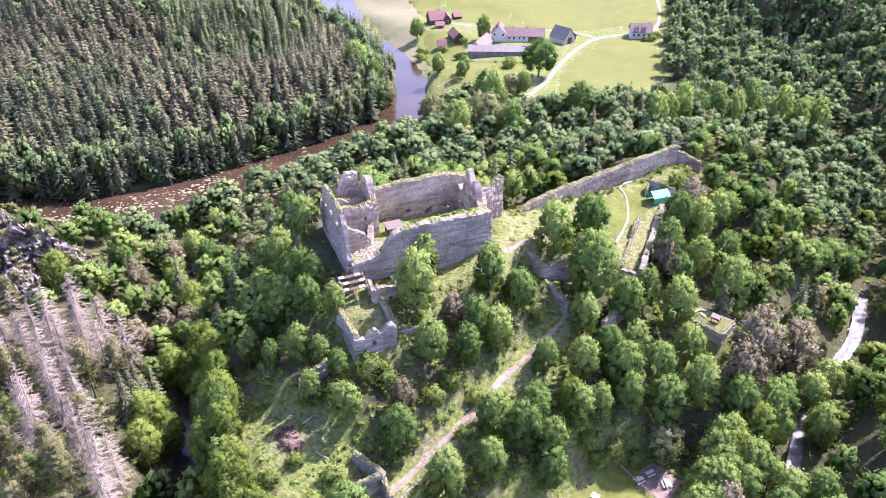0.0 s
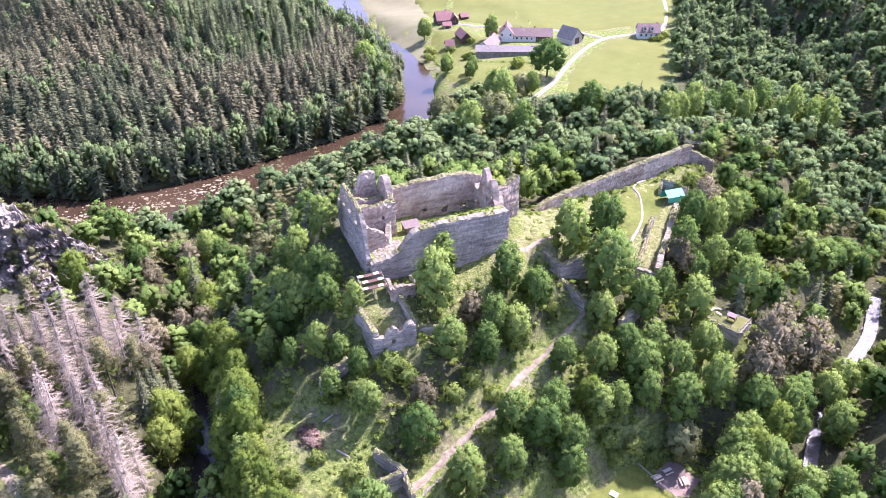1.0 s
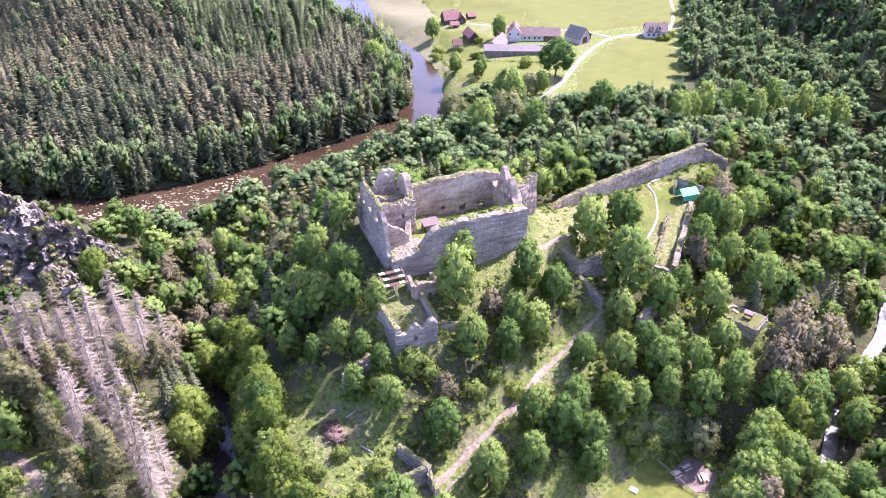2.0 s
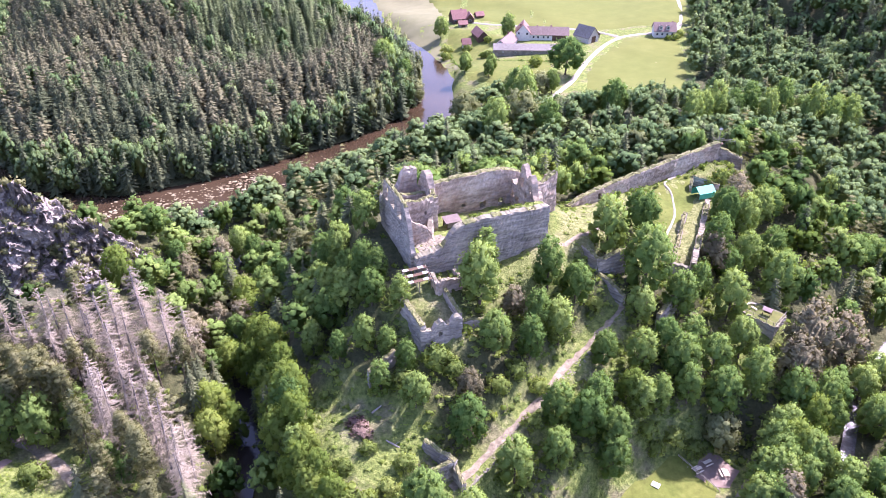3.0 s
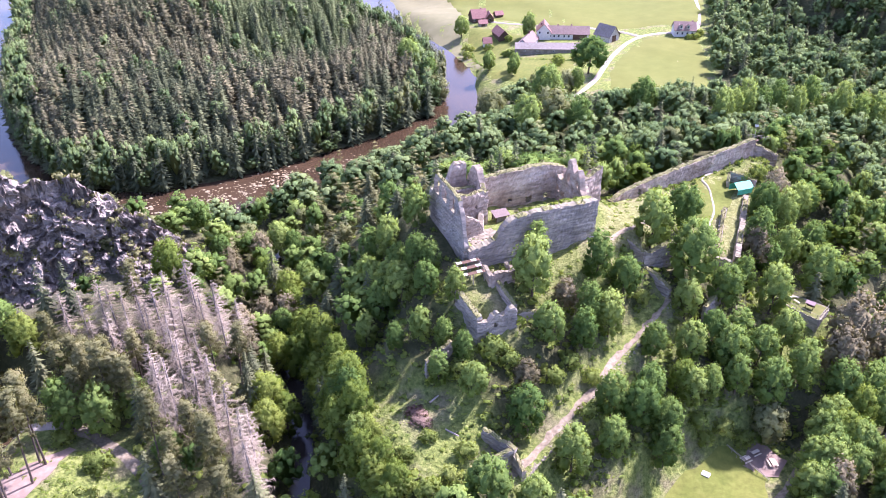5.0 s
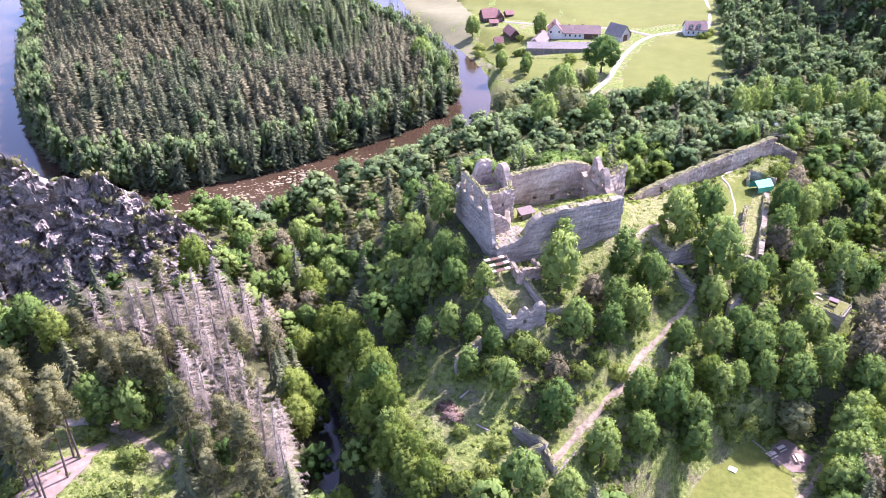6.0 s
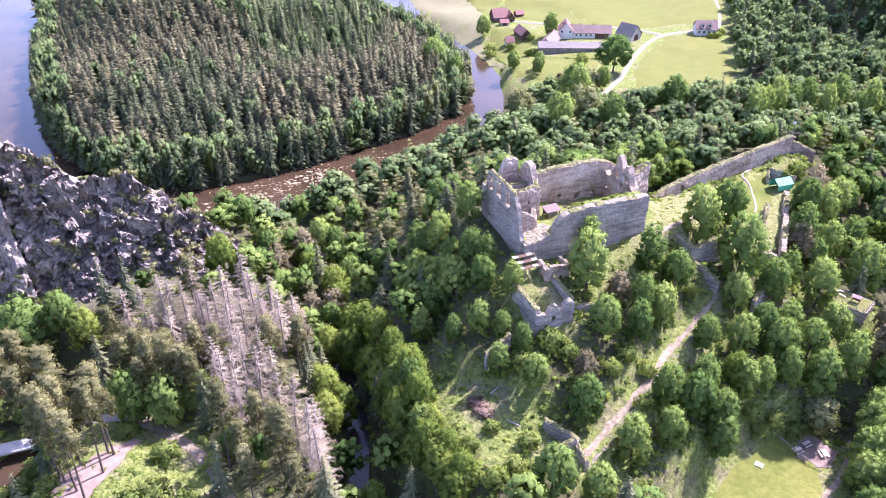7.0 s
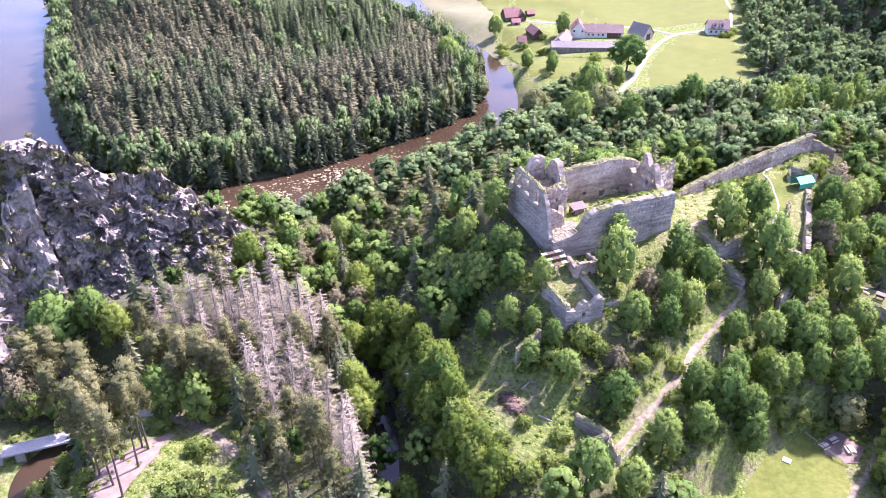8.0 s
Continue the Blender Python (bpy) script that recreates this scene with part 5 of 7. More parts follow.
for x, y, tall, wide in [(-90.1, 92.6, 6.0, 7.1), (-100.1, 92.8, 5.5, 6.5), (-119.0, 93.6, 4.3, 5.1), (-28.2, 95.1, 4.8, 5.7), (-96.3, 95.3, 6.5, 7.7), (-33.7, 96.5, 5.6, 6.6), (-24.1, 98.4, 4.1, 4.9), (-120.3, 99.6, 4.4, 5.2), (-132.3, 101.4, 4.7, 5.5), (-128.4, 102.4, 4.2, 4.9), (-33.1, 102.8, 3.5, 4.1), (-20.9, 103.5, 4.4, 5.2), (-86.6, 105.2, 4.7, 5.5), (-28.8, 106.5, 3.3, 3.9), (53.1, 107.1, 6.7, 7.9), (-98.4, 107.3, 5.4, 6.4), (-128.8, 108.1, 4.7, 5.6), (-108.7, 114.1, 4.5, 5.3), (5.1, 115.6, 4.1, 4.8), (-22.3, 119.6, 4.4, 5.1), (33.9, 120.5, 4.1, 4.8), (-1.9, 120.7, 4.7, 5.5)]:
    plant('bush', x, y, tall, wide)
for x, y, tall, wide in [(43.3, 121.8, 4.6, 5.5), (31.9, 122.4, 4.5, 5.3), (-11.5, 122.5, 5.0, 5.9), (38.6, 122.8, 5.0, 5.9), (-15.1, 123.8, 6.0, 7.1), (7.2, 124.0, 4.2, 5.0), (2.0, 124.5, 4.5, 5.3), (22.6, 147.3, 3.9, 4.6), (-40.7, 148.2, 2.3, 2.8), (-45.2, 162.2, 3.2, 3.8), (65.3, 202.7, 4.5, 5.3), (69.2, 204.4, 5.5, 6.4), (33.5, 396.1, 6.2, 7.3), (34.9, 402.8, 5.3, 6.2), (44.8, 403.8, 4.8, 5.6), (113.5, 434.6, 4.1, 4.9), (117.6, 435.2, 4.5, 5.3), (9.2, 419.3, 5.4, 6.4), (6.8, 420.6, 4.4, 5.1), (121.0, 440.9, 5.3, 6.0), (-14.0, 432.0, 5.6, 6.6), (-1.1, 438.2, 5.1, 6.0)]:
    plant('bush', x, y, tall, wide)
for x, y, tall, wide in [(-13.2, 442.4, 6.3, 7.4), (10.6, 444.8, 4.6, 5.4)]:
    plant('bush', x, y, tall, wide)
for x, y, tall, wide in [(45.0, 91.0, 10.0, 8.0), (-8.2, 93.3, 11.2, 7.7), (-17.4, 93.8, 12.5, 8.6), (50.0, 98.0, 11.0, 8.0), (72.0, 102.0, 12.0, 9.0), (0.9, 105.8, 12.2, 8.4), (52.0, 106.5, 11.0, 7.5), (55.0, 107.0, 11.0, 8.0), (70.0, 107.0, 12.0, 8.5), (-83.2, 108.7, 9.0, 6.2), (10.1, 109.8, 10.9, 7.5), (-8.5, 111.1, 12.8, 8.8), (58.5, 111.5, 12.0, 8.0), (80.0, 112.0, 12.0, 9.0), (73.5, 112.0, 12.0, 8.5), (63.6, 112.3, 11.4, 7.9), (55.5, 112.5, 12.0, 8.0), (58.3, 113.0, 11.7, 8.0), (22.9, 113.6, 11.9, 8.2), (-19.3, 115.5, 8.9, 6.2), (60.0, 116.0, 12.0, 8.5), (71.2, 116.8, 10.3, 7.1)]:
    plant('broad', x, y, tall, wide)
for x, y, tall, wide in [(16.9, 117.3, 12.3, 8.5), (23.1, 117.4, 10.1, 7.0), (-100.6, 117.5, 14.3, 9.8), (67.5, 117.8, 12.1, 8.3), (10.9, 118.1, 11.5, 7.9), (-108.4, 118.9, 14.5, 10.0), (61.0, 119.0, 13.0, 8.0), (-144.4, 120.0, 8.5, 5.9), (-141.6, 120.5, 9.3, 6.4), (59.9, 120.6, 12.4, 8.5), (-94.6, 122.1, 11.4, 7.9), (-136.0, 122.8, 9.3, 6.4), (62.5, 123.5, 12.0, 9.0), (64.0, 124.0, 12.0, 8.0), (49.5, 128.2, 12.9, 8.9), (41.7, 128.2, 10.7, 7.4), (-2.4, 128.9, 10.8, 7.4), (-30.9, 128.9, 9.1, 6.2), (67.4, 130.2, 12.7, 8.8)]:
    plant('broad', x, y, tall, wide)
for x, y, tall, wide in [(77.4, 130.4, 11.6, 8.0), (88.0, 131.0, 12.0, 9.0), (75.1, 133.0, 12.8, 8.8), (22.8, 134.0, 9.8, 6.7), (31.7, 134.1, 11.4, 7.9), (40.9, 134.2, 12.0, 8.3), (39.5, 134.2, 8.6, 5.9), (49.1, 136.0, 10.8, 7.4), (-140.4, 137.7, 19.9, 13.8), (-5.6, 137.8, 15.7, 10.8), (-29.8, 137.9, 9.3, 6.4), (38.1, 138.7, 11.0, 7.6), (-131.6, 139.5, 11.9, 8.2), (90.0, 142.0, 12.0, 8.0), (58.8, 144.7, 11.4, 7.8), (-31.7, 145.2, 10.1, 7.0), (33.3, 145.9, 11.5, 7.9), (17.5, 146.1, 11.1, 7.6), (96.0, 148.0, 11.0, 8.0), (-37.0, 151.3, 8.7, 6.0), (44.5, 152.2, 12.8, 8.8)]:
    plant('broad', x, y, tall, wide)
for x, y, tall, wide in [(-38.4, 149.6, 10, 8.0), (-42.0, 155.2, 11, 8.2), (-35.6, 142.4, 11, 8.0), (-40.6, 145.6, 12, 8.4), (-45.6, 161.8, 11, 8.0)]:
    plant('broad', x, y, tall, wide)
for x, y, tall, wide in [(35.7, 153.8, 18.4, 12.7), (58.0, 154.4, 14.1, 9.8), (-33.0, 158.1, 11.5, 8.0), (27.1, 162.3, 15.4, 10.6), (74.3, 163.5, 16.0, 11.1), (-71.3, 167.4, 10.6, 7.3), (61.7, 168.1, 10.9, 7.5), (38.1, 173.5, 14.4, 9.9), (68.3, 174.7, 13.2, 9.1), (77.7, 180.7, 12.8, 8.8), (64.2, 184.4, 11.9, 8.2), (71.0, 185.8, 13.6, 9.4), (-91.9, 186.4, 9.8, 6.8), (-67.3, 186.5, 12.2, 8.4), (78.6, 195.0, 12.8, 8.8), (-74.9, 208.2, 11.7, 8.0), (-80.7, 213.0, 13.5, 9.3), (5.0, 266.5, 18.2, 12.6), (25.0, 267.0, 17.2, 11.8), (52.7, 285.9, 16.5, 11.4), (19.7, 327.1, 24.3, 16.7)]:
    plant('broad', x, y, tall, wide)
for x, y, tall, wide in [(23.8, 350.5, 14.2, 9.8), (37.7, 354.1, 12.0, 8.3), (47.6, 380.6, 18.6, 18.0), (8.4, 381.6, 9.3, 6.4), (-3.8, 389.0, 9.5, 6.5), (10.3, 389.2, 9.5, 6.6), (-45.5, 390.7, 19.9, 13.7), (-2.9, 392.1, 10.4, 7.2), (22.4, 446.4, 14.7, 10.1), (-16.9, 462.4, 13.1, 9.1)]:
    plant('broad', x, y, tall, wide)
for x, y, tall, wide in [(-34.6, 96.8, 8.8, 5.9), (-38.7, 98.6, 9.2, 6.1), (-53.0, 101.5, 10.3, 6.8), (-37.8, 102.1, 8.4, 5.6), (-44.7, 105.1, 8.7, 5.8), (-41.1, 107.2, 7.2, 4.8), (-41.2, 107.8, 8.6, 5.7), (63.6, 120.0, 13.2, 8.8), (-65.7, 121.6, 12.1, 8.1), (28.0, 125.4, 9.9, 6.6), (71.1, 127.6, 12.5, 8.3), (-63.1, 128.6, 12.2, 8.1), (-67.6, 129.8, 13.2, 8.8), (-50.5, 134.1, 10.9, 7.3), (-67.4, 135.1, 10.4, 6.9), (-125.1, 136.9, 11.7, 7.8), (-55.7, 137.1, 12.6, 8.4), (-63.4, 150.1, 14.4, 9.6), (-69.5, 153.2, 12.3, 8.2), (-60.0, 154.3, 14.4, 9.6), (-98.6, 163.4, 12.7, 8.5), (-70.8, 179.4, 14.7, 9.8)]:
    plant('light', x, y, tall, wide)
for x, y, tall, wide in [(-69.4, 174.7, 12, 8.0), (-64.2, 161.7, 12, 8.4), (-55.0, 144.4, 12, 8.0), (-57.4, 141.0, 12, 8.0), (-48.5, 126.2, 13, 8.2), (-53.2, 132.2, 12, 8.2), (-46.0, 119.6, 13, 7.8), (-47.8, 112.6, 12, 7.4), (-43.6, 113.0, 12, 7.2), (-51.4, 124.4, 12, 7.6), (-42.4, 104.8, 11, 7.0), (-39.6, 100.4, 10, 6.6), (-36.4, 94.6, 9, 6.4)]:
    plant('light', x, y, tall, wide)
for x, y, tall, wide in [(-80.3, 191.3, 13.5, 9.0)]:
    plant('light', x, y, tall, wide)
for x, y, tall, wide in [(58.3, 107.7, 13.2, 7.3), (-8.1, 117.3, 9.5, 5.3), (-143.6, 121.3, 15.6, 8.6), (-145.5, 128.2, 13.4, 7.4), (-144.0, 133.7, 13.6, 7.6), (69.0, 135.8, 16.9, 9.4), (-140.3, 138.2, 13.6, 7.6), (2.2, 139.0, 9.9, 5.5), (-74.1, 140.5, 11.4, 6.3), (74.5, 142.5, 21.0, 11.7), (88.8, 151.4, 20.0, 11.1), (-80.6, 161.2, 12.7, 7.1), (57.0, 168.2, 13.3, 7.4), (-77.6, 171.9, 12.2, 6.8), (-70.9, 172.7, 13.9, 7.7), (-89.0, 184.2, 13.3, 7.4), (69.4, 191.7, 13.4, 7.5), (-85.6, 206.9, 13.9, 7.7)]:
    plant('brown', x, y, tall, wide)
for x, y, tall, wide in [(49.5, 124.5, 10.2, 8.5), (-92.5, 218.0, 10.2, 8.5), (15.2, 275.7, 20.7, 17.3), (-5.2, 324.9, 17.6, 14.7), (31.1, 353.6, 13.2, 11.0), (17.7, 355.5, 11.2, 9.4), (-30.3, 364.4, 14.8, 12.4)]:
    plant('pale', x, y, tall, wide)
for x, y, tall, wide in [(-109.8, 94.0, 25.0, 6.2), (-112.9, 97.1, 25.0, 6.2), (-116.9, 100.0, 25.0, 6.2), (-109.3, 101.7, 25.0, 6.2), (-118.9, 102.0, 25.0, 6.2), (-115.1, 104.3, 25.0, 6.2), (-117.9, 105.6, 25.0, 6.2), (-108.9, 106.8, 25.0, 6.2), (-110.4, 107.3, 25.0, 6.2), (-132.6, 117.3, 23.6, 7.4), (-106.1, 119.6, 17.2, 5.4), (-95.4, 121.1, 19.2, 6.0), (-100.2, 121.5, 22.9, 7.1), (-127.0, 121.8, 26.2, 8.2), (-96.9, 122.2, 19.7, 6.2), (-105.3, 123.6, 18.5, 5.8), (-105.5, 124.2, 20.7, 6.5)]:
    plant('pine', x, y, tall, wide)
for x, y, tall, wide in [(-141.2, 124.6, 23.1, 7.5), (-112.3, 126.4, 19.0, 5.9), (-138.7, 129.6, 23.5, 7.6), (-117.6, 135.0, 17, 5.2), (-110.4, 130.0, 18, 5.6), (-102.1, 127.5, 19, 6.0), (-106.8, 128.2, 19, 5.4), (-101.5, 147.0, 18, 5.2), (-83.8, 105.0, 24.5, 6.2),
                         (-69.8, 97.6, 23.4, 6.6), (-78.8, 131.5, 17, 5.8), (-73.2, 131.5, 18, 5.6), (-96.4, 131.0, 16, 5.4), (-72.6, 104.2, 19, 5.4), (-91.5, 128.5, 17, 5.2), (-76.4, 95.0, 18, 5.6), (-77.8, 109.4, 17, 5.4), (-66.4, 92.4, 18, 5.6), (-79.6, 101.2, 17, 5.2), (-74.2, 116.6, 18, 5.2)]:
    plant('pine', x, y, tall, wide)
for x, y, tall, wide in [(-114.8, 139.3, 16, 4.6), (-111.1, 139.3, 16, 4.4), (-107.1, 141.1, 18, 6.2), (-104.4, 141.6, 17, 5.6), (-101.3, 141.0, 17, 5.0), (-96.7, 139.9, 16, 5.0), (-93.4, 147.3, 18, 6.0), (-90.5, 140.8, 17, 5.6), (-89.4, 153.0, 18, 6.2),
                         (-85.8, 145.9, 18, 5.6), (-82.6, 140.8, 17, 5.2), (-82.2, 148.3, 15.6, 6.4), (-83.0, 115.6, 24, 6.6), (-84.6, 110.6, 13, 4.6), (-76.3, 122.2, 18, 4.8), (-69.8, 108.4, 23, 6.0), (-66.2, 104.6, 20, 5.4), (-62.8, 98.8, 19, 5.6), (-98.6, 134.0, 17, 5.0), (-94.2, 135.6, 18, 5.6), (-88.2, 132.4, 18, 5.6), (-86.4, 137.2, 18, 5.8), (-90.6, 125.4, 17, 5.0), (-80.4, 127.6, 18, 5.2), (-84.4, 125.0, 19, 5.6), (-77.6, 138.0, 17, 5.2), (-103.4, 135.2, 17, 5.2), (-107.8, 135.8, 16, 4.8), (-87.2, 118.8, 20, 5.4), (-79.0, 118.6, 20, 5.2), (-73.4, 112.4, 21, 5.2), (-93.8, 141.8, 18, 5.4), (-99.8, 145.4, 17, 5.0), (-76.0, 146.0, 17, 5.0), (-65.2, 108.2, 19, 5.0)]:
    plant('dead', x, y, tall, wide)
for x, y, tall, wide in [(-30.2, 110.9, 2.0, 5.0), (-31.6, 113.3, 1.6, 4.4)]:
    plant('red', x, y, tall, wide)


for x, y, tall, wide in [(78.4, 266.4, 21, 8.4), (90.0, 277.1, 22, 8.0), (99.4, 283.5, 20, 7.6), (106.6, 287.5, 23, 8.2), (112.4, 281.2, 22, 7.4), (122.7, 292.3, 24, 8.4), (133.2, 287.8, 24, 8.0), (139.4, 283.5, 21, 7.6), (148.3, 289.0, 23, 8.6), (84.0, 272.0, 18, 7.0), (128.0, 285.4, 19, 7.2), (143.6, 291.0, 20, 7.6)]:
    plant('tall', x, y, tall, wide, "tall old broadleaf tree standing in a row above the valley")


# ---- woods that fill the slopes ----
def clear_of(x, y, gap):
    return all((x - a) ** 2 + (y - b) ** 2 > (gap + 0.38 * w) ** 2 for a, b, w in planted)


TENDED = [(-50, 92), (-49, 120), (-44, 146), (-30, 142), (-10, 150), (16, 158), (18, 190), (42, 206), (70, 221), (76, 215), (74, 204), (70, 194), (66, 184), (58, 172), (68, 148), (62, 112), (40, 92), (-20, 90)]
NEAR_ALL = [(-178, 84), (-178, 226), (-150, 226), (-100, 236), (-62, 290), (-20, 322), (-6, 338), (12, 352), (32, 340), (52, 318), (76, 308), (98, 318), (112, 346), (140, 352), (214, 335), (150, 215), (104, 110), (60, 84)]
fill_light, fill_broad, back_broad, fill_spruce, fill_pine, fill_pale, fill_bush = [], [], [], [], [], [], []
for x, y in scatter(NEAR_ALL, 6.7, 9):
    if inside(x, y, [(-178, 150), (-114, 170), (-106, 215), (-112, 236), (-178, 236)]):
        if wood_rng.random() < 0.7:
            fill_pale.append((x, y, wood_rng.uniform(2, 4.5), wood_rng.uniform(3.5, 6), wood_rng.randrange(4)))
        continue
    if inside(x, y, TENDED) or not clear_of(x, y, 1.6) or near_line(x, y, [(-160, 148), (-130, 154), (-104, 172)]) < 10.5 or near_line(x, y, [(-150, 152), (-156, 140), (-152, 130)]) < 9:
        continue
    if near_line(x, y, [(-33, 168), (-22, 140)]) < 4.0:
        continue
    if inside(x, y, [(-120, 78), (-74, 78), (-79, 96), (-106, 95)]):
        fill_pale.append((x, y, wood_rng.uniform(2.5, 5), wood_rng.uniform(3.5, 6), wood_rng.randrange(4)))
        continue
    r = wood_rng.random()
    river = near_line(x, y, RIVER_LINE)
    if river < 30 and r < 0.38:
        fill_pale.append((x, y, wood_rng.uniform(5, 9), wood_rng.uniform(5, 8), wood_rng.randrange(4)))
    elif x < -46 and y > 164 and r < 0.42:
        (fill_pine if r < 0.3 else fill_pale).append((x, y, wood_rng.uniform(9, 13), wood_rng.uniform(5.5, 7.5), wood_rng.randrange(3)))
    elif -75 < x < -22 and 165 < y and r < 0.62:
        (fill_spruce if r < 0.52 else fill_pine).append((x, y, wood_rng.uniform(9, 15), wood_rng.uniform(5, 7), wood_rng.randrange(3)))
    elif x < -62 and y < 160:
        if r < 0.35:
            fill_spruce.append((x, y, wood_rng.uniform(13, 19), wood_rng.uniform(4.6, 6.2), wood_rng.randrange(4)))
        elif r < 0.6:
            fill_pine.append((x, y, wood_rng.uniform(13, 18), wood_rng.uniform(5, 6.5), wood_rng.randrange(3)))
        else:
            fill_broad.append((x, y, wood_rng.uniform(6, 11), wood_rng.uniform(5, 8), wood_rng.randrange(4)))
    elif r > 0.88 and x > -62 and y < 232 and (y < 165 or x > -15):
        fill_light.append((x, y, wood_rng.uniform(8, 13), wood_rng.uniform(6.5, 9.5), wood_rng.randrange(4)))
    elif r > 0.58 and x > 20:
        (back_broad if y > 222 + 60 * noise.noise((x * 0.03, y * 0.03, 2.0)) else fill_broad).append((x, y, wood_rng.uniform(11, 16), wood_rng.uniform(5.6, 7.4), wood_rng.randrange(5)))
    elif x > 75 and r < 0.14:
        fill_pine.append((x, y, wood_rng.uniform(11, 15), wood_rng.uniform(5.5, 7), wood_rng.randrange(3)))
    elif r < 0.10 and y > 200:
        fill_pale.append((x, y, wood_rng.uniform(9, 14), wood_rng.uniform(7, 11), wood_rng.randrange(4)))
    elif r < 0.24:
        fill_spruce.append((x, y, wood_rng.uniform(11, 17), wood_rng.uniform(4.6, 6.2), wood_rng.randrange(4)))
    else:
        (back_broad if y > 222 + 60 * noise.noise((x * 0.03, y * 0.03, 2.0)) else fill_broad).append((x, y, wood_rng.uniform(9, 15), wood_rng.uniform(7, 9.6), wood_rng.randrange(5)))
for x, y in scatter(NEAR_ALL, 3.8, 12, False):
    if y < 225 and near_line(x, y, [(-12, 101), (7, 121), (30, 149)]) > 3 and near_line(x, y, [(-116, 119), (-100, 115), (-83, 98)]) > 3 and not inside(x, y, OPEN_AREAS["meadow_edge"]) \
            and not inside(x, y, OPEN_AREAS["castle"]) and not inside(x, y, OPEN_AREAS["fort"]) and not inside(x, y, OPEN_AREAS["bailey"]) and not inside(x, y, OPEN_AREAS["bridge"]) and not inside(x, y, OPEN_AREAS["side_brook"]):
        grass = any(inside(x, y, OPEN_AREAS[k]) for k in ("clearing", "gravel", "east_slope", "south_terrace"))
        if wood_rng.random() < (0.5 if grass else 0.8 if inside(x, y, TENDED) else 0.6 if x < -50 and y < 170 else 0.3):
            fill_bush.append((x, y, wood_rng.uniform(0.8, 1.5 if grass else 3.0), wood_rng.uniform(1.6, 2.6 if grass else 4.2), wood_rng.randrange(4)))
for x, y in scatter(OPEN_AREAS["glade"], 2.6, 19, False):
    fill_bush.append((x, y, wood_rng.uniform(0.6, 2.2), wood_rng.uniform(1.8, 3.8), wood_rng.randrange(4)))
for x, y in scatter(TENDED, 2.3, 14, False):
    if near_line(x, y, [(-12, 101), (7, 121), (12.5, 129.5), (30, 149)]) < 2.6 or inside(x, y, OPEN_AREAS["meadow_edge"]) or inside(x, y, OPEN_AREAS["fort"]) or inside(x, y, OPEN_AREAS["bailey"]) or inside(x, y, OPEN_AREAS["terrace"]):
        continue
    clump = noise.noise((x * 0.11, y * 0.11, 4.0))
    grass = any(inside(x, y, OPEN_AREAS[k]) for k in ("clearing", "east_slope", "south_terrace"))
    if wood_rng.random() < (0.62 if grass else 0.85) + 0.8 * clump:
        fill_bush.append((x, y, wood_rng.uniform(0.4, 1.1 if grass else 2.7), wood_rng.uniform(1.3, 2.4 if grass else 3.7), wood_rng.randrange(4)))
hedge = []
for x, y, _ in np.concatenate([curve_points([(8, 425, 0), (11, 412, 0), (18, 408, 0), (34, 404, 0), (44, 402, 0)], 1.6), curve_points([(-13, 452, 0), (-10, 432, 0), (-6, 414, 0), (-2, 404, 0)], 2.0)]):
    hedge.append((x + wood_rng.uniform(-0.5, 0.5), y + wood_rng.uniform(-0.5, 0.5), wood_rng.uniform(1.0, 2.2), wood_rng.uniform(1.8, 3.0), wood_rng.randrange(4)))
joined_wood("hedge", "overgrown green hedge along the orchard meadow", "hedge", hedge, MID_BUSH, LEAF_FAR)
joined_wood("broadleaf_wood", "dense broadleaf wood on the slopes round the ruin", "forest", fill_broad, MID_BROAD, LEAF_FAR)
joined_wood("broadleaf_wood", "broadleaf wood falling from the ridge to the river", "forest", [(x, y, tall, wide * 1.2, k) for x, y, tall, wide, k in back_broad], BACK_BROAD, LEAF_BACK)
joined_wood("broadleaf_wood", "lighter yellow-green broadleaf trees scattered in the wood", "forest", fill_light, BACK_BROAD, LIGHT_FAR)
joined_wood("spruce_wood", "scattered dark spruces among the broadleaf trees", "forest", fill_spruce, [template(spruce_crown(1500 + k, tiers=16, arms=9, cards=1, wide=0.2, taper=0.7), 5.6, 18.0) for k in range(4)], NEEDLE_FAR)
joined_wood("pine_wood", "olive brown pines on the slopes", "forest", fill_pine, [template(pine_crown(1600 + k, cards=420, clumps=12, foot=5.0, spray=0.2), 5.5, 17.0) for k in range(3)], PINE_FAR)
joined_wood("willow_scrub", "pale green willow scrub along the river bank", "shrub", fill_pale, MID_BROAD, PALE_FAR)
joined_wood("undergrowth", "low bushes and brambles under the trees", "undergrowth", fill_bush[::2], MID_BUSH, BUSHY_FAR)
ferns = fill_bush[1::2]
for x, y in scatter([(-109, 86), (-106.5, 104), (-104, 113.5), (-100, 114), (-90, 106), (-83, 97), (-82, 88)], 1.4, 33, False):
    if near_line(x, y, [(-116, 119), (-100, 115), (-90, 107), (-83, 98)]) > 2.2 and not inside(x, y, [(-118, 88), (-110, 92), (-107.4, 104), (-104.6, 112), (-107, 113), (-121, 98)]):
        ferns.append((x, y, wood_rng.uniform(0.3, 0.9), wood_rng.uniform(1.2, 2.2), wood_rng.randrange(4)))
joined_wood("undergrowth", "bright green ferns and young bushes on the open slopes", "undergrowth", ferns, MID_BUSH, LIGHT_FAR)


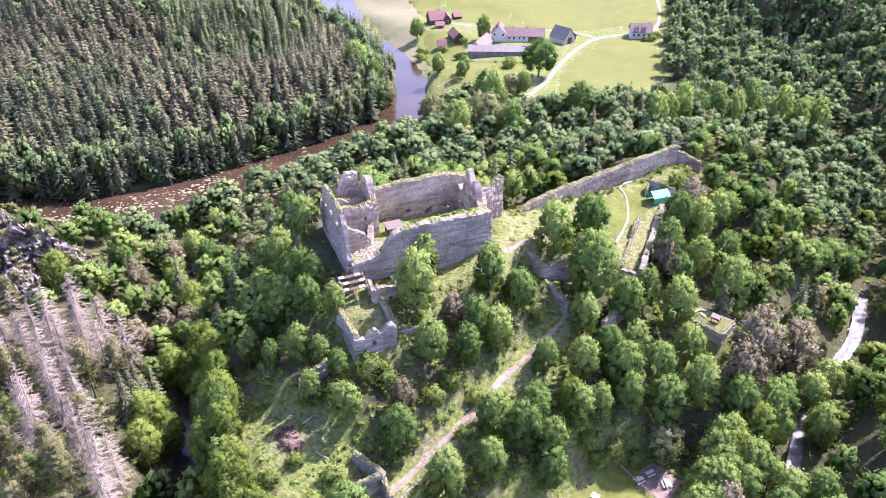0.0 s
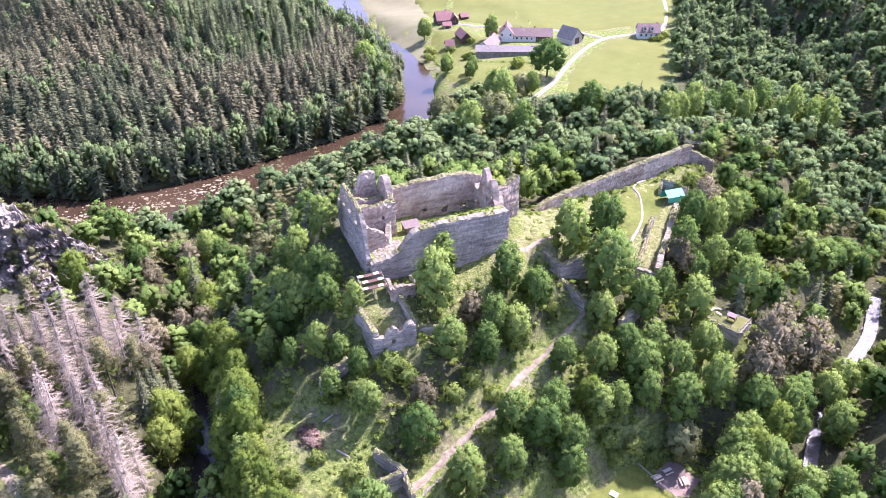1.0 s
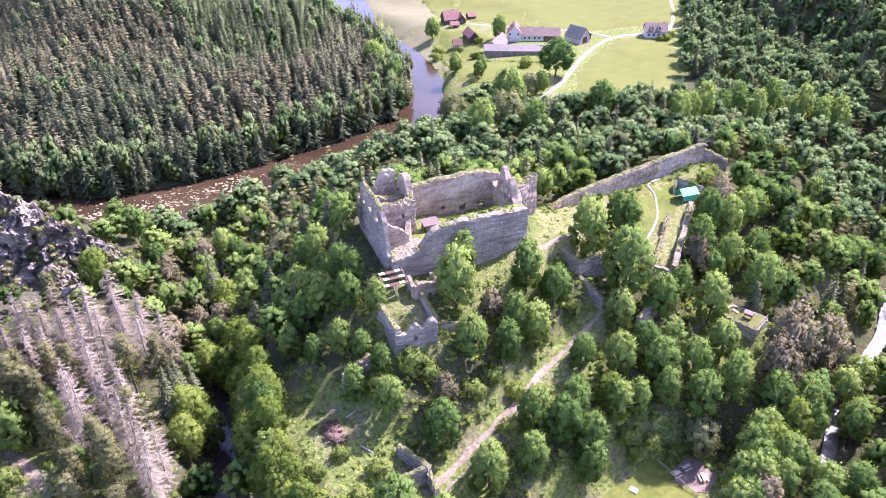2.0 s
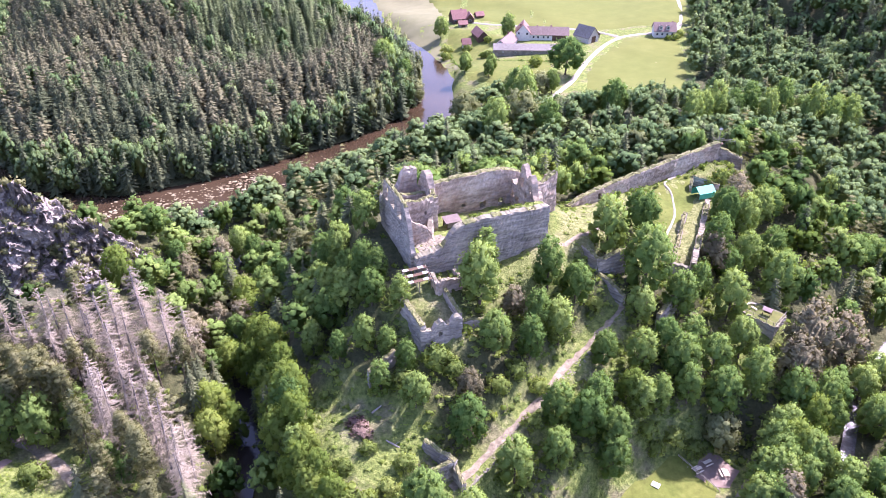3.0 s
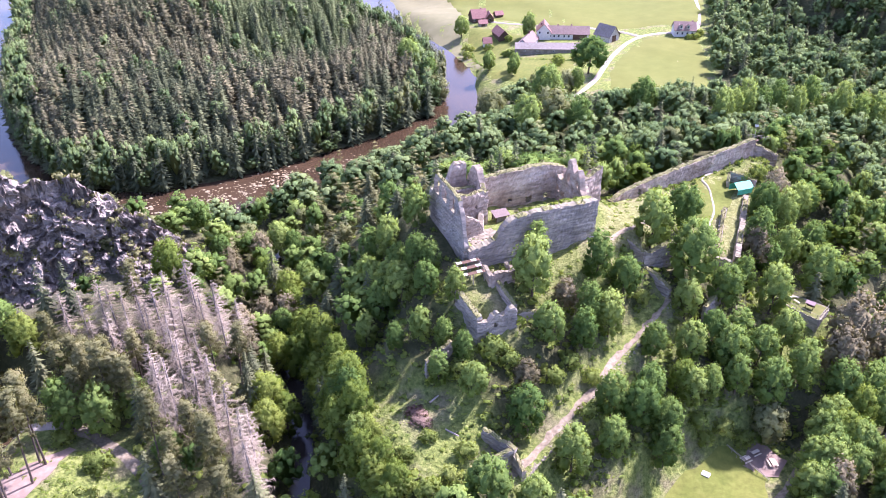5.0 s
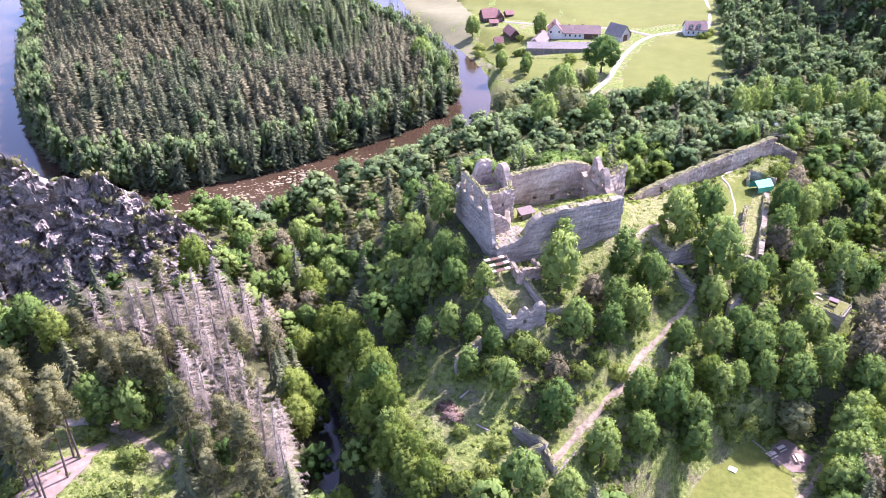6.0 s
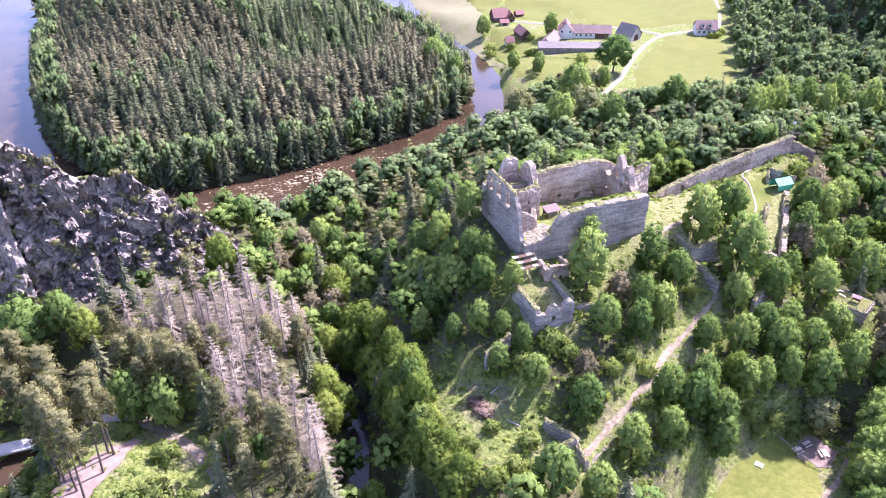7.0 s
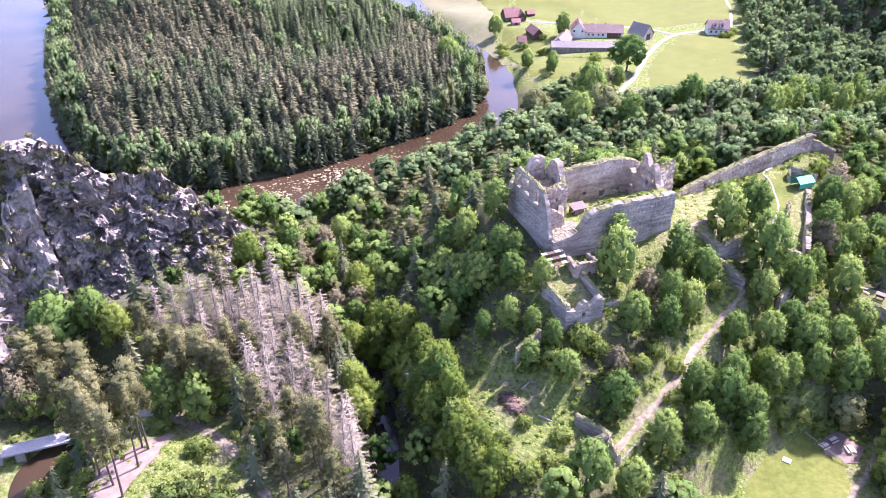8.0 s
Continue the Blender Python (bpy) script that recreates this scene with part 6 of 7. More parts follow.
# ---- the crag ----
CREST = curve_points([(-186, 140, 24), (-166, 147, 34), (-150, 151, 38.5), (-138, 154.5, 37), (-131, 158.5, 29), (-126, 161.0, 27), (-119, 164.5, 24.5), (-112, 169, 17), (-105, 174.5, 8), (-97, 180, -3)], 0.4)
SPUR = curve_points([(-146, 153, 34), (-153, 147, 21), (-156, 140, 11), (-154, 132, 3), (-150, 126, -6)], 0.5)


def block(q, size, seed):
    """A value that is constant within each angular block of rock."""
    _, cells = noise.voronoi(q / size, distance_metric="CHEBYCHEV", exponent=2.5)
    return noise.cell(cells[0] * 17.3 + Vector((seed, 0, 0))) * 2 - 1


def broken(p, amount):
    """How far the rock stands out at a place: angular blocks of three sizes, dipping slabs and broad bulges."""
    q = Vector((p.x * 0.9 + p.z * 0.3, p.y * 0.9, p.z * 0.95 - p.x * 0.3))
    q += Vector((noise.noise(q * 0.3), noise.noise(q * 0.3 + Vector((9, 0, 0))), noise.noise(q * 0.3 + Vector((0, 9, 0))))) * 1.3
    return amount * (2.6 * noise.noise(q * 0.11) + 1.3 * block(q, 6.0, 1) + 1.0 * block(q, 2.7, 2) + 0.5 * block(q, 1.2, 3) + 0.25 * noise.noise(q * 1.6))


def rock_sheet(root, line, across, profile, amount, cuts):
    """Rock swept along a ridge line; profile gives the reach to the front and the share of the height for each step across."""
    verts, n = [], len(across)
    for k, (x, y, top) in enumerate(line):
        d = line[min(k + 1, len(line) - 1)] - line[max(k - 1, 0)]
        d = d[:2] / np.hypot(*d[:2])
        out = Vector((d[1], -d[0], 0))
        top += 3.4 * noise.noise((k * 0.07, 3.1, 0)) + 2.2 * noise.noise((k * 0.2, 9.0, 0)) + 0.4 * noise.noise((k * 0.55, 4.0, 0))
        for s in across:
            reach, share = profile(s)
            foot = gz(x + out.x * reach, y + out.y * reach) - 4.0
            p = Vector((x, y, foot + (top - foot) * share)) + out * reach
            push = broken(p, amount)
            verts.append(p + out * push * max(-0.5, min(1.0, 1 + 5 * s)) + Vector((0, 0, 0.35 * push)))
    cuts = [round((len(line) - 1) * f) for f in cuts]
    for k0, k1 in zip(cuts[:-1], cuts[1:]):
        # one buttress between two clefts
        faces = [((k - k0) * n + r, (k - k0) * n + r + 1, (k - k0 + 1) * n + r + 1, (k - k0 + 1) * n + r) for k in range(k0, k1) for r in range(n - 1)]
        mesh_object("buttress", verts[k0 * n:(k1 + 1) * n], faces, ROCK, root)
    return verts


def crag():
    """A steep face under a jagged crest, with a gentler rib that closes it on one side."""
    root = tagged(new("crag"), "jagged dark grey rock crag with bare sunlit ledges", "rock")
    steps = np.concatenate([np.linspace(-1, 0, 18)[:-1], np.linspace(0, 1, 88)])
    points = rock_sheet(root, CREST, steps, lambda s: (9.5 * s ** 1.7, 1 - s) if s > 0 else (14 * s, 1 + s), 1.0, (0, 0.3, 0.48, 0.64, 0.8, 1))
    points += rock_sheet(root, SPUR, np.linspace(-1, 1, 90), lambda s: (17 * s, 1 - abs(s) ** 0.9), 1.15, (0, 0.5, 1))
    return [v for v in points if v.z > gz(v.x, v.y) + 0.3]


crag_points = crag()
scrub = []
for k in range(760):
    # small trees and bushes rooted in the ledges, thickest on the far shoulder
    s = random.Random(900 + k)
    v = crag_points[s.randrange(len(crag_points))]
    if v.x > -146 and s.random() < 0.72:
        continue
    big = s.random() ** 2
    scrub.append((v.x, v.y, v.z, 1.5 + 4.0 * big, 1.9 + 3.4 * big, s.randrange(4)))


def ledge_scrub(name, label, scrub, mat):
    vs, fs, tint, n = [], [], [], 0
    rng = np.random.default_rng(77)
    for x, y, z, hgt, wid, k in scrub:
        v, f4, f3, w0, h0, nv = MID_BUSH[k]
        vs.append(v * (wid / w0, wid / w0, hgt / h0) + (x, y, z - 0.3))
        fs += [tuple(r + n) for r in f4] + [tuple(r + n) for r in f3]
        tint.append(np.full(len(v), rng.uniform(0, 1)))
        n += len(v)
    ob = mesh_object(name, np.concatenate(vs), [tuple(int(i) for i in f) for f in fs], mat, smooth=True)
    ob.data.attributes.new("tint", "FLOAT", "POINT").data.foreach_set("value", np.concatenate(tint).astype(np.float32))
    return tagged(ob, label, "shrub", kind="stuff")


ledge_scrub("crag_scrub", "stunted scrub rooted in the rock ledges", scrub, PINE_FAR)
yard_rng = random.Random(61)
yard_bushes = []
for k in range(60):
    u, v = yard_rng.uniform(15, 34), 1.6 + 5.5 * yard_rng.random() ** 1.5
    yard_bushes.append((*uv(u, v), yard_z(u, v), yard_rng.uniform(0.4, 1.6), yard_rng.uniform(0.8, 2.0), yard_rng.randrange(4)))
for k in range(26):
    u, v = yard_rng.uniform(9, 34), yard_rng.uniform(4, 16)
    yard_bushes.append((*uv(u, v), yard_z(u, v), yard_rng.uniform(0.3, 0.7), yard_rng.uniform(0.7, 1.5), yard_rng.randrange(4)))
ledge_scrub("courtyard_bushes", "bright low bushes growing along the courtyard wall", yard_bushes, LIGHT_FAR)


# ---- stones in the water ----
def stones(name, places, mat, label, category):
    bm = bmesh.new()
    bmesh.ops.create_icosphere(bm, subdivisions=1, radius=1.0)
    v0, f0 = np.array([v.co[:] for v in bm.verts]), [[v.index for v in f.verts] for f in bm.faces]
    bm.free()
    rng = np.random.default_rng(4)
    vs, fs = [], []
    for k, (x, y, z, r) in enumerate(places):
        vs.append(v0 * rng.uniform(0.75, 1.2, (12, 1)) * (r * rng.uniform(0.8, 1.7), r, r * 0.4) + (x, y, z))
        fs += [tuple(i + 12 * k for i in f) for f in f0]
    return tagged(mesh_object(name, np.concatenate(vs), fs, mat), label, category, kind="stuff")


stone_rng = random.Random(8)
rapids = []
for k in range(700):
    s = stone_rng.random()
    line = [(-30, 328), (-57, 301), (-80, 280), (-108, 257), (-140, 243), (-165, 244)]
    q = s * (len(line) - 1)
    i = min(int(q), len(line) - 2)
    x = line[i][0] + (line[i + 1][0] - line[i][0]) * (q - i) + stone_rng.uniform(-11, 11)
    y = line[i][1] + (line[i + 1][1] - line[i][1]) * (q - i) + stone_rng.uniform(-11, 11)
    if noise.noise((x * 0.06, y * 0.06, 2.0)) > -0.08 and s > 0.3:
        rapids.append((x, y, WATER_Z - 0.03, stone_rng.uniform(0.15, 0.3) * (1 + 2.2 * stone_rng.random() ** 3)))
for x, y, _ in curve_points([(-152, 244, 0), (-138, 245, 0), (-122, 252, 0), (-104, 263, 0), (-86, 279, 0)], 0.12):
    # the shallows, thick with stones
    x, y = x + stone_rng.gauss(0, 4.5), y + stone_rng.gauss(0, 4.5)
    if noise.noise((x * 0.11, y * 0.11, 6.0)) > -0.12:
        rapids.append((x, y, WATER_Z - 0.02, stone_rng.uniform(0.15, 0.32) * (1 + 2.2 * stone_rng.random() ** 3)))
stones("river_boulders", rapids, BOULDER, "pale brown boulders standing out of the shallow river", "boulders")
brook_stones = []
for k in range(110):
    q = stone_rng.uniform(5.3, 7.2)
    i = int(q)
    a, b = STREAM_LINE[i], STREAM_LINE[i + 1]
    f = q - i
    brook_stones.append((a[0] + (b[0] - a[0]) * f + stone_rng.uniform(-2.0, 2.0), a[1] + (b[1] - a[1]) * f + stone_rng.uniform(-1.8, 1.8), a[2] + (b[2] - a[2]) * f - 0.02, stone_rng.uniform(0.1, 0.25)))
stones("white_water", brook_stones, FOAM, "white foaming water over the stones of the brook", "rapids")
rubble = []
for k in range(420):
    u, v = 2.0 + 7.5 * stone_rng.random(), 0.8 + 6.5 * stone_rng.random()
    rubble.append((*uv(u, v), yard_z(u, v) + 0.1, stone_rng.uniform(0.12, 0.3) * (1 + 1.5 * stone_rng.random() ** 4)))
stones("rubble_heap", rubble, PLASTERED, "heap of fallen stones inside the broken wall", "rubble")
edging = []
for p, q in zip(low_line[:-1], low_line[1:]):
    for k in range(26):
        f = stone_rng.random()
        x, y = p[0] + (q[0] - p[0]) * f + stone_rng.uniform(-0.9, 0.7), p[1] + (q[1] - p[1]) * f + stone_rng.uniform(-0.7, 0.9)
        edging.append((x, y, gz(x, y) + 0.05, stone_rng.uniform(0.1, 0.3)))
stones("path_stones", edging, MASONRY, "loose wall stones scattered along the earth walk", "stones")
isle = []
for x, y in scatter([(-152, 244), (-140, 250), (-128, 248), (-124, 240), (-136, 236)], 2.6, 31):
    isle.append((x, y, 2.2, 3.0, stone_rng.randrange(4)))
if isle:
    joined_wood("river_island_scrub", "green scrub on a low island in the river", "shrub", isle, MID_BUSH, BUSHY_FAR)


# ---- farm ----
RUBBLEWALL = surface("grey_brown_stone_barn_wall", [(0.3, (0.17, 0.15, 0.13)), (0.6, (0.28, 0.25, 0.22)), (0.8, (0.38, 0.35, 0.31))], 0.8, 0.95, (0.2, (0.75, 0.75, 0.72), (1.1, 1.05, 1.0)), 0.5, 0.1)
def roof_mesh(length, width, wall, rise, over=0.5, thick=0.22):
    """Two slopes with overhang and thickness, ridge along x."""
    a, b = length / 2 + over, width / 2 + over
    drop = over * rise / (width / 2)
    prof = [(-b, wall - drop), (0, wall + rise), (b, wall - drop), (b, wall - drop - thick), (0, wall + rise - thick), (-b, wall - drop - thick)]
    bm = bmesh.new()
    ends = [[bm.verts.new((x, y, z)) for y, z in prof] for x in (-a, a)]
    for k in range(6):
        bm.faces.new((ends[0][k], ends[0][(k + 1) % 6], ends[1][(k + 1) % 6], ends[1][k]))
    for e in ends:
        bm.faces.new((e[0], e[1], e[4], e[5]))
        bm.faces.new((e[1], e[2], e[3], e[4]))
    bmesh.ops.recalc_face_normals(bm, faces=bm.faces)
    return bm


def wall_mesh(length, width, wall, rise):
    a, b = length / 2, width / 2
    bm = bmesh.new()
    rows = [[bm.verts.new((x, y, z)) for y, z in ((-b, -1.5), (-b, wall - 0.05), (0, wall + rise - 0.3), (b, wall - 0.05), (b, -1.5))] for x in (-a, a)]
    for k in range(4):
        bm.faces.new((rows[0][k], rows[0][k + 1], rows[1][k + 1], rows[1][k]))
    for r in rows:
        bm.faces.new(r)
    bmesh.ops.recalc_face_normals(bm, faces=bm.faces)
    return bm


def window(parent, x, y, z, wide, tall, face):
    """A recessed-looking window on a wall: face is 's', 'n', 'e' or 'w'."""
    t = 0.06
    sx, sy = {"s": (0, -1), "n": (0, 1), "e": (1, 0), "w": (-1, 0)}[face]
    if sx == 0:
        f = part("window", boxed(x - wide / 2 - 0.1, y - t, z - tall / 2 - 0.1, x + wide / 2 + 0.1, y + t, z + tall / 2 + 0.1), WHITEPANEL, parent)
        part("pane", boxed(x - wide / 2, y + sy * t - 0.02, z - tall / 2, x + wide / 2, y + sy * t + 0.02, z + tall / 2), DARKGLASS, f)
    else:
        f = part("window", boxed(x - t, y - wide / 2 - 0.1, z - tall / 2 - 0.1, x + t, y + wide / 2 + 0.1, z + tall / 2 + 0.1), WHITEPANEL, parent)
        part("pane", boxed(x + sx * t - 0.02, y - wide / 2, z - tall / 2, x + sx * t + 0.02, y + wide / 2, z + tall / 2), DARKGLASS, f)


def house(name, label, x, y, turn, length, width, wall, rise, wall_mat, roof_mat, windows=(), chimneys=(), door=None, category="house"):
    root = thing(name, (x, y, gz(x, y)), label, category, "farm buildings", turn)
    part("wall", wall_mesh(length, width, wall, rise), wall_mat, root)
    roof = part("roof", roof_mesh(length, width, wall, rise), roof_mat, root)
    for cx, cy in chimneys:
        z = wall + rise * (1 - abs(cy) / (width / 2))
        part("chimney", boxed(cx - 0.35, cy - 0.35, z - 0.6, cx + 0.35, cy + 0.35, z + 1.3), REDTILE, roof)
    for face, along, z, wide, tall in windows:
        px, py = {"s": (along, -width / 2), "n": (along, width / 2), "e": (length / 2, along), "w": (-length / 2, along)}[face]
        window(root, px, py, z, wide, tall, face)
    if door:
        face, along, wide, tall = door
        px, py = {"s": (along, -width / 2), "e": (length / 2, along), "w": (-length / 2, along), "n": (along, width / 2)}[face]
        w2 = wide / 2
        part("door", boxed(px - w2, py - 0.08, 0, px + w2, py + 0.08, tall) if face in "sn" else boxed(px - 0.08, py - w2, 0, px + 0.08, py + w2, tall), DARKWOOD, root)
    return root


def row(face, first, step, count, z, wide, tall):
    return [(face, first + step * k, z, wide, tall) for k in range(count)]


house("farm_barn", "long low barn with a grey roof fronting the farmyard", 31, 421, -1, 36, 8.5, 2.8, 2.2, RUBBLEWALL, GREYTILE, [("s", -13, 1.4, 0.7, 0.6), ("s", -6, 1.4, 0.7, 0.6), ("s", 3, 1.4, 0.7, 0.6)], (), ("s", 14, 2.2, 2.4), "barn")
house("farm_wing", "whitewashed farmhouse wing with a faded tile roof", 20.5, 432, 70, 20, 8.0, 3.4, 3.4, WHITEWASH, TILE, row("w", -1.8, 3.6, 2, 4.6, 0.9, 1.1) + row("n", -7, 4.5, 4, 2.0, 1.0, 1.2), ((4, 0.0),))
house("farmhouse", "main farmhouse with white walls and a pinkish tile roof", 45.5, 446, -4, 24, 8.5, 3.6, 3.4, WHITEWASH, TILE, [("s", -10.4, 1.9, 1.0, 1.2), ("s", -8.0, 1.9, 1.0, 1.2), ("s", -5.4, 1.9, 1.0, 1.2), ("s", -2.2, 1.9, 1.0, 1.2), ("s", 0.4, 1.9, 1.0, 1.2)], ((-6, 1.0), (2, 0.8)), ("s", 6.8, 8.0, 3.0))
house("farmhouse_end", "taller end house with a dark red tile roof", 31.5, 447.5, 84, 11, 8.0, 5.0, 4.4, WHITEWASH, REDTILE, row("w", -2.4, 4.8, 2, 4.2, 1.0, 1.2), ((-2, 1.5),))
house("hay_barn", "steep grey-roofed hay barn beside the road", 67.5, 441, -48, 11, 9.0, 3.6, 5.2, GREYWALL, GREYTILE, (), (), ("e", 0, 3.6, 3.6), "barn")
house("hay_shed", "small wooden lean-to behind the hay barn", 73.2, 446.6, -58, 5, 4, 2.6, 1.6, DARKWOOD, GREYTILE, (), (), None, "shed")
house("white_house", "small white house with a tile roof at the field edge", 112.3, 442.5, -4, 12, 8.6, 4.2, 3.8, WHITEWASH, TILE, row("s", -4.2, 2.8, 4, 2.2, 1.0, 1.3) + row("e", -2, 4, 2, 2.2, 0.9, 1.2), ((4.5, 1.0),), ("s", 5.2, 1.0, 2.1))
white_house = [o for o in bpy.data.objects if o.name.startswith("white_house")][0]
for dx in (-2.4, 1.6):
    dormer = part("dormer", boxed(dx - 0.9, -3.9, 4.6, dx + 0.9, -1.2, 6.6), WHITEWASH, white_house, "small gabled dormer")
    part("dormer_window", boxed(dx - 0.5, -3.95, 5.1, dx + 0.5, -3.9, 6.2), DARKGLASS, dormer)
    bm = roof_mesh(3.2, 2.0, 6.5, 0.9, 0.15, 0.12)
    bmesh.ops.rotate(bm, verts=bm.verts, cent=(0, 0, 0), matrix=Matrix.Rotation(radians(90), 3, "Z"))
    bmesh.ops.translate(bm, verts=bm.verts, vec=(dx, -2.4, 0))
    part("dormer_roof", bm, TILE, dormer)
house("red_roofed_house", "country house with a steep red tile roof", -6.0, 487, 18, 9.5, 8.4, 3.4, 4.4, DARKWOOD, REDTILE, row("s", -3.5, 3.5, 3, 1.8, 1.2, 1.3), ((2, 0.8),), ("s", 5.0, 1.0, 2.0))
house("red_roofed_wing", "gabled wing of the red-roofed house", 1.0, 485.5, 96, 7, 5, 3.0, 3.2, DARKWOOD, REDTILE, row("w", 0, 1, 1, 1.8, 1.2, 1.2))
house("garden_pavilion", "little open garden pavilion with a red roof", -3.4, 475.5, 10, 5, 4.4, 2.2, 1.6, OLDWOOD, REDTILE, (), (), ("s", 0, 2.4, 2.0), "pavilion")
house("garden_shed", "tiny white garden shed with a dark red roof", -1.8, 444.5, 8, 4.6, 4.2, 2.6, 2.4, WHITEWASH, REDTILE, row("s", 0.8, 1, 1, 1.5, 0.8, 0.8), (), ("s", -1.0, 0.9, 1.9), "shed")
house("wooden_shed", "dark wooden shed with a long red-brown roof", 6.4, 452, 106, 13, 6, 2.6, 3.0, DARKWOOD, REDTILE, (), (), ("s", 0, 2.6, 2.2), "shed")
house("field_hut", "small dark hut by the drive", 7.5, 496, 20, 5, 4, 2.4, 1.8, DARKWOOD, REDTILE, (), (), None, "hut")


def car(x, y, turn, colour, label):
    root = thing("car", (x, y, gz(x, y) + 0.22), label, "car", "parked cars", turn)
    bm = boxed(-2.1, -0.86, 0.32, 2.1, 0.86, 0.86, bevel=0.14)
    part("body", bm, colour, root)
    bm = bmesh.new()
    made = bmesh.ops.create_cube(bm, size=1.0, matrix=pose(-0.2, 0, 1.12) @ Matrix.Diagonal((2.4, 1.56, 0.56, 1)))
    for v in made["verts"]:
        if v.co.z > 1.1:
            v.co.x = -0.2 + (v.co.x + 0.2) * 0.72
            v.co.y *= 0.86
    part("cabin", bm, DARKGLASS, root)
    for wx in (-1.35, 1.35):
        for wy in (-0.8, 0.8):
            bm = bmesh.new()
            beam(bm, (wx, wy - 0.1, 0.32), (wx, wy + 0.1, 0.32), 0.32, 0.32, 12)
            wheel = part("wheel", bm, plain("tyre_rubber", (0.02, 0.02, 0.02)), root)
            bm = bmesh.new()
            beam(bm, (wx, wy - 0.115, 0.32), (wx, wy + 0.115, 0.32), 0.19, 0.19, 10)
            part("rim", bm, STEEL, wheel)
    return root


car(24, 474.5, 12, plain("dark_car_paint", (0.03, 0.032, 0.04), 0.3), "dark parked car on the gravel drive")
car(33, 473, 80, plain("grey_car_paint", (0.25, 0.26, 0.28), 0.3), "grey parked car on the gravel drive")


# ---- things on the hill ----
WORNLAWN = surface("worn_lawn", [(0.3, (0.075, 0.085, 0.024)), (0.55, (0.12, 0.122, 0.038)), (0.8, (0.17, 0.16, 0.06))], 0.8, 1.0, (0.2, (0.8, 0.9, 0.8), (1.1, 1.05, 1.0)), 0.4, 0.1)
def tent():
    x, y = 62.0, 197.5
    root = thing("tent", (x, y, gz(x, y)), "bright green gabled tarpaulin tent in the bailey", "tent", turn=20)
    for sx in (-2.6, 2.6):
        for sy in (-2.0, 2.0):
            bm = bmesh.new()
            beam(bm, (sx, sy, -0.3), (sx, sy, 2.2), 0.05, 0.05)
            part("pole", bm, STEEL, root)
    part("canopy", roof_mesh(5.4, 4.2, 2.2, 1.4, 0.12, 0.05), GREENTARP, root)
    for sy in (-2.06, 2.02):
        part("side_sheet", boxed(-2.6, sy, 0.4, 2.6, sy + 0.04, 2.15), GREENTARP, root)
    part("end_sheet", boxed(2.62, -2.0, 0.2, 2.66, 2.0, 2.3), WHITEPANEL, root, "white end sheet")
    return root


tent()
bailey_stub = tagged(new("ruined_corner"), "ruined stone corner standing behind the green tent", "wall")
ruin_wall("wall_back", bailey_stub, (60.6, 204.6), (67.4, 200.4), [(0, 9.2), (4, 9.0), (8, 8.2)], [(0, 4), (8, 2)], 0.9, [], MASONRY, 81, True)
ruin_wall("wall_side", bailey_stub, (60.4, 204.2), (59.4, 200.8), [(0, 9.0), (3.5, 7.2)], [(0, 4), (3.5, 4)], 0.8, [], MASONRY, 82, True)


def platform():
    """Lawn terrace with its retaining wall, rails and seats."""
    z = -4.3
    root = terrace
    corners = [(60.0, 156.2), (63.2, 160.4), (72.0, 152.6), (67.4, 147.6)]
    bm = bmesh.new()
    top = [bm.verts.new((*c, z)) for c in corners]
    low = [bm.verts.new((*c, z - 1.2)) for c in corners]
    bm.faces.new(top)
    for k in range(4):
        bm.faces.new((top[k], low[k], low[(k + 1) % 4], top[(k + 1) % 4]))
    part("lawn", bm, WORNLAWN, root, "mown lawn on the terrace")
    for k in range(4):
        a, b = corners[k], corners[(k + 1) % 4]
        n = math.hypot(b[0] - a[0], b[1] - a[1])
        ruin_wall("retaining_wall", root, a, b, [(0, z - 0.02), (n, z - 0.02)], [(0, z - 9), (n, z - 9)], 0.5, [], MASONRY, 90 + k, False, jag=0.05)
        for s in np.arange(0.5, n, 1.8):
            px, py = a[0] + (b[0] - a[0]) * s / n, a[1] + (b[1] - a[1]) * s / n
            if k in (0, 2, 3):
                part("rail_post", boxed(px - 0.045, py - 0.045, z, px + 0.045, py + 0.045, z + 1.1), OLDWOOD, root)
        if k in (0, 2, 3):
            bm = bmesh.new()
            beam(bm, (*a, z + 1.05), (*b, z + 1.05), 0.045, 0.045)
            part("handrail", bm, OLDWOOD, root)
    return z


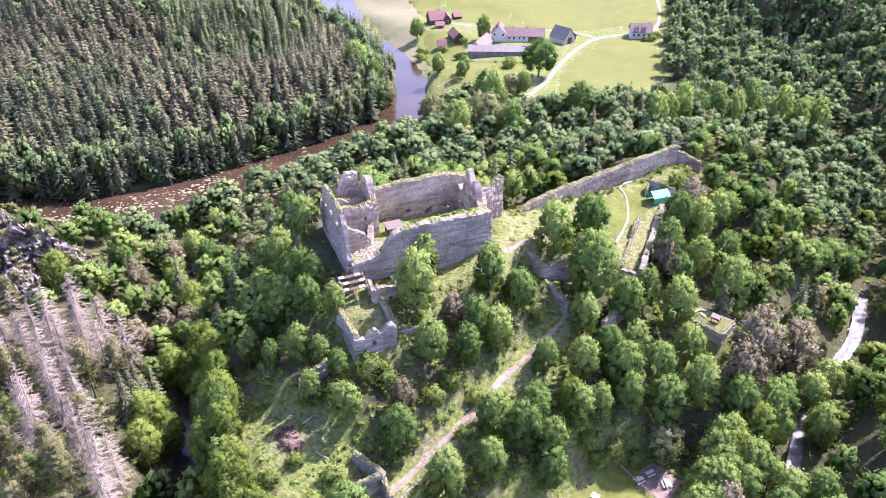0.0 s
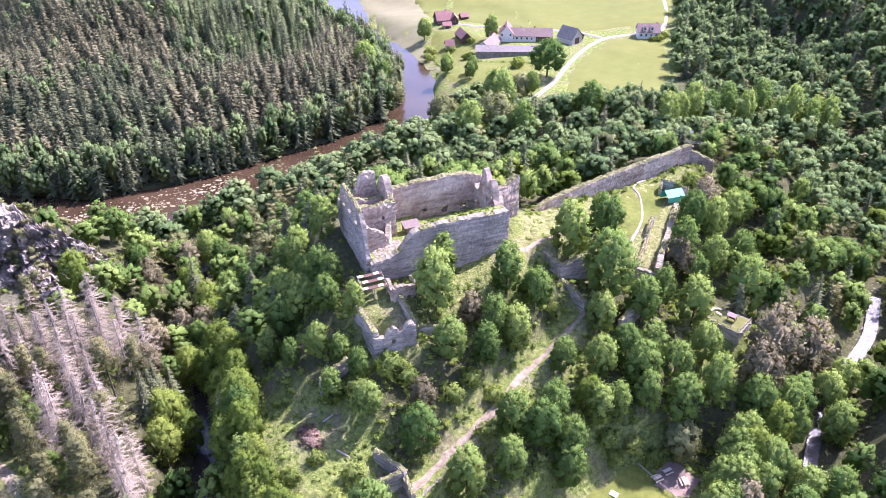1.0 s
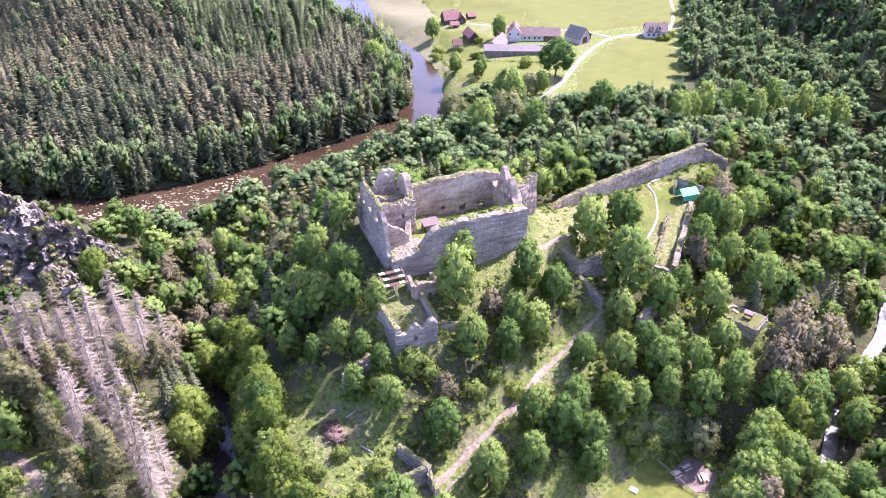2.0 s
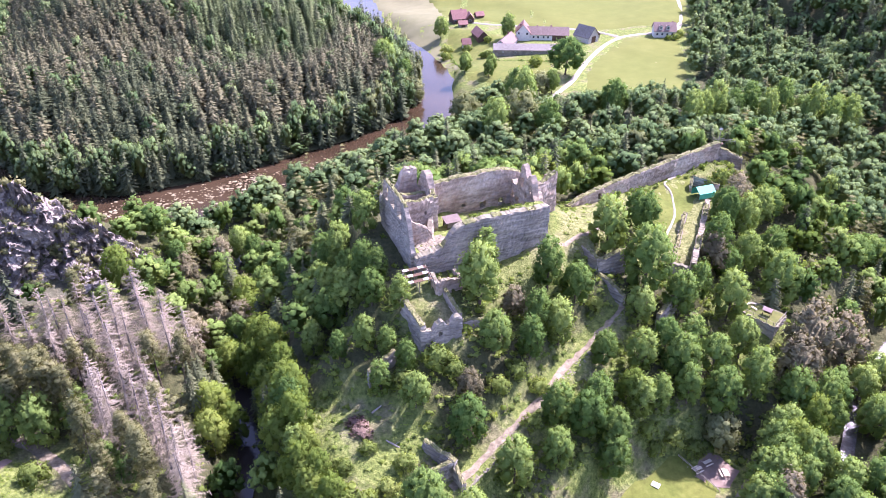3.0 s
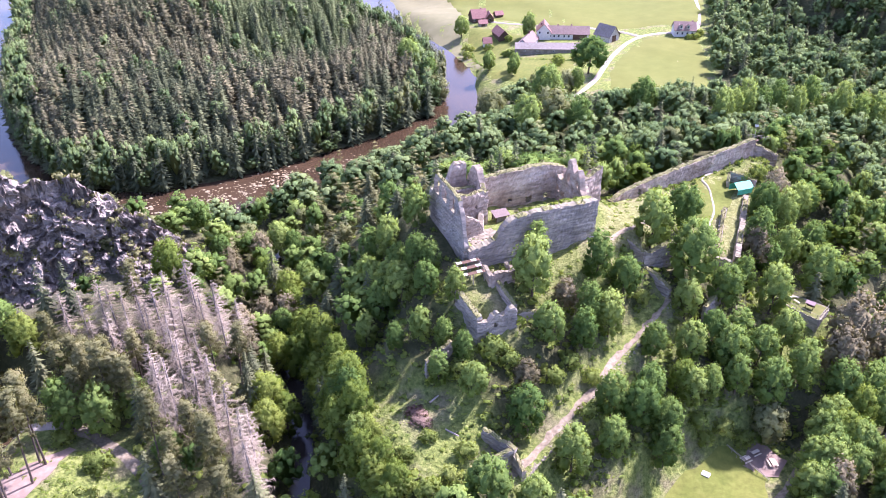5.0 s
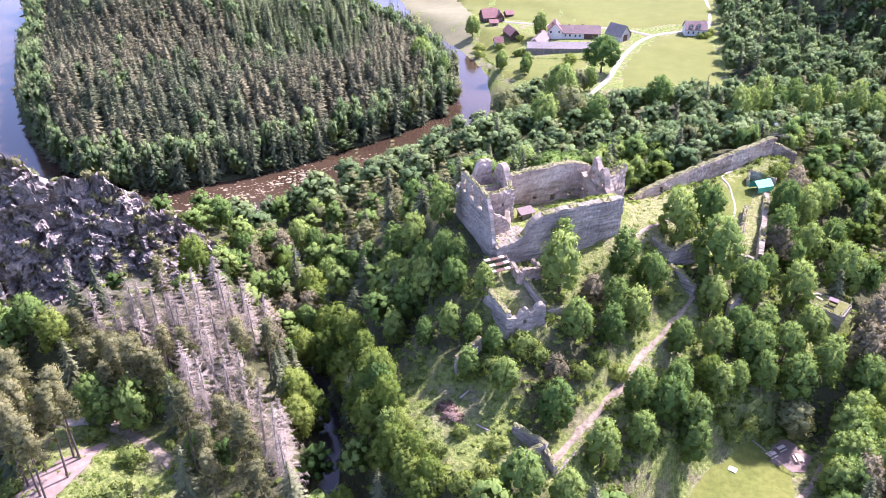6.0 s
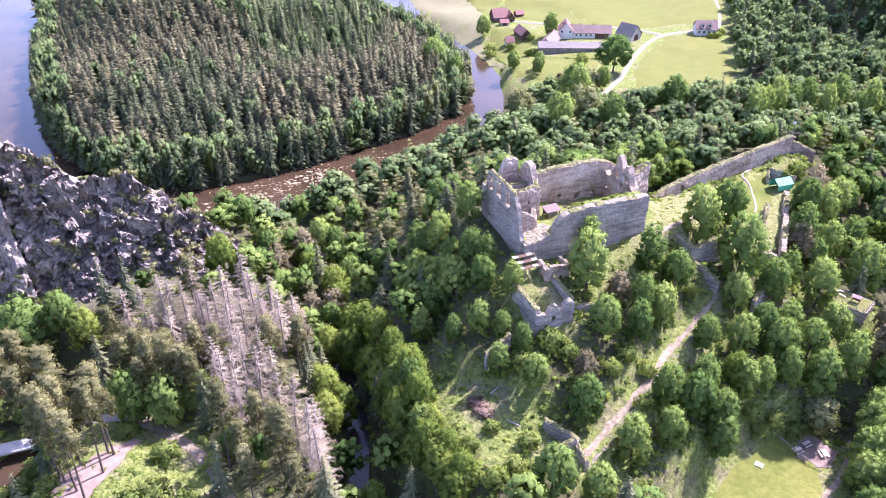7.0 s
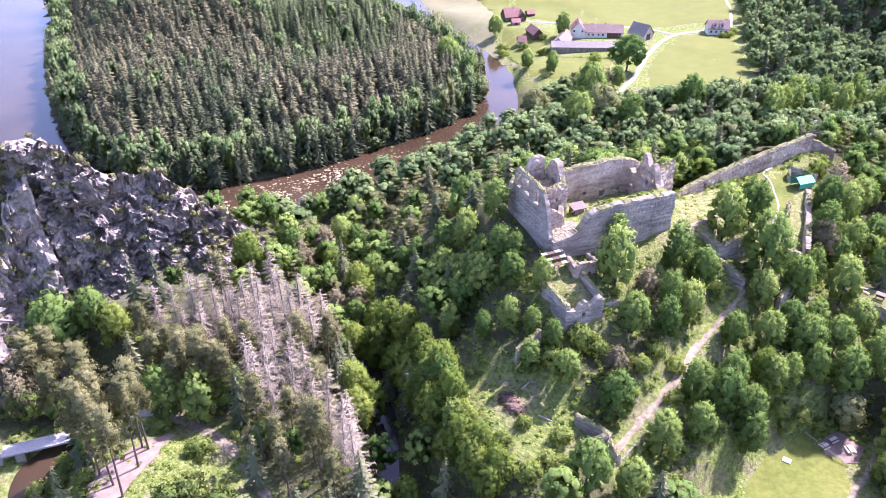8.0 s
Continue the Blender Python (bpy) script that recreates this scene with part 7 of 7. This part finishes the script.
terrace_z = platform()
booth = thing("info_stand", (67.2, 152.6, terrace_z), "small stand with a pinkish roof on the terrace lawn", "stand", turn=-42)
for sx in (-0.9, 0.9):
    for sy in (-0.6, 0.6):
        part("post", boxed(sx - 0.06, sy - 0.06, -0.1, sx + 0.06, sy + 0.06, 1.7), DARKWOOD, booth)
part("roof", roof_mesh(2.0, 1.5, 1.7, 0.45, 0.15, 0.08), plain("pinkish_sheet_roof", (0.36, 0.25, 0.25)), booth)
part("board", boxed(-0.85, -0.05, 0.5, 0.85, 0.05, 1.5), DARKWOOD, booth)
for bx, by, turn in ((63.6, 156.6, 40), (64.8, 155.0, 120), (65.2, 157.0, -20)):
    seat = thing("bench", (bx, by, terrace_z), "pale timber bench on the terrace lawn", "bench", "benches on the terrace", turn)
    part("seat", boxed(-0.9, -0.2, 0.40, 0.9, 0.2, 0.48, bevel=0.02), PALEWOOD, seat)
    for sx in (-0.7, 0.7):
        part("leg", boxed(sx - 0.06, -0.18, -0.05, sx + 0.06, 0.18, 0.40), PALEWOOD, seat)


def scaffold():
    """Stepped wooden decks with white panels at the foot of the hall's corner."""
    x, y = -19.6, 139.8
    root = thing("scaffold_roof", (x, y, gz(x, y)), "stepped timber scaffold roof with white panels beside the wall", "scaffold", turn=24)
    for tier, (oy, z) in enumerate(((1.7, 3.9), (0.1, 3.3), (-1.5, 2.7))):
        part("deck", boxed(-2.9, oy - 0.55, z - 0.1, 2.9, oy + 0.55, z, bevel=0.02), DARKWOOD, root, "weathered plank deck")
        for px in ((-2.1, 1.5) if tier != 1 else (-1.6, 2.0)):
            part("panel", boxed(px - 0.6, oy - 0.45, z + 0.02, px + 0.6, oy + 0.45, z + 0.09, bevel=0.02), WHITEPANEL, root, "white square panel")
        for px in (-2.8, 0, 2.8):
            part("post", boxed(px - 0.08, oy - 0.08, -1.5, px + 0.08, oy + 0.08, z - 0.12), OLDWOOD, root)
    for px in (-2.8, 2.8):
        bm = bmesh.new()
        beam(bm, (px, -2.2, 2.4), (px, 2.2, 4.1), 0.07, 0.07)
        part("brace", bm, OLDWOOD, root)


scaffold()
low_house = tagged(new("cellar_ruin"), "pale plastered stump of a small building below the hall", "ruin")
ruin_wall("wall_front", low_house, (-15.0, 138.0), (-9.6, 140.6), [(0, 14.6), (3, 15.2), (6, 14.6)], [(0, 9), (6, 9)], 0.8, [(3.6, 11.6, 1.0, 1.6)], PLASTERED, 95, False)
ruin_wall("wall_side", low_house, (-16.4, 141.6), (-15.0, 138.0), [(0, 15.2), (3.8, 14.6)], [(0, 9), (3.8, 9)], 0.8, [], PLASTERED, 96, False)
ruin_wall("wall_side", low_house, (-9.6, 140.6), (-11.2, 144.2), [(0, 14.4), (3.8, 14.2)], [(0, 9), (3.8, 9)], 0.8, [], PLASTERED, 97, False)


def lookout():
    root = thing("lookout_railing", (71.5, 218.3, 13.55), "wooden lookout deck with railing and pole on the wall end", "lookout", turn=-18)
    part("deck", boxed(-1.6, -0.7, 0.1, 1.4, 1.1, 0.24, bevel=0.03), DARKWOOD, root)
    for k in range(6):
        part("rail_post", boxed(-1.7 + 1.3 * k - 0.05, 0.95, 0.3, -1.7 + 1.3 * k + 0.05, 1.05, 1.4), OLDWOOD, root)
    for z in (0.95, 1.45):
        bm = bmesh.new()
        beam(bm, (-1.8, 1.0, z), (4.9, 1.0, z), 0.05, 0.05)
        part("handrail", bm, OLDWOOD, root)
    bm = bmesh.new()
    beam(bm, (0, 0, 0), (0, 0, 5.6), 0.09, 0.06, 8)
    part("pole", bm, OLDWOOD, root, "upright wooden pole")
    part("sign", boxed(-0.5, -0.08, 4.6, 0.5, -0.02, 5.3), WHITEPANEL, root)


lookout()


# ---- picnic meadow ----
def picnic_table(x, y, turn):
    root = thing("picnic_table", (x, y, gz(x, y) + 0.1), "pale timber picnic table with two fixed benches", "picnic table", "picnic tables", turn)
    part("tabletop", boxed(-1.1, -0.42, 0.70, 1.1, 0.42, 0.77, bevel=0.02), PALEWOOD, root)
    for sy in (-0.85, 0.85):
        part("seat", boxed(-1.1, sy - 0.16, 0.42, 1.1, sy + 0.16, 0.48, bevel=0.02), PALEWOOD, root)
    for sx in (-0.75, 0.75):
        part("cross_beam", boxed(sx - 0.05, -0.9, 0.34, sx + 0.05, 0.9, 0.42), OLDWOOD, root)
        for sy in (-1, 1):
            bm = bmesh.new()
            beam(bm, (sx, sy * 0.62, -0.15), (sx, sy * 0.28, 0.7), 0.055, 0.055)
            part("leg", bm, OLDWOOD, root)


picnic_table(43.6, 118.6, 28)
picnic_table(46.2, 120.4, 28)
picnic_table(49.6, 118.2, 95)
patch("earth", [(42, 117.4), (45.5, 122.2), (50, 122.6), (53, 118.6), (49.6, 114.6), (46, 115)], PINKSOIL, "trodden earth under the picnic tables", "ground", 1.6, 0.14, 0.4, 11)
fence = tagged(new("pole_fence"), "low fence of round poles along the meadow edge", "fence")
for k in range(9):
    s = k / 8
    px, py = 39.6 + s * 7.6, 121.0 - s * 7.6
    bm = bmesh.new()
    beam(bm, (px, py, gz(px, py) - 0.3), (px, py, gz(px, py) + 0.75), 0.07, 0.06)
    part("post", bm, OLDWOOD, fence)
for h in (0.3, 0.62):
    bm = bmesh.new()
    beam(bm, (39.6, 121.0, gz(39.6, 121.0) + h), (47.2, 113.4, gz(47.2, 113.4) + h), 0.06, 0.06)
    part("rail", bm, OLDWOOD, fence)
board = thing("sandpit_cover", (33.2, 114.2, gz(33.2, 114.2)), "flat white square cover lying on the meadow", "cover", turn=-35)
part("frame", boxed(-0.85, -0.65, 0.0, 0.85, 0.65, 0.3, bevel=0.04), PALEWOOD, board)
part("sheet", boxed(-0.92, -0.72, 0.3, 0.92, 0.72, 0.36, bevel=0.03), WHITEPANEL, board)

# ---- road bridge ----
bridge = thing("road_bridge", (-134.5, 113.6, -17.6), "pale concrete road bridge over the brook", "bridge", turn=21)
part("deck", boxed(-10, -1.7, -0.5, 9, 1.7, 0.0, bevel=0.05), CONCRETE, bridge)
for sy in (-1.8, 1.55):
    part("parapet", boxed(-10, sy, -0.3, 9, sy + 0.25, 0.14, bevel=0.04), CONCRETE, bridge)
for sx in (-7.4, 5.4):
    part("abutment", boxed(sx, -1.6, -7.0, sx + 2.0, 1.6, -0.5), MASONRY, bridge)
ribbon("road", [(-175, 99, 0), (-158, 104.5, 0), (-144, 110, 0)], 1.7, TRACK, "pale gravel road leading onto the bridge", "road", 0.2)
ribbon("road", [(-125, 117, 0), (-119, 119, 0), (-112, 119.4, 0)], 1.8, TRACK, "pale gravel road leaving the bridge", "road", 0.2)
for x, y, turn, n in ((-24, 109, -35, 4.0), (-27, 117, 50, 4.5)):
    log = thing("fallen_log", (x, y, gz(x, y) + 0.22), "grey fallen log lying in the clearing", "log", "fallen logs", turn)
    bm = bmesh.new()
    beam(bm, (-n / 2, 0, 0), (n / 2, 0, 0.1), 0.22, 0.14, 8)
    part("stem", bm, GREYWOOD, log)
    bm = bmesh.new()
    beam(bm, (0.2 * n, 0, 0.05), (0.35 * n, 0.7, 0.8), 0.07, 0.03, 5)
    part("branch", bm, GREYWOOD, log)
